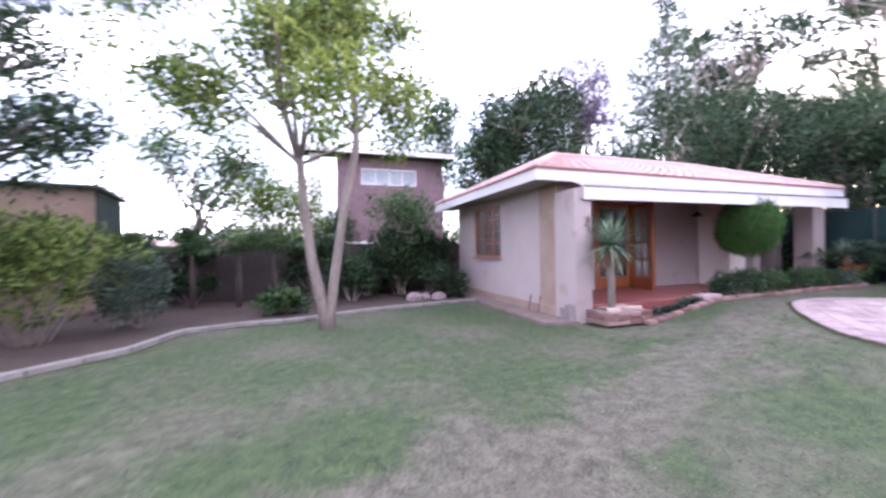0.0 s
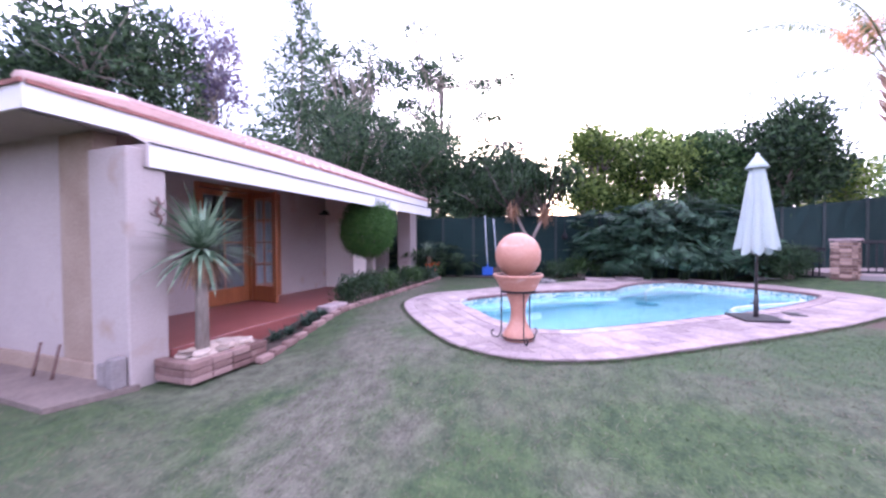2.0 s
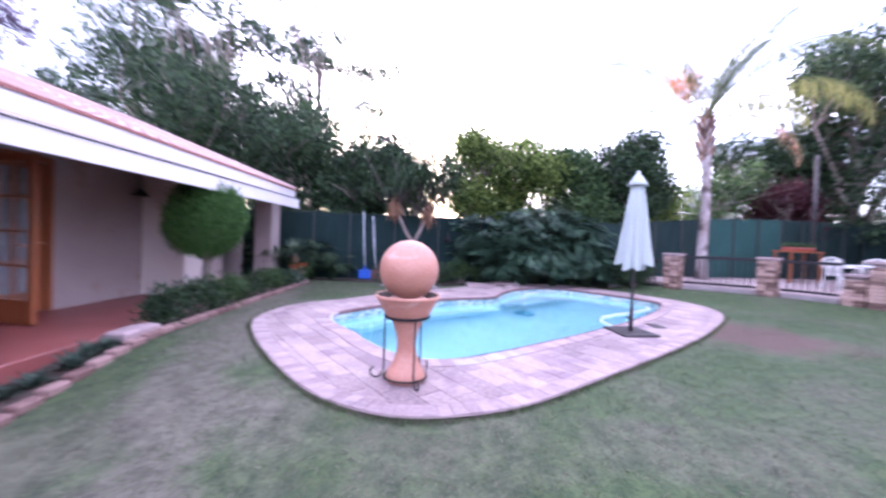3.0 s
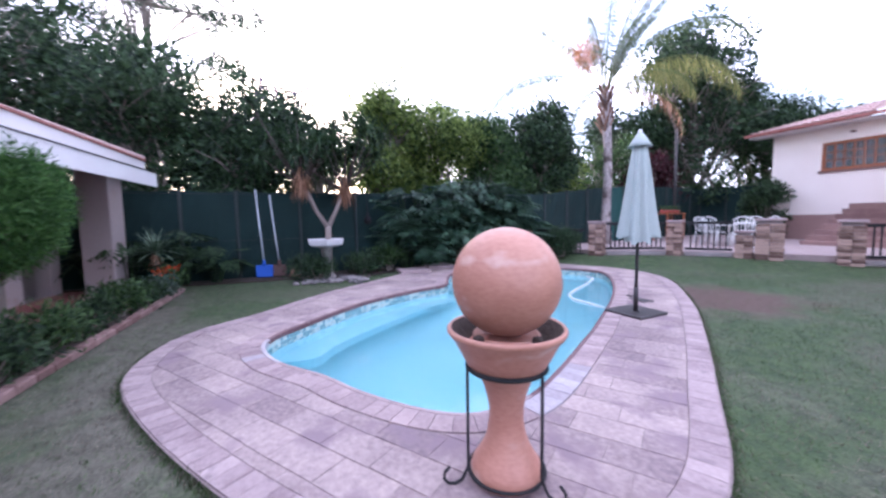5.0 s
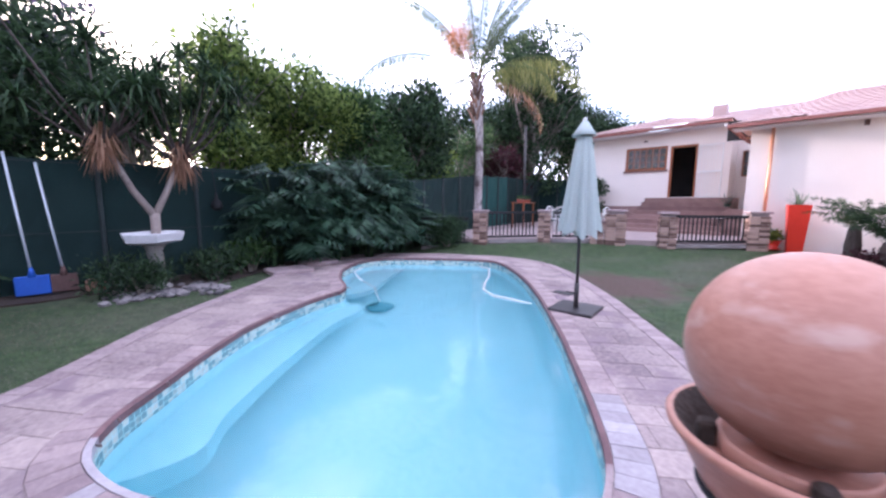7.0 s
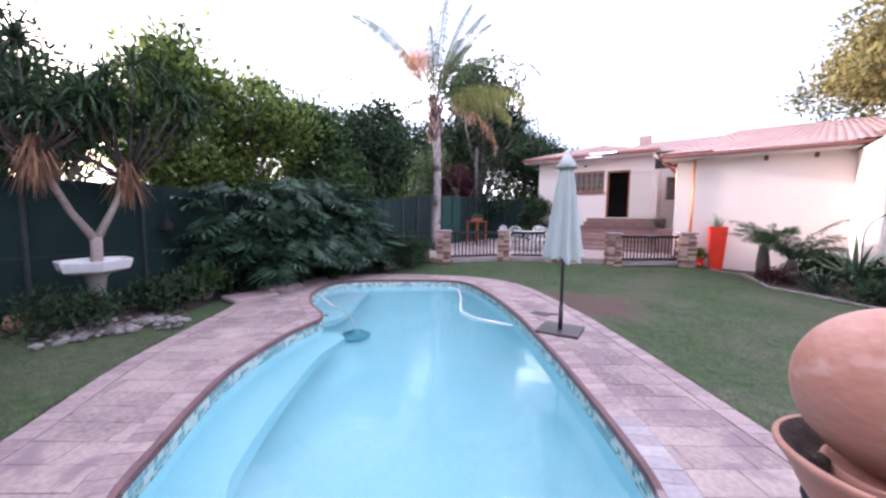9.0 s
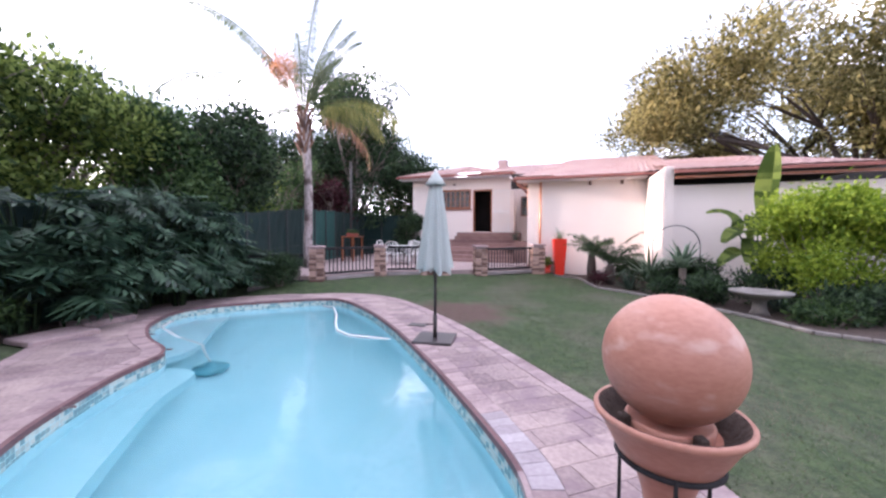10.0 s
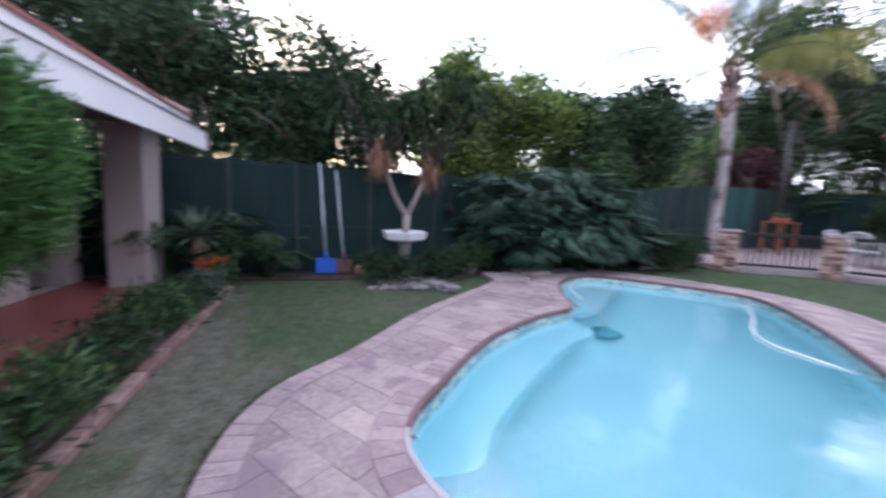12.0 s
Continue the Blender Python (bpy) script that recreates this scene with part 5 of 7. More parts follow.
def bird_bath(x, y):
    t = thing("bird_bath", x, y, 0.0, -52, "pale cast-stone bird bath with a shallow hexagonal basin on a pedestal", "bird bath")
    part("pedestal", lathe(bmesh.new(), [(0, 0.0), (0.20, 0.0), (0.20, 0.06), (0.13, 0.11), (0.10, 0.25), (0.095, 0.5), (0.12, 0.68), (0.17, 0.74), (0, 0.745)], 20), CONCRETE, t, "weathered stone pedestal", smooth=True)
    b = bmesh.new()
    prof = [(0.30, 0.755), (0.43, 0.785), (0.45, 0.80), (0.49, 0.915), (0.485, 0.93), (0.44, 0.93), (0.38, 0.87), (0.0, 0.85)]
    lathe(b, [(0, 0.745)] + prof, 6)
    bmesh.ops.scale(b, vec=(1.0, 0.78, 1), verts=b.verts[:])
    part("basin", b, PALE_STONE, t)
    return t


bird_bath(12.85, 4.05)

# ---- pots and furniture at the house ----
def tall_pot(x, y, turn, h, top, foot, mat, label, plant):
    t = thing("tall_planter", x, y, 0.02, turn, label, "planter")
    b = bmesh.new()
    for (r0, z0), (r1, z1) in (((foot, 0), (top, h)),):
        lo = [b.verts.new((sx * r0, sy * r0, z0)) for sx, sy in ((-1, -1), (1, -1), (1, 1), (-1, 1))]
        hi = [b.verts.new((sx * r1, sy * r1, z1)) for sx, sy in ((-1, -1), (1, -1), (1, 1), (-1, 1))]
        inn = [b.verts.new((sx * (r1 - 0.04), sy * (r1 - 0.04), z1)) for sx, sy in ((-1, -1), (1, -1), (1, 1), (-1, 1))]
        low = [b.verts.new((sx * (r1 - 0.05), sy * (r1 - 0.05), z1 - 0.08)) for sx, sy in ((-1, -1), (1, -1), (1, 1), (-1, 1))]
        for a, c in ((lo, hi), (hi, inn), (inn, low)):
            for i in range(4):
                b.faces.new((a[i], a[(i + 1) % 4], c[(i + 1) % 4], c[i]))
        b.faces.new(lo)
        b.faces.new(low)
    bmesh.ops.bevel(b, geom=[e for e in b.edges if e.calc_length() > h * 0.6], offset=0.02, segments=2, affect="EDGES")
    part("pot", b, mat, t)
    rng = np.random.default_rng(77)
    part("plant", quads_mesh("plant", rosette(rng, 26, plant, 0.03, h - 0.08, (0.7, 1.5), 0.3), SPIKE), SPIKE, t)
    return t


tall_pot(6.10, -9.47, 10, 1.36, 0.24, 0.165, RED_GLAZE, "tall tapered glossy red planter with a spiky plant", 0.55)
low_pot = thing("low_planter", 6.66, -9.5, 0.02, 10, "low round glossy red pot with a bushy green plant", "planter")
part("pot", lathe(bmesh.new(), [(0, 0.0), (0.26, 0.0), (0.30, 0.05), (0.22, 0.06), (0.30, 0.26), (0.33, 0.28), (0.29, 0.28), (0.2, 0.22), (0, 0.22)], 24), RED_GLAZE, low_pot, smooth=True)
part("plant", quads_mesh("plant", leaves(np.random.default_rng(5), [(0, 0, 0.38, 0.28, 0.28, 0.14)], 500, 0.12, 0.05, 5, 0.05, 0.2), LEAF_BRIGHT), LEAF_BRIGHT, low_pot)
rp = thing("round_pot", 7.05, -9.35, 0.02, 0, "dull red round clay pot beside the brick pillar", "pot")
part("pot", lathe(bmesh.new(), [(0, 0.0), (0.16, 0.0), (0.23, 0.16), (0.22, 0.26), (0.18, 0.26), (0.17, 0.2), (0, 0.2)], 20), RED_POT, rp, smooth=True)


def cast_chair(x, y, turn):
    t = thing("garden_chair", x, y, 0.11, turn, "white plastic garden armchair at the patio table", "chair", "chairs round the patio table")
    part("seat", boxes((-0.24, 0.24, -0.24, 0.24, 0.42, 0.45), bevel=0.015), WHITE_PLASTIC, t)
    b = bmesh.new()
    for i in range(6):
        a = -0.22 + 0.44 * i / 5
        tube(b, [(a, 0.23, 0.45), (a * 1.1, 0.30, 0.85)], 0.014, 5)
    tube(b, [(-0.26, 0.29, 0.82), (-0.15, 0.31, 0.90), (0, 0.31, 0.93), (0.15, 0.31, 0.90), (0.26, 0.29, 0.82)], 0.02, 6)
    part("backrest", b, WHITE_PLASTIC, t, smooth=True)
    for sx in (-1, 1):
        part("armrest", tube(bmesh.new(), [(sx * 0.27, -0.22, 0.45), (sx * 0.29, -0.24, 0.64), (sx * 0.29, 0.0, 0.67), (sx * 0.27, 0.28, 0.67)], 0.017, 6), WHITE_PLASTIC, t, smooth=True)
        for sy in (-1, 1):
            part("leg", tube(bmesh.new(), [(sx * 0.22, sy * 0.22, 0.42), (sx * 0.26, sy * 0.27, 0.0)], [0.022, 0.016], 6), WHITE_PLASTIC, t, smooth=True)
    return t


table = thing("patio_table", 12.3, -8.9, 0.11, 0, "round white garden table on the patio", "table")
part("tabletop", lathe(bmesh.new(), [(0, 0.70), (0.56, 0.70), (0.58, 0.715), (0.56, 0.73), (0, 0.73)], 28), WHITE_PLASTIC, table, smooth=True)
for k in range(4):
    a = radians(45 + 90 * k)
    part("leg", tube(bmesh.new(), [(0.3 * math.cos(a), 0.3 * math.sin(a), 0.70), (0.46 * math.cos(a), 0.46 * math.sin(a), 0.0)], 0.025, 6), WHITE_PLASTIC, table, smooth=True)
chair0 = cast_chair(12.3, -8.05, 0)
for px, py, tr in ((13.15, -8.9, -95), (11.45, -9.0, 85), (12.4, -9.85, 178), (11.55, -8.15, 40)):
    copy_thing(chair0, pose(px, py, 0.35, 0, 0, tr))
bench_t = thing("potting_table", 15.2, -9.6, 0.11, -72, "wooden potting table with small plants in red pots against the fence", "table")
part("tabletop", boxes((-0.9, 0.9, -0.3, 0.3, 1.05, 1.10), bevel=0.006), WOOD, bench_t)
for sx in (-0.8, 0.8):
    for sy in (-0.24, 0.24):
        part("leg", boxes((sx - 0.03, sx + 0.03, sy - 0.03, sy + 0.03, 0, 1.05)), WOOD, bench_t)
pp = thing("plant_pot", 15.2, -9.6, 1.452, 0, "small red clay pot with a low plant on the potting table", "pot", "pots on the potting table")
part("pot", lathe(bmesh.new(), [(0, 0.0), (0.08, 0.0), (0.11, 0.13), (0.09, 0.13), (0.08, 0.10), (0, 0.10)], 14), RED_POT, pp, smooth=True)
part("plant", quads_mesh("plant", leaves(np.random.default_rng(6), [(0, 0, 0.18, 0.1, 0.1, 0.08)], 90, 0.07, 0.03, 4, 0.03, 0.2), LEAF_MID), LEAF_MID, pp)
for k in (-0.7, -0.35, 0.35, 0.72):
    a = radians(-72)
    copy_thing(pp, pose(15.2 + k * math.cos(a), -9.6 + k * math.sin(a), 1.452))

# ---- beds and edging ----
def edging(name, pts, w, h, mat, label, step=0.42):
    t = thing(name, 0, 0, 0, 0, label, "edging")
    for (xa, ya), (xb, yb) in zip(pts, pts[1:]):
        L = math.hypot(xb - xa, yb - ya)
        cnt = max(1, int(round(L / step)))
        ang = math.degrees(math.atan2(yb - ya, xb - xa))
        for i in range(cnt):
            s = (i + 0.5) / cnt
            part("kerbstone", boxes((-L / cnt / 2 + 0.006, L / cnt / 2 - 0.006, -w / 2, w / 2, 0.0, h), bevel=0.012), mat, t, m=pose(xa + (xb - xa) * s, ya + (yb - ya) * s, ground_z(xa + (xb - xa) * s, ya + (yb - ya) * s), 0, 0, ang))
    return t


def bed_soil(name, outline, z, label):
    return tagged(part(name, drape(prism(bmesh.new(), outline, 0.003, z)), SOIL), label, "flower bed", kind="structure")


bed_soil("bed_soil", [(4.5, 6.5), (12.3, 6.78), (13.2, 7.3), (13.2, 10.2), (12.96, 8.4), (12.4, 7.88), (12.3, 6.99), (4.5, 6.99)], 0.05, "dark soil of the bed along the stoep")
edging("bed_edging", [(4.45, 6.38), (6.4, 6.58), (9.1, 6.68), (12.25, 6.80)], 0.11, 0.08, PLANTER_BRICK, "low weathered brick edging of the bed along the stoep", 0.24)
bed_soil("bed_soil", [(13.0, 7.0), (12.9, 5.4), (13.05, 4.6), (12.3, 4.3), (12.4, 3.5), (13.3, 2.3), (14.3, 0.6), (14.6, -2.0), (13.9, -4.9), (14.5, -5.4), (15.6, -6.6), (14.72, -3.2), (14.22, 0.5), (13.58, 6.0), (13.3, 9.4)], 0.03, "dark soil under the hedge along the green fence")
right_bed = [(6.3, -9.1), (5.4, -8.7), (5.0, -6.4), (4.3, -5.75), (3.3, -4.5), (2.5, -3.2), (2.1, -2.2), (1.3, -1.8), (-4.4, -2.2), (-4.4, -7.28), (2.9, -7.28), (2.9, -7.1), (3.16, -7.1), (3.16, -9.88), (6.3, -9.88)]
bed_soil("bed_soil", right_bed, 0.03, "dark soil of the planted bed in front of the house")
edging("bed_edging", right_bed[:8] + [(-3, -1.9)], 0.08, 0.06, CONCRETE, "narrow concrete edging of the curved bed", 0.35)
left_bed = [(-5.4, 6.0), (-3.6, 7.9), (-3.3, 9.0), (-2.5, 9.3), (-1.25, 9.4), (-0.2, 9.85), (0.9, 10.15), (3.0, 10.45), (3.0, 13.38), (-9.9, 13.38), (-9.9, 6.0)]
bed_soil("bed_soil", left_bed, 0.03, "dark reddish soil of the shaded bed at the boundary wall")
edging("bed_edging", left_bed[:8], 0.12, 0.09, CONCRETE, "pale concrete edging of the shaded bed", 0.5)

planter = thing("brick_planter", 0, 0, -0.24, 0, "low red brick planter filled with flat stones beside the pier", "planter")
for k, (bx0, bx1, by0, by1) in enumerate(((3.66, 4.66, 6.44, 6.55), (3.66, 3.77, 6.552, 6.98), (4.55, 4.66, 6.552, 6.98))):
    nrow = 3
    for r in range(nrow):
        along_x = (bx1 - bx0) > (by1 - by0)
        L = (bx1 - bx0) if along_x else (by1 - by0)
        cnt = int(L / 0.23)
        for i in range(cnt):
            s0, s1 = L * i / cnt + 0.005, L * (i + 1) / cnt - 0.005
            z0 = r * 0.075
            if along_x:
                part("brick", boxes((bx0 + s0, bx0 + s1, by0, by1, z0 + 0.003, z0 + 0.07), bevel=0.005), PLANTER_BRICK, planter)
            else:
                part("brick", boxes((bx0, bx1, by0 + s0, by0 + s1, z0 + 0.003, z0 + 0.07), bevel=0.005), PLANTER_BRICK, planter)
part("soil", boxes((3.772, 4.548, 6.552, 6.97, 0.0, 0.185)), SOIL, planter, "dark soil")
rng = np.random.default_rng(12)
for i in range(44):
    b = bmesh.new()
    sx, sy = 0.09 + 0.07 * rng.random(), 0.06 + 0.05 * rng.random()
    pts = [(sx * math.cos(a) * (0.75 + 0.35 * rng.random()), sy * math.sin(a) * (0.75 + 0.35 * rng.random())) for a in (2 * math.pi * k / 7 for k in range(7))]
    prism(b, pts, 0, 0.028)
    bmesh.ops.bevel(b, geom=b.edges[:], offset=0.006, segments=1, affect="EDGES")
    part("flat_stone", b, STONE, planter, m=pose(3.82 + 0.68 * rng.random(), 6.60 + 0.30 * rng.random(), 0.185 + 0.026 * (i % 3), rng.normal() * 8, rng.normal() * 8, rng.random() * 360))
solid("stone_block", box(bmesh.new(), 6.2, 6.75, 6.62, 6.88, 0.02, 0.13, bevel=0.02), BORDER, label="flat weathered stone block at the bed's edge", category="stone")
gp = thing("ground_slab", 0, 0, 0, 0, "weathered stone slabs at the pool's far corner", "stone")
part("slab", boxes((12.55, 13.15, 1.55, 2.35, 0.02, 0.10), bevel=0.015), BORDER, gp, m=pose(0, 0, 0))
part("slab", boxes((13.05, 13.7, 0.75, 1.5, 0.02, 0.12), bevel=0.015), BORDER, gp)
rockp = thing("rock_pile", 0, 0, 0, 0, "small grey stones heaped round the bird bath's bed", "stones", kind="stuff")
bmr = bmesh.new()
for i in range(150):
    u = rng.random()
    cx, cy = (12.35 + rng.normal() * 0.18, 4.55 - 1.3 * u + rng.normal() * 0.12)
    r = 0.03 + 0.05 * rng.random()
    ico = bmesh.new()
    bmesh.ops.create_icosphere(ico, subdivisions=1, radius=r)
    for v in ico.verts:
        v.co = Vector((v.co.x * (0.8 + 0.5 * rng.random()) + cx, v.co.y * (0.8 + 0.5 * rng.random()) + cy, v.co.z * 0.6 + 0.03))
    merge(bmr, ico)
part("stones", bmr, DARK_STONE, rockp)
bowl = thing("stone_bowl", 2.25, -3.60, 0.03, 0, "wide pale stone bowl on a short foot in the planted bed", "bird bath")
part("bowl", lathe(bmesh.new(), [(0, 0.30), (0.2, 0.31), (0.42, 0.38), (0.50, 0.43), (0.50, 0.455), (0.46, 0.455), (0.3, 0.40), (0, 0.385)], 32), CONCRETE, bowl, smooth=True)
part("foot", lathe(bmesh.new(), [(0, 0.0), (0.17, 0.0), (0.12, 0.08), (0.11, 0.25), (0.16, 0.31), (0, 0.31)], 20), CONCRETE, bowl, smooth=True)
hoop = thing("garden_hoop", 3.05, -6.3, 0.03, -20, "thin dark iron hoops of a plant support", "plant support")
part("hoop", tube(bmesh.new(), [(0.55 * math.cos(a), 0, 1.25 + 0.55 * math.sin(a)) for a in (math.pi * k / 12 for k in range(13))], 0.012, 6), IRON, hoop, smooth=True)
part("leg", tube(bmesh.new(), [(-0.55, 0, 1.25), (-0.55, 0, 0)], 0.012, 6), IRON, hoop)
part("leg", tube(bmesh.new(), [(0.55, 0, 1.25), (0.55, 0, 0)], 0.012, 6), IRON, hoop)


# ---- potted and bedding plants ----
def spiky_plant(seed, x, y, z, trunk_h, trunk_r, count, length, width, mat, label, dead=0, rise=(-0.2, 1.45), lean=(0, 0), droop=0.5, group="", name="spiky_plant"):
    rng = np.random.default_rng(seed)
    t = thing(name, x, y, z, 0, label, "plant", group)
    top = (lean[0], lean[1], trunk_h)
    if trunk_h > 0.05:
        part("trunk", tube(bmesh.new(), [(0, 0, -0.05), (lean[0] * 0.4, lean[1] * 0.4, trunk_h * 0.5), top], [trunk_r * 1.2, trunk_r, trunk_r * 1.1], 9), BARK, t, smooth=True)
    v = rosette(rng, count, length, width, 0, rise, droop) + np.array(top)
    part("foliage", quads_mesh("leaves", v, mat), mat, t)
    if dead:
        v = rosette(rng, dead, length * 0.7, width * 0.8, 0, (-1.5, -0.9), 0.2) + np.array(top)
        part("dead_foliage", quads_mesh("dead_leaves", v, LEAF_DRY), LEAF_DRY, t, "dry brown hanging leaves")
    return t


spiky_plant(21, 4.02, 6.74, 0.17, 1.26, 0.065, 135, 0.68, 0.050, SPIKE, "small shaggy-trunked yucca with sword-shaped leaves in the brick planter", dead=90, rise=(-0.6, 1.45), lean=(0.03, 0.02))
spiky_plant(22, 12.75, 7.35, 0.03, 0.75, 0.06, 80, 0.5, 0.035, SPIKE, "small yucca with a shaggy trunk beside the far pier", dead=40)
for k, (px, py, s) in enumerate(((5.35, 6.72, 0.8), (5.7, 6.68, 0.9), (5.15, 6.78, 0.7), (5.95, 6.78, 0.8), (6.1, 6.72, 0.7))):
    spiky_plant(30 + k, px, py, 0.05, 0.0, 0.02, 34, 0.24 * s, 0.05, LEAF_GREY, "low grey-green succulent rosette in the bed", rise=(0.2, 1.4), name="succulent", group="succulents along the stoep")
for k, (px, py, rx, ry, h, mt) in enumerate(((7.1, 6.80, 0.36, 0.22, 0.42, LEAF_DARK), (7.75, 6.84, 0.42, 0.25, 0.46, LEAF_DARK), (8.5, 6.86, 0.42, 0.25, 0.44, LEAF_MID), (9.3, 6.88, 0.45, 0.25, 0.42, LEAF_DARK), (10.1, 6.9, 0.42, 0.25, 0.42, LEAF_MID), (10.9, 6.95, 0.42, 0.25, 0.36, LEAF_DARK), (11.6, 6.98, 0.40, 0.25, 0.34, LEAF_GREY))):
    bush(40 + k, px, py, 0.04, rx, ry, h, 1500, (0.085, 0.022), mt, "low dark green bedding shrub along the stoep", group="low shrubs along the stoep")
bush(50, 12.15, 7.0, 0.04, 0.3, 0.18, 0.42, 420, (0.10, 0.03), LEAF_MID, "green plant with orange-red flowers beside the pier", blobs=5)
solid("flowers", quads_mesh("flowers", leaves(np.random.default_rng(8), [(12.1, 6.98, 0.42, 0.35, 0.18, 0.10), (12.5, 7.1, 0.35, 0.2, 0.2, 0.08)], 130, 0.06, 0.045, 4, 0.03, 0.3), FLOWER_RED), FLOWER_RED, label="orange-red flowers", category="flowers", kind="stuff")

topiary = thing("topiary_tree", 8.58, 7.24, 0.05, 0, "clipped round topiary tree with a dense green head on twisted stems", "tree")
tb = bmesh.new()
trng = np.random.default_rng(61)
for k in range(5):
    a = 2 * math.pi * k / 5
    tube(tb, [(0.03 * math.cos(a), 0.03 * math.sin(a), -0.05), (0.05 * math.cos(a + 1), 0.05 * math.sin(a + 1), 0.4), (0.04 * math.cos(a), 0.04 * math.sin(a), 0.75), (0.22 * math.cos(a), 0.22 * math.sin(a), 1.15), (0.35 * math.cos(a), 0.35 * math.sin(a), 1.5)], [0.05, 0.04, 0.035, 0.025, 0.01], 7)
part("trunk", tb, BARK, topiary, smooth=True)
part("crown", quads_mesh("crown", leaves(trng, [(0, 0, 1.55, 0.57, 0.56, 0.58), (0.08, 0.08, 1.42, 0.56, 0.53, 0.52), (-0.1, 0, 1.34, 0.52, 0.52, 0.48)], 38000, 0.075, 0.012, 12, 0.035, 0.75, 0.25), LEAF_CLIPPED), LEAF_CLIPPED, topiary)

# forked dracaena behind the bird bath
drac = thing("dracaena_tree", 13.12, 3.98, 0.03, 0, "forked pale-trunked dracaena with hanging dead orange-brown leaves and spiky heads", "tree")
db = bmesh.new()
tube(db, [(0, 0, -0.05), (0.02, 0.0, 0.6), (0, 0, 1.2)], [0.09, 0.068, 0.070], 10)
forks = [((-0.15, 0.55, 2.25), 1.0), ((0.12, -0.42, 2.1), 1.0)]
branches = bmesh.new()
heads = []
drng = np.random.default_rng(70)
for (fx, fy, fz), s in forks:
    tube(db, [(0, 0, 1.15), (fx * 0.35, fy * 0.45, 1.55), (fx, fy, fz)], [0.058, 0.046, 0.038], 8)
    for k in range(17):
        hx, hy, hz = fx + drng.normal() * 0.42, fy + drng.normal() * 0.60, fz + 0.35 + 1.25 * drng.random()
        tube(branches, [(fx, fy, fz - 0.05), ((fx + hx) / 2 + drng.normal() * 0.08, (fy + hy) / 2, (fz + hz) / 2 - 0.1), (hx, hy, hz)], [0.03, 0.018, 0.010], 6)
        heads.append((hx, hy, hz))
part("trunk", db, BARK_PALE, drac, "pale smooth forked trunk", smooth=True)
part("branch", branches, BARK_DARK, drac, "thin dark upper branches", smooth=True)
hv = np.concatenate([rosette(drng, 46, 0.58, 0.034, h[2], (-0.4, 1.4), 1.6, 4, centre=(h[0], h[1])) for h in heads])
part("crown", quads_mesh("leaf_heads", hv, LEAF_DARK), LEAF_DARK, drac)
dv = np.concatenate([rosette(drng, 55, 0.62, 0.035, fz + dz, (-1.5, -0.9), 0.25, 3, centre=(fx, fy)) for (fx, fy, fz), s in forks for dz in (0.1, 0.3)])
part("dead_foliage", quads_mesh("dead_leaves", dv, LEAF_DEAD), LEAF_DEAD, drac, "hanging dead orange-brown leaves")
bush(84, 12.42, 4.28, 0.03, 0.30, 0.28, 0.52, 1500, (0.08, 0.02), LEAF_DARK, "dark dense shrub beside the bird bath")
bush(81, 12.75, 4.55, 0.03, 0.42, 0.42, 0.5, 1700, (0.09, 0.02), LEAF_DARK, "dark low shrub round the bird bath")
bush(82, 13.1, 3.2, 0.03, 0.45, 0.5, 0.5, 1500, (0.11, 0.025), LEAF_DARK, "dark low shrub at the fence")
bush(83, 13.4, 2.5, 0.03, 0.4, 0.5, 0.6, 1300, (0.12, 0.03), LEAF_MID, "green leafy shrub at the fence")


# big-leaved hedge of split-leaf plants
def split_leaf_plant(seed, x, y, h, count, mat, label, spread=0.6, size=0.42):
    rng = np.random.default_rng(seed)
    t = thing("philodendron", x, y, 0.03, 0, label, "plant", "big-leaved plants along the fence")
    st = bmesh.new()
    verts = []
    for i in range(count):
        a = rng.random() * 2 * math.pi
        r = spread * math.sqrt(rng.random())
        top = np.array((r * math.cos(a), r * math.sin(a), h * (0.35 + 0.65 * rng.random())))
        tube(st, [(0.1 * math.cos(a), 0.1 * math.sin(a), 0), tuple(top * np.array((0.5, 0.5, 0.7))), tuple(top)], [0.014, 0.011, 0.007], 4)
        d = np.array((math.cos(a), math.sin(a), -0.35 + 0.3 * rng.normal()))
        d /= np.linalg.norm(d)
        s = np.cross(d, (0, 0, 1.0))
        s /= np.linalg.norm(s)
        L = size * (0.7 + 0.6 * rng.random())
        for k in range(7):
            f = k / 6
            q = top + d * L * f
            for sg in (-1, 1):
                w = s * sg * L * 0.62 * math.sin(math.pi * (0.18 + 0.75 * f)) + d * L * 0.22
                tipz = np.array((0, 0, -0.10 * L))
                wd = d * L * 0.068
                verts += [q - wd, q + w * 0.5 - wd * 1.2, q + w + tipz, q + w * 0.5 + wd * 1.2]
    tagged(part("stem", st, LEAF_DARK, t), kind="stuff")
    part("foliage", quads_mesh("leaves", np.array(verts), mat), mat, t)
    return t


hedge_spots = [(13.75, 2.0, 1.6), (13.55, 1.4, 1.2), (14.0, 0.9, 2.2), (13.9, 0.1, 1.9), (14.3, -0.5, 2.5), (14.0, -1.2, 1.9), (14.4, -1.8, 2.1), (13.9, -2.3, 1.2), (13.85, 1.8, 2.2), (14.15, 0.5, 2.5), (14.4, -1.1, 2.4), (13.5, 0.6, 1.1), (13.6, -0.4, 1.2), (13.75, -1.5, 1.2)]
for k, (px, py, h) in enumerate(hedge_spots):
    split_leaf_plant(100 + k, px, py, h, 44, LEAF_SPLIT, "dark green split-leaf philodendron spreading in front of the fence", 0.50, 0.52)
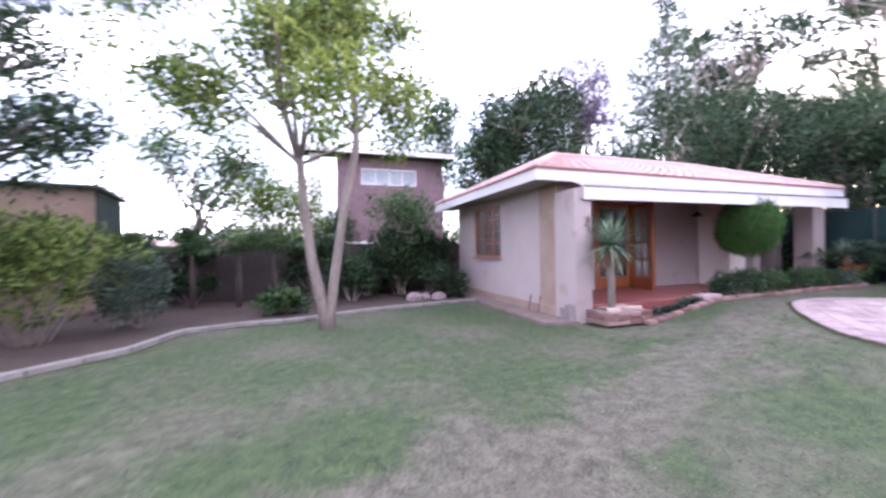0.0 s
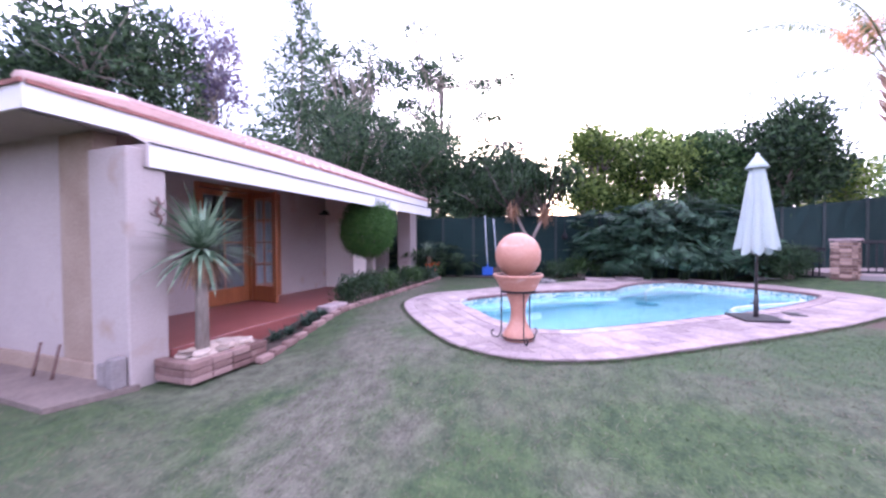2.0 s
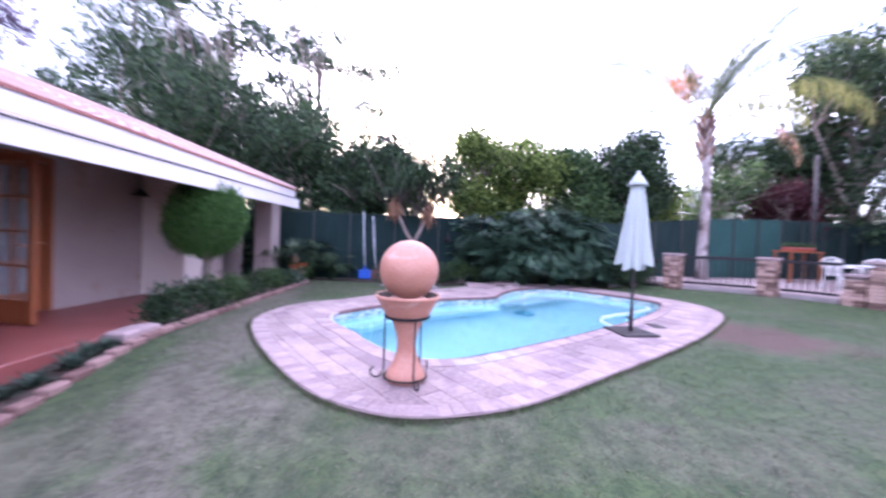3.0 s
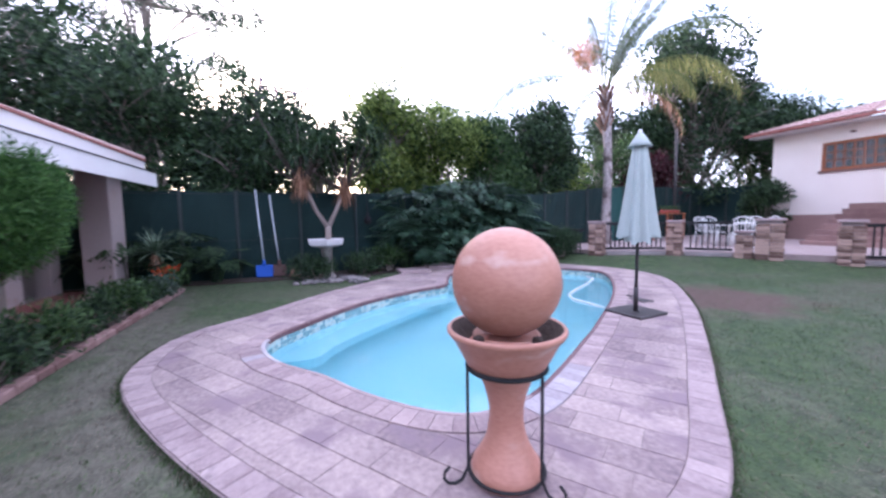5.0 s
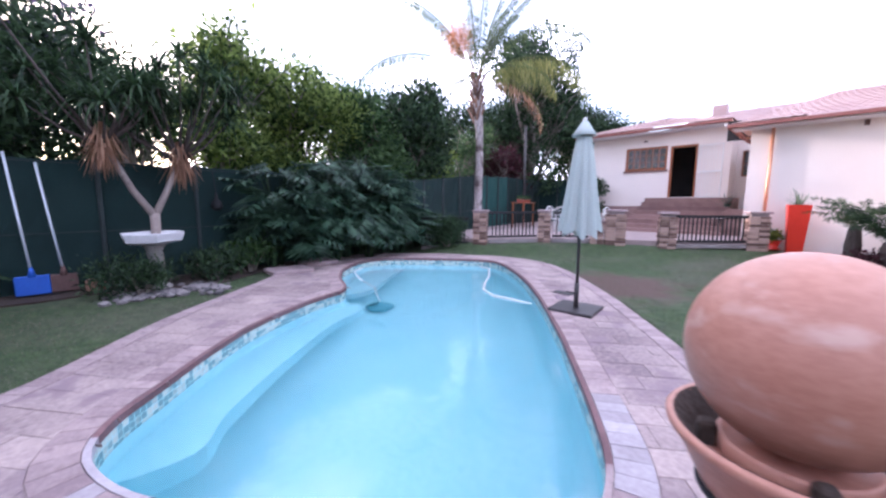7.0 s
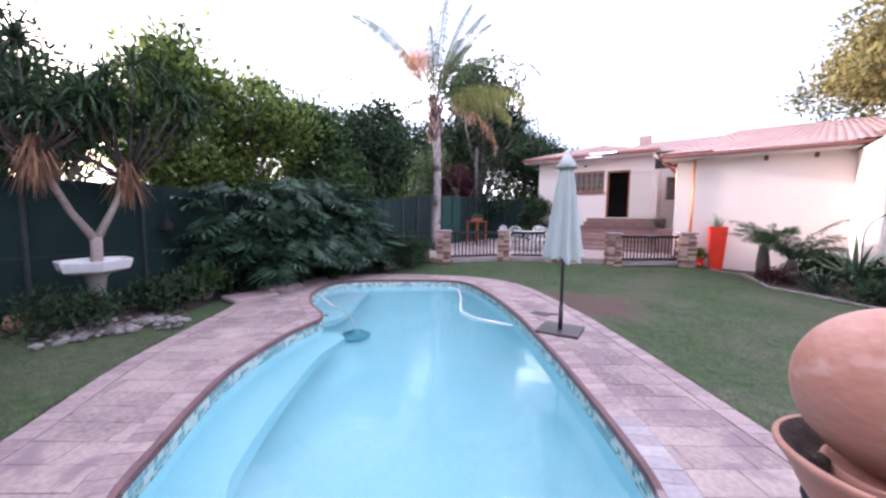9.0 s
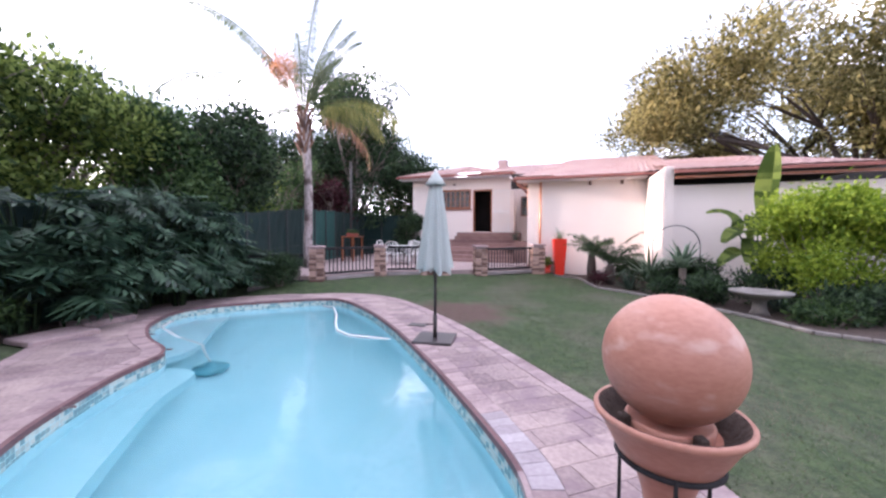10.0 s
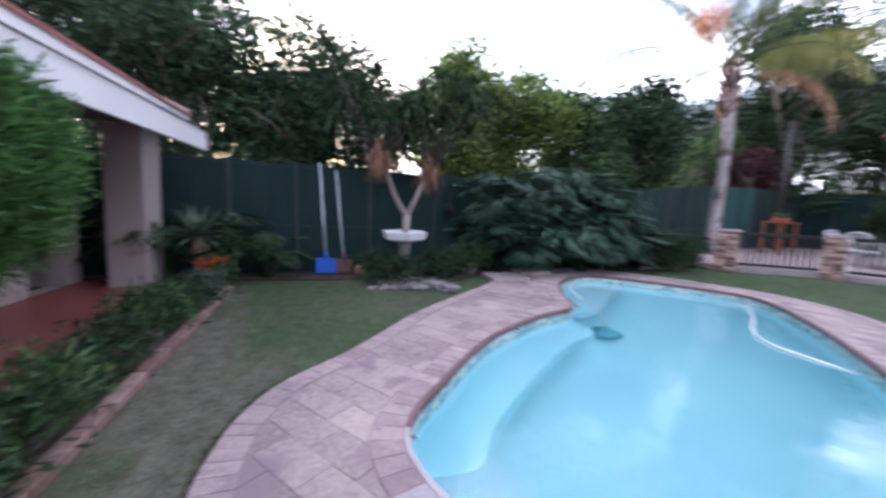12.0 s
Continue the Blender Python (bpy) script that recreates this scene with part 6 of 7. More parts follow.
for k, (px, py, h) in enumerate(((13.2, 8.6, 1.3), (12.95, 7.9, 1.0), (13.1, 7.0, 1.2), (13.15, 6.4, 0.9))):
    split_leaf_plant(120 + k, px, py, h, 30, LEAF_DARK, "dark leafy plant in front of the fence beside the cottage", 0.4, 0.36)
bush(130, 13.0, -2.62, 0.03, 0.60, 0.48, 0.74, 6500, (0.13, 0.016), LEAF_DARK, "dark rounded rosemary-like shrub at the brick pillar", blobs=16)
bush(131, 14.4, -0.4, 0.9, 0.5, 1.2, 1.6, 3000, (0.14, 0.05), LEAF_GREY, "grey-green shrub rising above the fence", blobs=12)
spiky_plant(132, 14.75, -0.9, 0.03, 2.2, 0.06, 70, 0.85, 0.035, LEAF_GREY, "tall spiky dracaena head above the hedge", rise=(-0.8, 1.4), droop=1.2)
bush(133, 13.75, -12.9, 0.1, 0.95, 0.8, 2.3, 8000, (0.12, 0.05), LEAF_DARK, "leafy shrub at the corner of the main house", blobs=12)

# planted bed at the house
def cycad(seed, x, y, z, trunk, count, length, mat, label, leaflet=0.16, curl=1.1):
    rng = np.random.default_rng(seed)
    t = thing("cycad", x, y, z, 0, label, "plant")
    s = 0.45 if trunk > 1 else 1.0
    part("trunk", lathe(bmesh.new(), [(0, -0.05), (0.13 * s, -0.05), (0.15 * s, trunk * 0.5), (0.10 * s, trunk), (0, trunk + 0.05)], 12), BARK_DARK, t, smooth=True)
    ribs, vv = bmesh.new(), []
    for i in range(count):
        p, v = frond(rng, (0, 0, trunk), 2.4 * i, 0.5 + 0.8 * rng.random(), length * (0.8 + 0.3 * rng.random()), curl, leaflet, 36, 0.012, 0.25)
        tube(ribs, [tuple(q) for q in p], 0.008, 4)
        vv.append(v)
    part("rib", ribs, LEAF_DARK, t)
    part("foliage", quads_mesh("leaflets", np.concatenate(vv), mat), mat, t)
    return t


cycad(140, 4.55, -7.35, 0.03, 0.6, 26, 1.35, LEAF_DARK, "dark green cycad with arching feather leaves in the bed")
cycad(141, 5.05, -8.0, 0.03, 0.9, 14, 1.0, LEAF_MID, "green cycad against the cream wall")
spiky_plant(142, 4.15, -6.35, 0.03, 0.0, 0.05, 48, 0.62, 0.06, LEAF_GREY, "blue-green agave at the edge of the bed", rise=(0.1, 1.4), droop=0.3)
spiky_plant(143, 3.55, -6.9, 0.03, 0.15, 0.08, 40, 1.35, 0.10, SPIKE, "large agave with long arching leaves", rise=(0.5, 1.4), droop=1.1)
spiky_plant(144, 3.0, -5.8, 0.03, 0.7, 0.08, 34, 0.75, 0.11, SPIKE, "fleshy green rosette plant in the bed", rise=(0.1, 1.3), droop=0.4)
spiky_plant(145, 2.9, -5.0, 0.03, 0.1, 0.08, 34, 0.5, 0.09, LEAF_GREY, "low grey-green rosette in the bed", rise=(0.2, 1.3), droop=0.3)
strel = thing("banana_plant", 1.30, -5.95, 0.03, 0, "banana-like plant with broad paddle leaves and one upright new leaf", "plant")
sv, sst = [], bmesh.new()
srng = np.random.default_rng(146)


def paddle(verts, p0, p1, p2, w, curl=0.12):
    p0, p1, p2 = (np.array(p, float) for p in (p0, p1, p2))
    n = 12
    prev = None
    for i in range(n + 1):
        t = i / n
        q = p0 * (1 - t) ** 2 + 2 * p1 * t * (1 - t) + p2 * t * t
        tg = 2 * (p1 - p0) * (1 - t) + 2 * (p2 - p1) * t
        tg /= np.linalg.norm(tg)
        s = np.cross(tg, (0.2, 0.3, 1.0))
        s /= np.linalg.norm(s)
        up = np.cross(s, tg)
        ww = w * math.sin(math.pi * (0.04 + 0.93 * t)) ** 0.6
        row = (q - s * ww + up * ww * curl * 2, q, q + s * ww + up * ww * curl * 2)
        if prev:
            verts += [prev[0], prev[1], row[1], row[0], prev[1], prev[2], row[2], row[1]]
        prev = row


for (ax, ay, az, bx, by, bz, w) in ((0.3, 0.1, 1.6, 0.95, 0.5, 1.35, 0.24), (-0.1, 0.3, 1.7, -0.5, 0.9, 1.6, 0.26), (0.4, -0.2, 1.9, 1.1, -0.2, 2.1, 0.24), (-0.4, 0.1, 1.9, -1.1, 0.1, 1.7, 0.25), (0.1, 0.2, 1.4, 0.6, 0.9, 0.9, 0.25), (0.0, -0.2, 1.8, -0.3, -0.8, 2.0, 0.25), (0.35, 0.3, 1.1, 1.1, 0.7, 0.8, 0.22)):
    tube(sst, [(0, 0, 0), (ax * 0.4, ay * 0.4, az * 0.5), (ax, ay, az * 0.85)], [0.04, 0.03, 0.018], 6)
    paddle(sv, (ax, ay, az * 0.85), (ax * 1.3, ay * 1.3, az + 0.35), (bx, by, bz), w * 1.15)
part("stem", sst, LEAF_MID, strel, smooth=True)
part("foliage", quads_mesh("leaves", np.array(sv), LEAF_BRIGHT), LEAF_BRIGHT, strel)
uv_ = []
paddle(uv_, (-0.05, 0, 1.9), (-0.15, 0.1, 2.7), (-0.1, 0.25, 3.7), 0.27, 0.3)
tube_ = tube(bmesh.new(), [(0, 0, 0), (-0.05, 0, 1.0), (-0.05, 0, 2.0)], [0.05, 0.035, 0.02], 6)
ul = part("new_leaf", quads_mesh("new_leaf", np.array(uv_), LEAF_BRIGHT), LEAF_BRIGHT, strel, "bright upright new leaf")
part("stem", tube_, LEAF_MID, strel)
bush(150, 0.75, -4.5, 0.03, 1.25, 0.95, 2.55, 24000, (0.085, 0.048), LEAF_LIME, "bright lime-green leafy shrub", blobs=26, clump=10, spread=0.09)
bush(151, 1.6, -4.6, 0.03, 0.8, 0.6, 0.75, 2600, (0.10, 0.03), LEAF_DARK, "dark low plant under the lime shrub")
bush(152, 0.2, -3.6, 0.03, 0.9, 0.6, 0.6, 2600, (0.12, 0.03), LEAF_DARK, "dark low plant at the bed's edge")
bush(153, 1.5, -2.9, 0.03, 0.6, 0.45, 0.35, 1500, (0.09, 0.03), LEAF_MID, "low green ground cover beside the stone bowl")
bush(154, 4.9, -7.0, 0.03, 0.22, 0.3, 0.35, 700, (0.10, 0.03), LEAF_MAROON, "small maroon plant at the bed's edge")
bush(155, 3.6, -5.5, 0.03, 0.5, 0.4, 0.4, 1200, (0.10, 0.03), LEAF_DARK, "dark green low plant in the bed")
spiky_plant(156, -0.6, -3.7, 0.03, 0.5, 0.06, 60, 0.8, 0.07, SPIKE, "large pale green bird's-nest rosette", rise=(0.2, 1.4), droop=0.7)
bush(157, -1.8, -4.8, 0.03, 1.1, 1.0, 1.8, 5000, (0.12, 0.05), LEAF_DARK, "tall dark shrub at the yard wall", blobs=16)
bush(158, 2.3, -6.5, 0.03, 0.8, 0.6, 0.9, 2600, (0.14, 0.04), LEAF_DARK, "dark shrub against the yard wall")

for k, (px, py, rx, ry, h, cnt, mt) in enumerate(((2.7, -4.5, 0.6, 0.5, 0.6, 2000, LEAF_DARK), (-0.9, -2.9, 0.9, 0.5, 0.55, 2400, LEAF_DARK), (0.9, -3.3, 0.7, 0.5, 0.5, 2200, LEAF_DARK), (3.9, -8.4, 0.6, 0.6, 0.7, 1800, LEAF_DARK), (-2.6, -3.4, 0.9, 0.7, 1.1, 2600, LEAF_MID), (3.2, -7.6 + 1.2, 0.5, 0.4, 0.7, 1500, LEAF_DARK))):
    bush(170 + k, px, py, 0.03, rx, ry, h, cnt, (0.13, 0.035), mt, "dark green bedding plant in the curved bed", group="bedding plants in the curved bed")
spiky_plant(177, 8.15, -12.35, 1.0, 0.25, 0.06, 40, 0.6, 0.05, LEAF_GREY, "grey-green agave beside the house door")
spiky_plant(178, 1.75, -4.0, 0.03, 0.0, 0.06, 44, 0.55, 0.05, LEAF_GREY, "grey-green spiky plant under the lime shrub", rise=(0.1, 1.3))

solid("steel_post", tube(bmesh.new(), [(16.3, -11.2, 0.0), (16.3, -11.2, 5.2)], 0.06, 10), POLE_DARK, label="tall thin dark steel post behind the patio", category="post", smooth=True)

# ---- palm ----
palm = thing("queen_palm", 14.55, -5.75, 0.0, 0, "tall palm with rough trunk, drooping fronds and dry orange flower stalks", "palm tree")
pr = np.random.default_rng(160)
pts = [(0.0, 0.0, -0.1), (0.02, 0.03, 1.2), (0.0, 0.0, 2.6), (-0.02, 0.05, 3.6), (0.04, 0.06, 4.4), (0.10, 0.10, 5.2), (0.12, 0.12, 5.7)]
part("trunk", tube(bmesh.new(), pts, [0.20, 0.155, 0.140, 0.135, 0.16, 0.18, 0.11], 14), BARK_PALM, palm, "rough trunk with pale and dark bands", smooth=True)
boots = bmesh.new()
for i in range(46):
    a, z = 2.4 * i, 4.1 + 1.5 * i / 46
    d = Vector((math.cos(a), math.sin(a), 0))
    tube(boots, [Vector((0.08, 0.09, z)) + d * 0.13, Vector((0.08, 0.09, z + 0.22)) + d * 0.27, Vector((0.08, 0.09, z + 0.34)) + d * (0.30 + 0.1 * pr.random())], [0.05, 0.035, 0.015], 5)
part("leaf_base", boots, LEAF_BASE, palm, "brown old leaf bases")
FRONDS = [(0.80, 0.62, 5.4, 2.3, PALM_LEAF), (0.95, 1.15, 4.4, 1.3, PALM_LEAF), (4.1, 1.22, 3.8, 0.7, PALM_UP), (3.7, 1.40, 3.6, 0.5, PALM_UP), (2.6, 1.42, 3.5, 0.6, PALM_UP), (3.5, 1.3, 3.4, 0.8, PALM_UP),
          (4.4, 1.3, 3.1, 0.9, PALM_UP), (5.5, 1.2, 3.0, 1.1, PALM_LEAF), (2.2, 1.1, 3.0, 1.5, PALM_LEAF), (4.6, 1.38, 3.2, 0.8, PALM_UP), (3.75, 1.02, 4.9, 2.4, PALM_LEAF),
          (3.72, 0.55, 4.7, 2.3, PALM_YELLOW), (3.5, 0.35, 3.3, 1.9, PALM_YELLOW), (3.95, 0.0, 3.4, 1.9, LEAF_DRY), (6.0, 0.5, 3.2, 2.0, PALM_LEAF)]
for az, el, L, curl, mt in FRONDS:
    lean, wide, hang, cnt = {PALM_LEAF: (0.33, 0.008, 0.95, 230), PALM_UP: (0.30, 0.007, 0.8, 230), PALM_YELLOW: (0.58, 0.008, 1.4, 170), LEAF_DRY: (0.40, 0.012, 1.3, 80)}[mt]
    fp, fv = frond(pr, (0.12 + 0.1 * math.cos(az), 0.12 + 0.1 * math.sin(az), 5.60), az, el, L, curl, lean, cnt, wide, hang)
    fr = part("frond", quads_mesh("frond", fv, mt), mt, palm, "dry hanging frond" if mt is LEAF_DRY else "yellowing frond" if mt is PALM_YELLOW else "")
    part("rib", tube(bmesh.new(), [tuple(q) for q in fp], [0.034] + [0.022] * (len(fp) - 2) + [0.006], 5), PALM_LEAF, fr)
infl = leaves(pr, [(0.45, 0.72, 7.05, 0.52, 0.52, 0.32), (0.40, 0.62, 6.65, 0.40, 0.42, 0.40)], 1500, 0.24, 0.016, 8, 0.05, 0.2, -0.6)
part("flower_stalk", quads_mesh("flower_stalk", infl, LEAF_ORANGE), LEAF_ORANGE, palm, "dry orange flower stalk")
part("stalk", tube(bmesh.new(), [(0.10, 0.12, 5.5), (0.25, 0.45, 6.5), (0.45, 0.72, 7.2)], [0.03, 0.02, 0.01], 5), LEAF_DRY, palm)

# ---- trees beyond the fence ----
def blob_tree(seed, x, y, h, rx, ry, low, r, n, count, leaf, mat, label, trunk=0.16, bark=BARK, clump=10, spread=0.18, shell=0.5, group="", trunks=1, category="tree"):
    rng = np.random.default_rng(seed)
    return tree(seed, x, y, 0, h, round_blobs(rng, n, max(rx - r * 0.6, 0.1), max(ry - r * 0.6, 0.1), low, h, r), trunk, count, leaf, mat, label, bark, clump=clump, spread=spread, crown_z=low + (h - low) * 0.35, group=group, shell=shell, trunks=trunks, category=category)


G1 = "trees behind the green fence"
blob_tree(200, 16.2, 8.6, 5.9, 1.9, 2.0, 1.6, 0.8, 26, 18000, (0.17, 0.06), LEAF_DARK, "dense dark green tree behind the fence", group=G1)
blob_tree(201, 16.0, 6.3, 5.2, 1.6, 1.7, 1.5, 0.8, 22, 19000, (0.16, 0.06), LEAF_DARK, "dense dark green tree behind the fence", group=G1)
blob_tree(202, 16.1, 4.2, 5.1, 1.5, 1.5, 1.3, 0.6, 22, 9000, (0.15, 0.05), LEAF_DARK, "thin dark tree with open twigs behind the fence", group=G1)
# the backlight on these two is put into the leaf colour
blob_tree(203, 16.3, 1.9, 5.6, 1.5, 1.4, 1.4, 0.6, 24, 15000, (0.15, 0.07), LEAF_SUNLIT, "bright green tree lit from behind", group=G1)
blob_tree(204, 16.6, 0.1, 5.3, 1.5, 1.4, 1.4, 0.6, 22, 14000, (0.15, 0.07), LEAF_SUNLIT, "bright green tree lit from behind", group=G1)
blob_tree(205, 16.3, -1.7, 5.0, 1.4, 1.3, 1.3, 0.6, 20, 17000, (0.15, 0.07), LEAF_MID, "green tree behind the fence", group=G1)
blob_tree(206, 16.2, -3.6, 5.2, 1.5, 1.6, 1.3, 0.65, 24, 22000, (0.16, 0.07), LEAF_DARK, "rounded dark green tree behind the fence", group=G1)
blob_tree(207, 17.6, -6.0, 3.9, 1.2, 1.3, 1.5, 0.55, 16, 7000, (0.15, 0.06), LEAF_BRIGHT, "yellow-green shrub behind the fence", group=G1)
blob_tree(208, 19.4, -9.4, 4.8, 1.8, 1.8, 1.5, 0.8, 20, 9000, (0.17, 0.06), LEAF_MID, "leafy green tree behind the patio fence", group=G1)
blob_tree(209, 18.2, -11.5, 4.0, 1.2, 1.3, 1.8, 0.6, 14, 6000, (0.16, 0.07), LEAF_MAROON, "dark maroon-leaved tree behind the patio fence", group=G1)
blob_tree(210, 18.6, -15.6, 11.8, 2.9, 2.9, 1.2, 1.2, 42, 32000, (0.22, 0.09), LEAF_DARK, "large dark green tree beside the main house", trunk=0.25)
blob_tree(211, 18.5, 5.9, 6.0, 2.0, 2.0, 2.0, 0.8, 22, 9000, (0.18, 0.06), LEAF_PURPLE_HAZE, "hazy purplish tree against the sun", group=G1)
blob_tree(212, 19.5, 10.5, 8.2, 2.4, 2.4, 3.0, 0.8, 26, 8000, (0.2, 0.07), LEAF_DARK, "tall dark tree beyond the fence", group=G1)
blob_tree(213, 21.8, 13.2, 9.0, 2.6, 2.6, 3.6, 0.8, 24, 6500, (0.22, 0.07), LEAF_DARK, "tall open tree beyond the fence", group=G1)
blob_tree(214, 16.0, 12.0, 7.4, 2.2, 2.2, 1.5, 0.95, 24, 13000, (0.19, 0.07), LEAF_DARK, "dark tree behind the cottage's far end", group=G1)
blob_tree(215, 26.6, 18.4, 17.0, 3.6, 3.6, 7.5, 0.9, 36, 9000, (0.30, 0.10), LEAF_DARK, "tall airy gum tree", trunk=0.28, trunks=2)
lr = np.random.default_rng(216)
layers = [(lr.normal() * 2.6, lr.normal() * 2.6, 11.5 + 1.15 * (k % 7), 1.5 + 0.9 * lr.random(), 1.5 + 0.9 * lr.random(), 0.34) for k in range(22)]
tree(216, 33.2, 13.9, 0, 19.0, layers, 0.32, 9000, (0.34, 0.10), LEAF_DARK, "tall flat-topped pine with layered open branches", crown_z=15.5, shell=0.2)
blob_tree(217, 10.6, 22.0, 11.3, 4.0, 3.6, 3.5, 1.6, 32, 22000, (0.26, 0.11), LEAF_DARK, "large dark tree behind the cottage", trunk=0.3)
blob_tree(218, 17.0, 23.4, 15.0, 2.7, 2.7, 6.0, 0.9, 28, 7000, (0.26, 0.08), LEAF_PURPLE_HAZE, "tall open jacaranda with a purplish haze tint", trunk=0.28, trunks=2)
blob_tree(219, 5.4, 20.8, 9.8, 1.6, 1.6, 4.5, 0.8, 14, 4500, (0.2, 0.08), LEAF_MID, "slender green tree beside the neighbouring house", trunk=0.14)
blob_tree(220, 22.5, 18.5, 11.0, 3.2, 3.2, 4.0, 0.9, 28, 8000, (0.26, 0.08), LEAF_DARK, "open dark tree beyond the cottage", trunk=0.2)
blob_tree(221, 14.5, 16.8, 6.4, 2.0, 2.0, 2.5, 0.9, 16, 5000, (0.22, 0.08), LEAF_DARK, "dark tree behind the cottage roof", trunk=0.2)

conifer = thing("conifer", 32.4, 28.8, 0, 0, "tall pointed dark conifer", "tree")
cr = np.random.default_rng(230)
part("trunk", tube(bmesh.new(), [(0, 0, -0.2), (0.1, 0, 12), (0.0, 0.1, 27.0)], [0.4, 0.25, 0.04], 9), BARK, conifer, smooth=True)
cb = []
for i in range(95):
    f = (i / 95)
    z = 7.0 + 20.2 * f
    r = 6.3 * (1 - f) ** 0.8 + 0.25
    a = 2.4 * i
    cb.append((0.62 * r * math.cos(a), 0.62 * r * math.sin(a), z, 0.25 + r * 0.42, 0.25 + r * 0.42, 0.5 + 0.15 * r))
part("crown", quads_mesh("crown", leaves(cr, cb, 24000, 0.42, 0.11, 12, 0.25, 0.4, -0.1), LEAF_DARK), LEAF_DARK, conifer)

thorn = thing("thorn_tree", -5.2, -13.6, 0, 0, "broad old acacia with dark crooked limbs and olive sunlit foliage", "tree")
tr_ = np.random.default_rng(240)
tblobs = [(x, y, z, r, r, r * 0.62) for x, y, z, r in [(tr_.uniform(-5, 8.2), tr_.uniform(-4.5, 3.0), 0, tr_.uniform(0.9, 1.7)) for _ in range(62)]]
tblobs = [(x, y, 5.1 + 4.9 * tr_.random() ** 0.8 * max(0.35, 1 - abs(x - 1.5) / 11) + (0.4 if x > 6 else 0), r, r2, rz) for x, y, z, r, r2, rz in tblobs]
tb_ = bmesh.new()
limbs(tb_, tr_, (0, 0, -0.2), (0.6, 0.3, 3.6), 0.32, 9, tblobs[:26], seg=9)
part("trunk", tb_, BARK_DARK, thorn, "dark crooked trunk and limbs", smooth=True)
part("crown", quads_mesh("crown", leaves(tr_, tblobs, 90000, 0.19, 0.075, 16, 0.20, 0.35), LEAF_OLIVE_SUNLIT), LEAF_OLIVE_SUNLIT, thorn)
blob_tree(241, -8.6, -12.0, 8.0, 2.4, 2.4, 2.0, 1.1, 20, 9000, (0.2, 0.08), LEAF_MID, "green tree beside the yard", trunk=0.2)

# ---- start of the garden ----
ftree = thing("forked_tree", -0.88, 8.50, 0, 0, "slender pale-barked tree forked at the base with light green foliage", "tree")
ftree.scale = (1.2, 1.2, 1.2)
fr_ = np.random.default_rng(250)
fb = bmesh.new()
tube(fb, [(0.02, 0, -0.1), (-0.04, 0, 0.35), (-0.18, 0, 1.0), (-0.28, 0.02, 1.8), (-0.33, 0.05, 2.5), (-0.55, 0.1, 3.3), (-0.8, 0.1, 4.4)], [0.12, 0.085, 0.075, 0.068, 0.06, 0.04, 0.015], 9)
tube(fb, [(0.02, 0, -0.1), (0.08, 0, 0.35), (0.2, 0, 1.2), (0.32, 0, 2.0), (0.5, 0.02, 2.8), (0.52, 0.05, 3.4), (0.3, 0.1, 4.3)], [0.11, 0.08, 0.068, 0.062, 0.058, 0.04, 0.015], 9)
fblobs = []
for (sx, sy, sz), tips in (((-0.33, 0.05, 2.5), 9), ((0.5, 0.03, 3.0), 8), ((-0.55, 0.1, 3.3), 7)):
    for _ in range(tips):
        e = (sx + fr_.normal() * 1.15, sy + fr_.normal() * 1.0, 2.9 + 2.2 * fr_.random())
        tube(fb, [(sx, sy, sz), ((sx + e[0]) / 2, (sy + e[1]) / 2, (sz + e[2]) / 2 + 0.15), e], [0.03, 0.018, 0.006], 5)
        fblobs.append((*e, 0.50, 0.50, 0.34))
part("trunk", fb, BARK, ftree, "pale forked trunk", smooth=True)
part("crown", quads_mesh("crown", leaves(fr_, fblobs, 18000, 0.10, 0.042, 10, 0.12, 0.2), LEAF_BRIGHT), LEAF_BRIGHT, ftree)
blob_tree(223, 17.6, -19.2, 7.8, 2.4, 2.2, 0.6, 1.1, 30, 18000, (0.2, 0.08), LEAF_DARK, "dark tree between the fence and the main house", trunk=0.2)
blob_tree(224, 20.8, -12.8, 7.2, 2.4, 2.8, 0.8, 1.0, 28, 16000, (0.2, 0.08), LEAF_DARK, "dark tree behind the patio fence", group=G1)
blob_tree(222, 15.9, -18.6, 6.8, 2.2, 2.2, 1.0, 1.0, 26, 15000, (0.2, 0.08), LEAF_DARK, "dark tree between the fence and the main house", trunk=0.2)
for k, (px, py) in enumerate(((-5.6, 12.7), (-4.2, 12.9), (-1.0, 12.6), (0.4, 12.8), (1.4, 12.6), (2.4, 12.8))):
    bush(270 + k, px, py, 0.03, 0.80, 0.55, 1.95, 4200, (0.13, 0.045), LEAF_DARK, "dense dark shrub against the boundary wall", group="shrubs along the boundary wall")
blob_tree(251, -6.6, 9.4, 6.2, 2.6, 2.0, 2.9, 0.6, 26, 12000, (0.12, 0.05), LEAF_DARK, "dark tree with open crooked branches at the boundary", trunk=0.16, spread=0.12)
blob_tree(252, -5.2, 16.8, 6.0, 2.4, 2.0, 2.2, 0.7, 18, 6500, (0.16, 0.06), LEAF_MID, "light green tree beyond the boundary wall", trunk=0.12)
blob_tree(253, -2.6, 16.5, 4.2, 1.8, 1.6, 1.4, 0.6, 16, 5000, (0.15, 0.06), LEAF_BRIGHT, "sunlit green shrub beyond the boundary wall", trunk=0.08)
blob_tree(254, 1.6, 12.6, 3.3, 0.9, 0.8, 0.3, 0.5, 14, 6000, (0.13, 0.035), LEAF_MID, "leafy green shrub at the boundary wall", trunk=0.07, category="shrub")
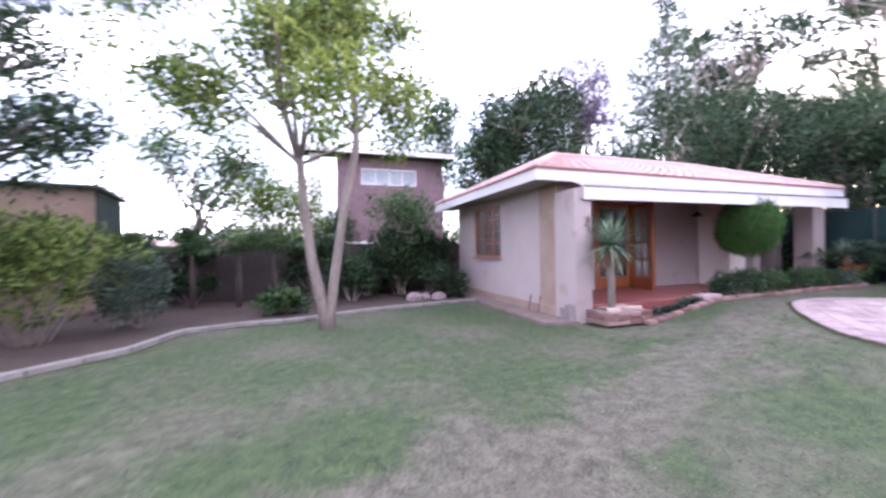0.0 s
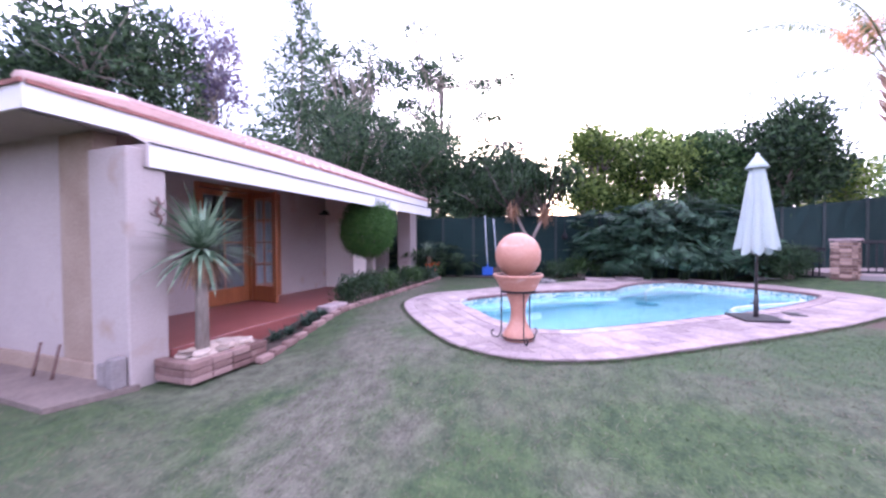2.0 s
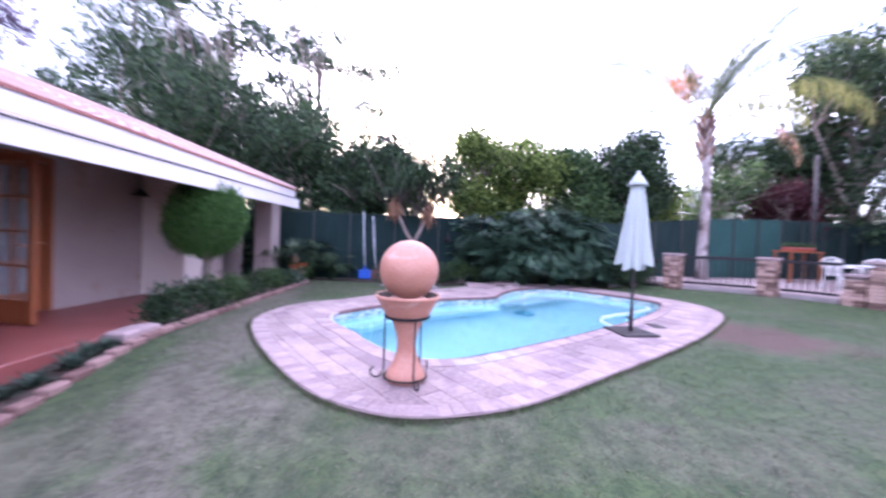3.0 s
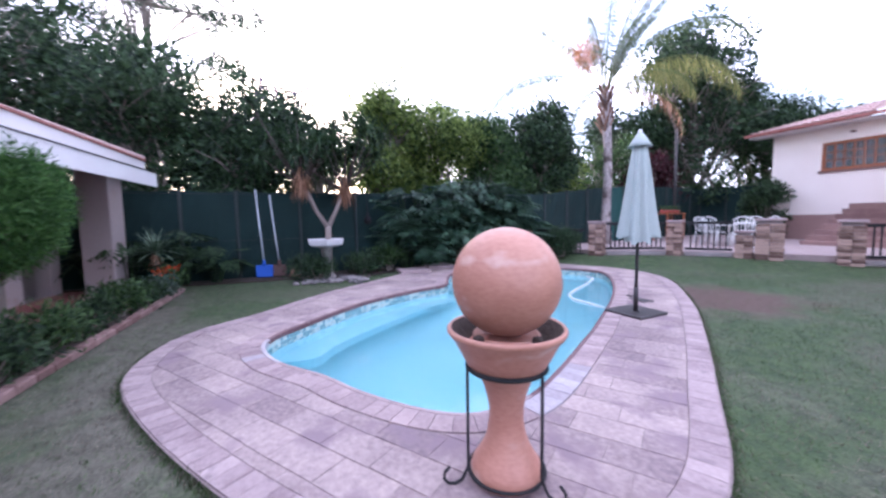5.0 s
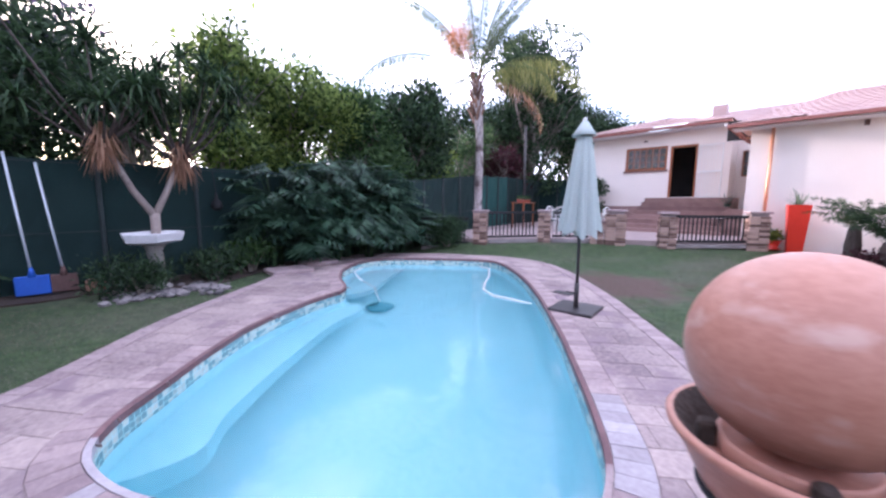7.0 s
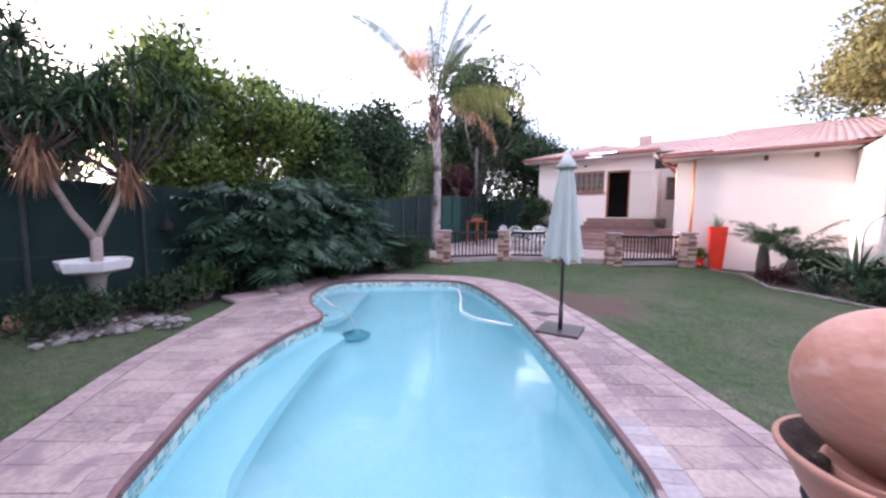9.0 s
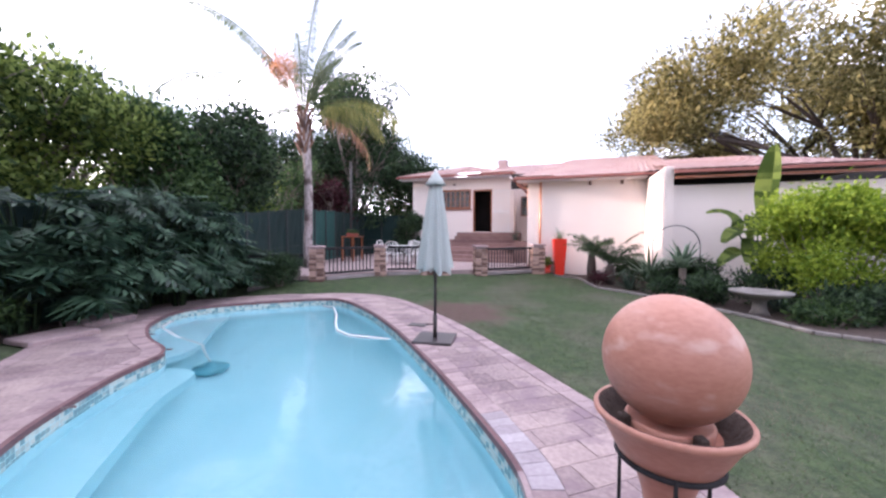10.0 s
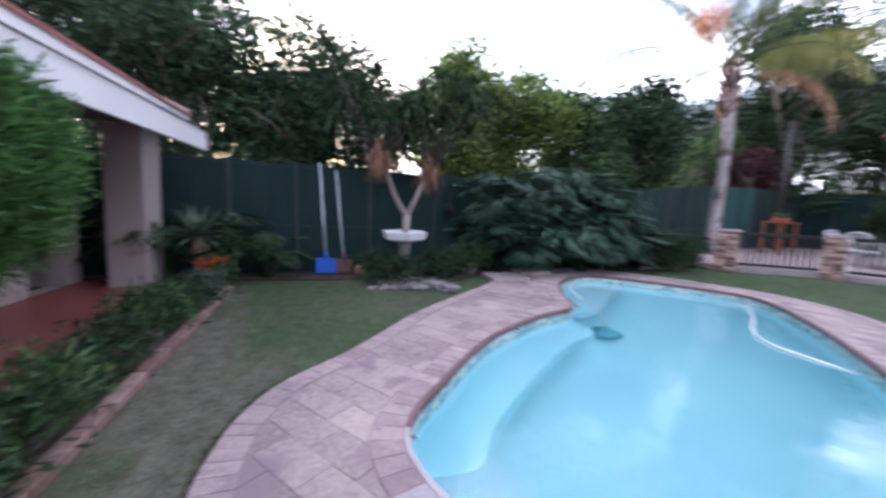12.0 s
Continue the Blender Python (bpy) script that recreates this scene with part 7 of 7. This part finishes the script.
blob_tree(255, -0.2, 20.2, 3.3, 1.4, 1.2, 0.9, 0.6, 12, 4500, (0.15, 0.06), LEAF_DARK, "dark shrub in front of the neighbouring house", trunk=0.07, category="shrub")
bush(256, -5.3, 9.0, 0.03, 1.45, 1.3, 2.15, 9000, (0.11, 0.045), LEAF_SUNLIT, "large leafy yellow-green shrub", blobs=22)
bush(257, -4.2, 9.9, 0.03, 0.7, 0.7, 1.45, 2600, (0.10, 0.035), LEAF_GREY, "grey-green shrub beside the large one", blobs=10)
for k, (px, py) in enumerate(((-2.9, 12.0), (-2.1, 12.2), (-4.0, 12.3))):
    cycad(260 + k, px, py, 0.03, 1.3, 11, 1.25, LEAF_MID, "slender garden palm with feather leaves at the boundary wall", 0.28, 1.5)
bush(264, -0.1, 11.8, 0.03, 0.8, 0.6, 1.1, 2800, (0.13, 0.04), LEAF_DARK, "dark shrub behind the forked tree")
bush(265, -1.7, 10.4, 0.03, 0.6, 0.4, 0.5, 1100, (0.13, 0.06), LEAF_MID, "broad-leaved low plant in the shaded bed")
bush(266, 2.3, 11.6, 0.03, 0.8, 0.6, 0.9, 2600, (0.13, 0.04), LEAF_DARK, "dark low shrub beside the cottage")
for k, (px, py, s) in enumerate(((1.5, 11.2, 0.24), (1.85, 11.4, 0.18), (2.2, 11.2, 0.22))):
    solid("garden_rock", lathe(bmesh.new(), [(0, -0.02), (s, 0.0), (s * 0.95, s * 0.5), (s * 0.5, s * 0.85), (0, s * 0.9)], 7), BORDER, px, py, 0.03 + ground_z(px, py), 40 * k, "rounded brownish stone in the shaded bed", "stone", "stones in the shaded bed")

shed = thing("shed", -7.4, 12.2, 0, 12, "dark timber-clad garden shed with a flat roof edge", "shed")
part("wall", boxes((-1.4, 1.4, 0.0, 2.6, 0.0, 3.0)), PLASTER_BROWN, shed, "soiled plastered shed walls")
for k in range(12):
    part("board", boxes((1.402, 1.43, 0.02 + k * 0.215, 0.225 + k * 0.215, 1.5, 2.95)), NET_GREEN, shed)
part("roof", boxes((-1.6, 1.55, -0.15, 2.75, 3.001, 3.08)), POST, shed)

neighbour = thing("neighbour_house", 0, 0, 0, 0, "two-storey mauve brick house with white bands and a red roof", "house")
part("wall", wall_x(0.0, 5.6, 20.5, 0.0, 5.9, 0.3, [(1.2, 4.1, 4.5, 5.35)]), material("mauve_brick_wall", (0.12, 0.075, 0.085), (0.20, 0.135, 0.145), 3, 30, 0.9, 0.5), neighbour, "mauve brick wall")
part("column", boxes((-1.3, -0.7, 20.2, 20.8, 0.0, 5.9)), WHITE, neighbour, "white column")
part("band", boxes((0.0, 5.6, 20.44, 20.498, 1.35, 1.6)), WHITE, neighbour, "white band")
part("fascia", boxes((-1.6, 6.0, 19.7, 19.76, 5.9, 6.15)), WHITE, neighbour, "white fascia board")
# shade under the eaves is painted onto this board
part("eave_soffit", boxes((-1.6, 6.0, 19.76, 21.0, 5.9, 5.95)), SHADE_BLACK, neighbour, "underside of the eaves with its shade painted black")
part("roof", tiled_slope((-1.7, 19.6, 6.17), (6.1, 19.6, 6.17), (6.1, 23.0, 7.1), (-1.7, 23.0, 7.1), ROOF), ROOF, neighbour, "red tiled roof")
window_unit(neighbour, 1.2, 20.52, 4.5, 2.9, 0.85, 0, 4, 1, 0.05, 0.08, WHITE, "white-framed window strip")
part("interior", boxes((1.0, 4.3, 21.5, 21.6, 4.2, 5.6)), CURTAIN, neighbour, "pale curtains behind the glass")
lowh = thing("low_roof_house", -9.5, 26, 0, 0, "low distant building with a red roof", "house")
part("wall", boxes((-4, 4, 0, 5, 0, 1.3)), PLASTER_WARM, lowh)
part("roof", tiled_slope((-4.3, -0.3, 1.3), (4.3, -0.3, 1.3), (3.2, 2.5, 2.2), (-3.2, 2.5, 2.2), ROOF), ROOF, lowh)

# far woods that close the horizon
wr = np.random.default_rng(300)
woods = []
for i in range(150):
    a = 2 * math.pi * (i + wr.random()) / 150
    rad = 62 + 30 * wr.random()
    woods.append((rad * math.cos(a), rad * math.sin(a), 1.5 + 1.0 * wr.random(), 3.6, 3.6, 2.2 + 1.6 * wr.random()))
solid("far_woods", quads_mesh("far_woods", leaves(wr, woods, 42000, 1.1, 0.5, 10, 0.8, 0.5), LEAF_DARK), LEAF_DARK, label="dark line of distant trees", category="trees", kind="stuff")

# ---- grass blades ----
gr = np.random.default_rng(310)
N = 420000
gx, gy = gr.uniform(-4.5, 12.6, N), gr.uniform(-8.5, 9.6, N)
cells = np.lexsort((gx, np.floor(gy / 0.15)))
gx, gy = gx[cells], gy[cells]
keep = np.ones(N, bool)


def inside_many(loop, xs, ys):
    hit = np.zeros(len(xs), bool)
    j = len(loop) - 1
    for i in range(len(loop)):
        (xi, yi), (xj, yj) = loop[i], loop[j]
        if yi != yj:
            c = (yi > ys) != (yj > ys)
            hit ^= c & (xs < (xj - xi) * (ys - yi) / (yj - yi) + xi)
        j = i
    return hit


for loop in (pave_loop, right_bed, left_bed, [(3.2, 6.0), (4.5, 6.0), (6.4, 6.6), (12.4, 6.85), (14, 9), (14, 14), (3.2, 14)], [(15, -2.6), (12.45, -3.3), (11.4, -5.1), (9.77, -6.15), (8.64, -6.95), (6.90, -8.75), (6.9, -16), (20, -16)]):
    keep &= ~inside_many(loop, gx, gy)
keep &= (gx < 12.2) | (gy > 4.9) | (gy < -1)
patch = np.array([noise.noise(Vector((x * 0.55, y * 0.55, 3.0))) for x, y in zip(gx[::10], gy[::10])])
patch = np.repeat(patch, 10)[:N]
bare = np.hypot(gx - MUD_AT[0], gy - MUD_AT[1]) + 0.5 * np.sin(gx * 5 + gy * 3) < 1.3
keep &= ~bare | (gr.random(N) < 0.12)
gx, gy = gx[keep], gy[keep]
hgt = gr.uniform(0.006, 0.026, len(gx))[:, None]
az = gr.uniform(0, 2 * math.pi, len(gx))
side = np.stack([np.cos(az), np.sin(az), np.zeros_like(az)], 1) * gr.uniform(0.0018, 0.004, len(gx))[:, None]
root = np.stack([gx, gy, np.array([ground_z(px, py) for px, py in zip(gx, gy)])], 1)
tip = root + np.stack([gr.normal(0, 0.028, len(gx)), gr.normal(0, 0.028, len(gx)), hgt[:, 0]], 1)
gv = np.stack([root - side, root + side, tip], axis=1)
mix_here = np.array([noise.noise(Vector((x * 0.75 + 4, y * 0.75, 1.0))) for x, y in zip(gx[::6], gy[::6])])
order = np.arange(len(gx)) // 6
lush = 0.50 + 1.3 * mix_here[np.minimum(order, len(mix_here) - 1)] - 0.02 * gy
half = gr.random(len(gx)) < lush
edge_pts = np.array(resample(pave_loop, 0.05))
nxt = np.roll(edge_pts, -1, axis=0)
M = 26000
pick = gr.integers(0, len(edge_pts), M)
along = gr.random(M)[:, None]
dirs = nxt[pick] - edge_pts[pick]
outward = np.stack([dirs[:, 1], -dirs[:, 0]], 1) / (np.linalg.norm(dirs, axis=1)[:, None] + 1e-9)
base = edge_pts[pick] + dirs * along + outward * np.abs(gr.normal(0, 0.03, M))[:, None]
root_e = np.concatenate([base, np.zeros((M, 1))], 1)
az_e = gr.uniform(0, 2 * math.pi, M)
side_e = np.stack([np.cos(az_e), np.sin(az_e), np.zeros(M)], 1) * gr.uniform(0.002, 0.0045, M)[:, None]
ragged = 0.5 + 0.5 * np.sin(pick * 0.31) * np.sin(pick * 0.113 + 1)
tip_e = root_e + np.concatenate([outward * -0.02 + gr.normal(0, 0.02, (M, 2)), (0.015 + 0.045 * gr.random(M) * ragged)[:, None]], 1)
gv = np.concatenate([gv, np.stack([root_e - side_e, root_e + side_e, tip_e], axis=1)])
half = np.concatenate([half, gr.random(M) < 0.55])
solid("grass", quads_mesh("grass", gv[half], leaf_mat("grass_green", (0.040, 0.075, 0.026), (0.105, 0.155, 0.058), 0.4), 3), LEAF_MID, label="short green grass blades", category="grass", kind="stuff")
solid("grass", quads_mesh("grass", gv[~half], leaf_mat("grass_dry", (0.10, 0.085, 0.062), (0.23, 0.195, 0.155), 0.4), 3), LEAF_DRY, label="dry straw-coloured grass blades", category="grass", kind="stuff")

# ---- paving pieces ----
def clip_cell(poly, cell):
    """The part of a plain outline inside a convex cell (anticlockwise)."""
    out = list(poly)
    for i in range(len(cell)):
        (ax, ay), (bx, by) = cell[i], cell[(i + 1) % len(cell)]
        src, out = out, []
        if not src:
            return []
        def side_of(p):
            return (bx - ax) * (p[1] - ay) - (by - ay) * (p[0] - ax)
        for k in range(len(src)):
            p, q = src[k - 1], src[k]
            sp, sq = side_of(p), side_of(q)
            if (sp >= 0) != (sq >= 0):
                f = sp / (sp - sq)
                out.append((p[0] + (q[0] - p[0]) * f, p[1] + (q[1] - p[1]) * f))
            if sq >= 0:
                out.append(q)
    return out


prng = np.random.default_rng(400)
slab_in, slab_out = offset_loop(pool_loop, 0.239), offset_loop(pave_loop, -0.194)
far_corner = max(range(len(slab_out)), key=lambda k: slab_out[k][0])
slab_out = slab_out[far_corner:] + slab_out[:far_corner]
ang = radians(38)
ca, sa = math.cos(ang), math.sin(ang)
W, H = 0.40, 0.235
made = 0
seam_in = list(reversed(slab_in))
k0 = int(np.argmin([(x - slab_out[0][0]) ** 2 + (y - slab_out[0][1]) ** 2 for x, y in seam_in]))
seam_in = seam_in[k0:] + seam_in[:k0 + 1]
paved = list(slab_out) + [slab_out[0]] + seam_in
for j in range(-40, 60):
    xoff = (j % 2) * 0.5 * W + prng.normal() * 0.04
    for i in range(-14, 50):
        u, v = i * W + xoff, j * H
        cx, cy = 9.0 + (u - 9) * ca - v * sa, 0.5 + (u - 9) * sa + v * ca
        if not (4.3 < cx < 14.8 and -4.4 < cy < 6.3):
            continue
        hw, hh = W / 2 - 0.003, H / 2 - 0.003
        cell = [(cx + dx * ca - dy * sa + prng.normal() * 0.002, cy + dx * sa + dy * ca + prng.normal() * 0.002) for dx, dy in ((-hw, -hh), (hw, -hh), (hw, hh), (-hw, hh))]
        poly = []
        for p in clip_cell(paved, cell):
            if not poly or (abs(p[0] - poly[-1][0]) + abs(p[1] - poly[-1][1])) > 1e-4:
                poly.append(p)
        if len(poly) > 1 and abs(poly[0][0] - poly[-1][0]) + abs(poly[0][1] - poly[-1][1]) < 1e-4:
            poly.pop()
        if len(poly) < 3 or abs(area_of(poly)) < 0.002:
            continue
        if area_of(poly) < 0:
            poly.reverse()
        mx, my = sum(p[0] for p in poly) / len(poly), sum(p[1] for p in poly) / len(poly)
        b = prism(bmesh.new(), [(x - mx, y - my) for x, y in poly], 0.0, 0.019 + 0.002 * prng.random())
        part("slab", b, SLAB, paving, m=pose(mx, my, 0.014, prng.normal() * 0.2, prng.normal() * 0.2, 0))
        made += 1


BLEACHED = ((6.37, 2.16), (6.24, 2.36), (6.12, 2.58), (6.02, 2.80), (7.70, 4.98))


def brick_ring(loop, inner, outer, step, z, height, mat, name):
    pts = resample(loop, step)
    a, c = offset_loop(pts, inner), offset_loop(pts, outer)
    n = len(pts)
    for i in range(n):
        j = (i + 1) % n
        p = [Vector((*a[i], 0)), Vector((*a[j], 0)), Vector((*c[j], 0)), Vector((*c[i], 0))]
        mid = sum(p, Vector()) / 4
        q = [mid + (v - mid) * 0.965 for v in p]
        b = prism(bmesh.new(), [((v - mid).x, (v - mid).y) for v in q], 0.0, height + 0.003 * prng.random())
        pale = name == "coping_brick" and any((mid.x - wx) ** 2 + (mid.y - wy) ** 2 < 0.022 for wx, wy in BLEACHED)
        part(name, b, PALE_BRICK if pale else mat, paving, m=pose(mid.x, mid.y, z, prng.normal() * 0.5, prng.normal() * 0.5, 0))


brick_ring(pool_loop, 0.030, 0.235, 0.118, 0.014, 0.024, COPING, "coping_brick")
brick_ring(pave_loop, -0.19, 0.0, 0.118, 0.014, 0.022, BORDER, "border_brick")
nos, nos_pale, nos_brick = bmesh.new(), bmesh.new(), bmesh.new()
lo, li = offset_loop(pool_loop, 0.028), offset_loop(pool_loop, -0.010)
rows4 = [((*lo[k], 0.004), (*lo[k], 0.040), (*li[k], 0.036), (*li[k], -0.018)) for k in range(len(pool_loop))]
for k in range(len(rows4)):
    a, c = rows4[k], rows4[(k + 1) % len(rows4)]
    bm = nos_pale if 7.55 < a[0][0] < 8.35 and a[0][1] > 4.3 else nos_brick if a[0][0] < 7.6 and a[0][1] > 2.9 else nos
    for q in range(4):
        bm.faces.new([bm.verts.new(p) for p in (a[q], a[(q + 1) % 4], c[(q + 1) % 4], c[q])])
part("nosing", nos, NOSING, paving, "dark reddish bull-nosed pool edge")
part("nosing", nos_pale, PALE_BRICK, paving, "bleached pale pool edge")
part("nosing", nos_brick, BORDER, paving, "worn brick pool edge")

# brick pillars
brick_mesh = finish(box(bmesh.new(), -0.105, 0.105, -0.05, 0.05, 0.0, 0.064, bevel=0.008), "brick", BRICK)
prs = np.random.default_rng(410)
for px, py, w, d, h in PILLARS:
    t = thing("brick_pillar", px, py, -0.02, LINE_TURN, "square pillar of rough brown rustic bricks with a flat cap", "pillar", "brick pillars of the patio fence")
    part("core", boxes((-w / 2 + 0.05, w / 2 - 0.05, -d / 2 + 0.05, d / 2 - 0.05, 0.0, h - 0.05)), MORTAR, t, "mortar core")
    rows_n = int((h - 0.07) / 0.076)
    for r in range(rows_n):
        z = 0.005 + r * 0.076
        for sx, L, fixed, turn in ((0, w, -d / 2 + 0.05, 0), (0, w, d / 2 - 0.05, 0), (1, d - 0.2, -w / 2 + 0.05, 90), (1, d - 0.2, w / 2 - 0.05, 90)):
            cnt = max(1, int(round(L / 0.22)))
            for i in range(cnt):
                at = -L / 2 + L * (i + 0.5) / cnt + prs.normal() * 0.004
                sc = L / cnt / 0.216
                jit = prs.normal() * 0.006
                m = pose(at if not sx else fixed + jit, fixed + jit if not sx else at, z, 0, 0, turn + prs.normal() * 1.5)
                part("brick", brick_mesh, BRICK, t, m=m @ Matrix.Diagonal((sc, 1, 1, 1)))
    part("cap", boxes((-w / 2 - 0.02, w / 2 + 0.02, -d / 2 - 0.02, d / 2 + 0.02, h - 0.065, h), bevel=0.012), BORDER, t, "flat brick cap")
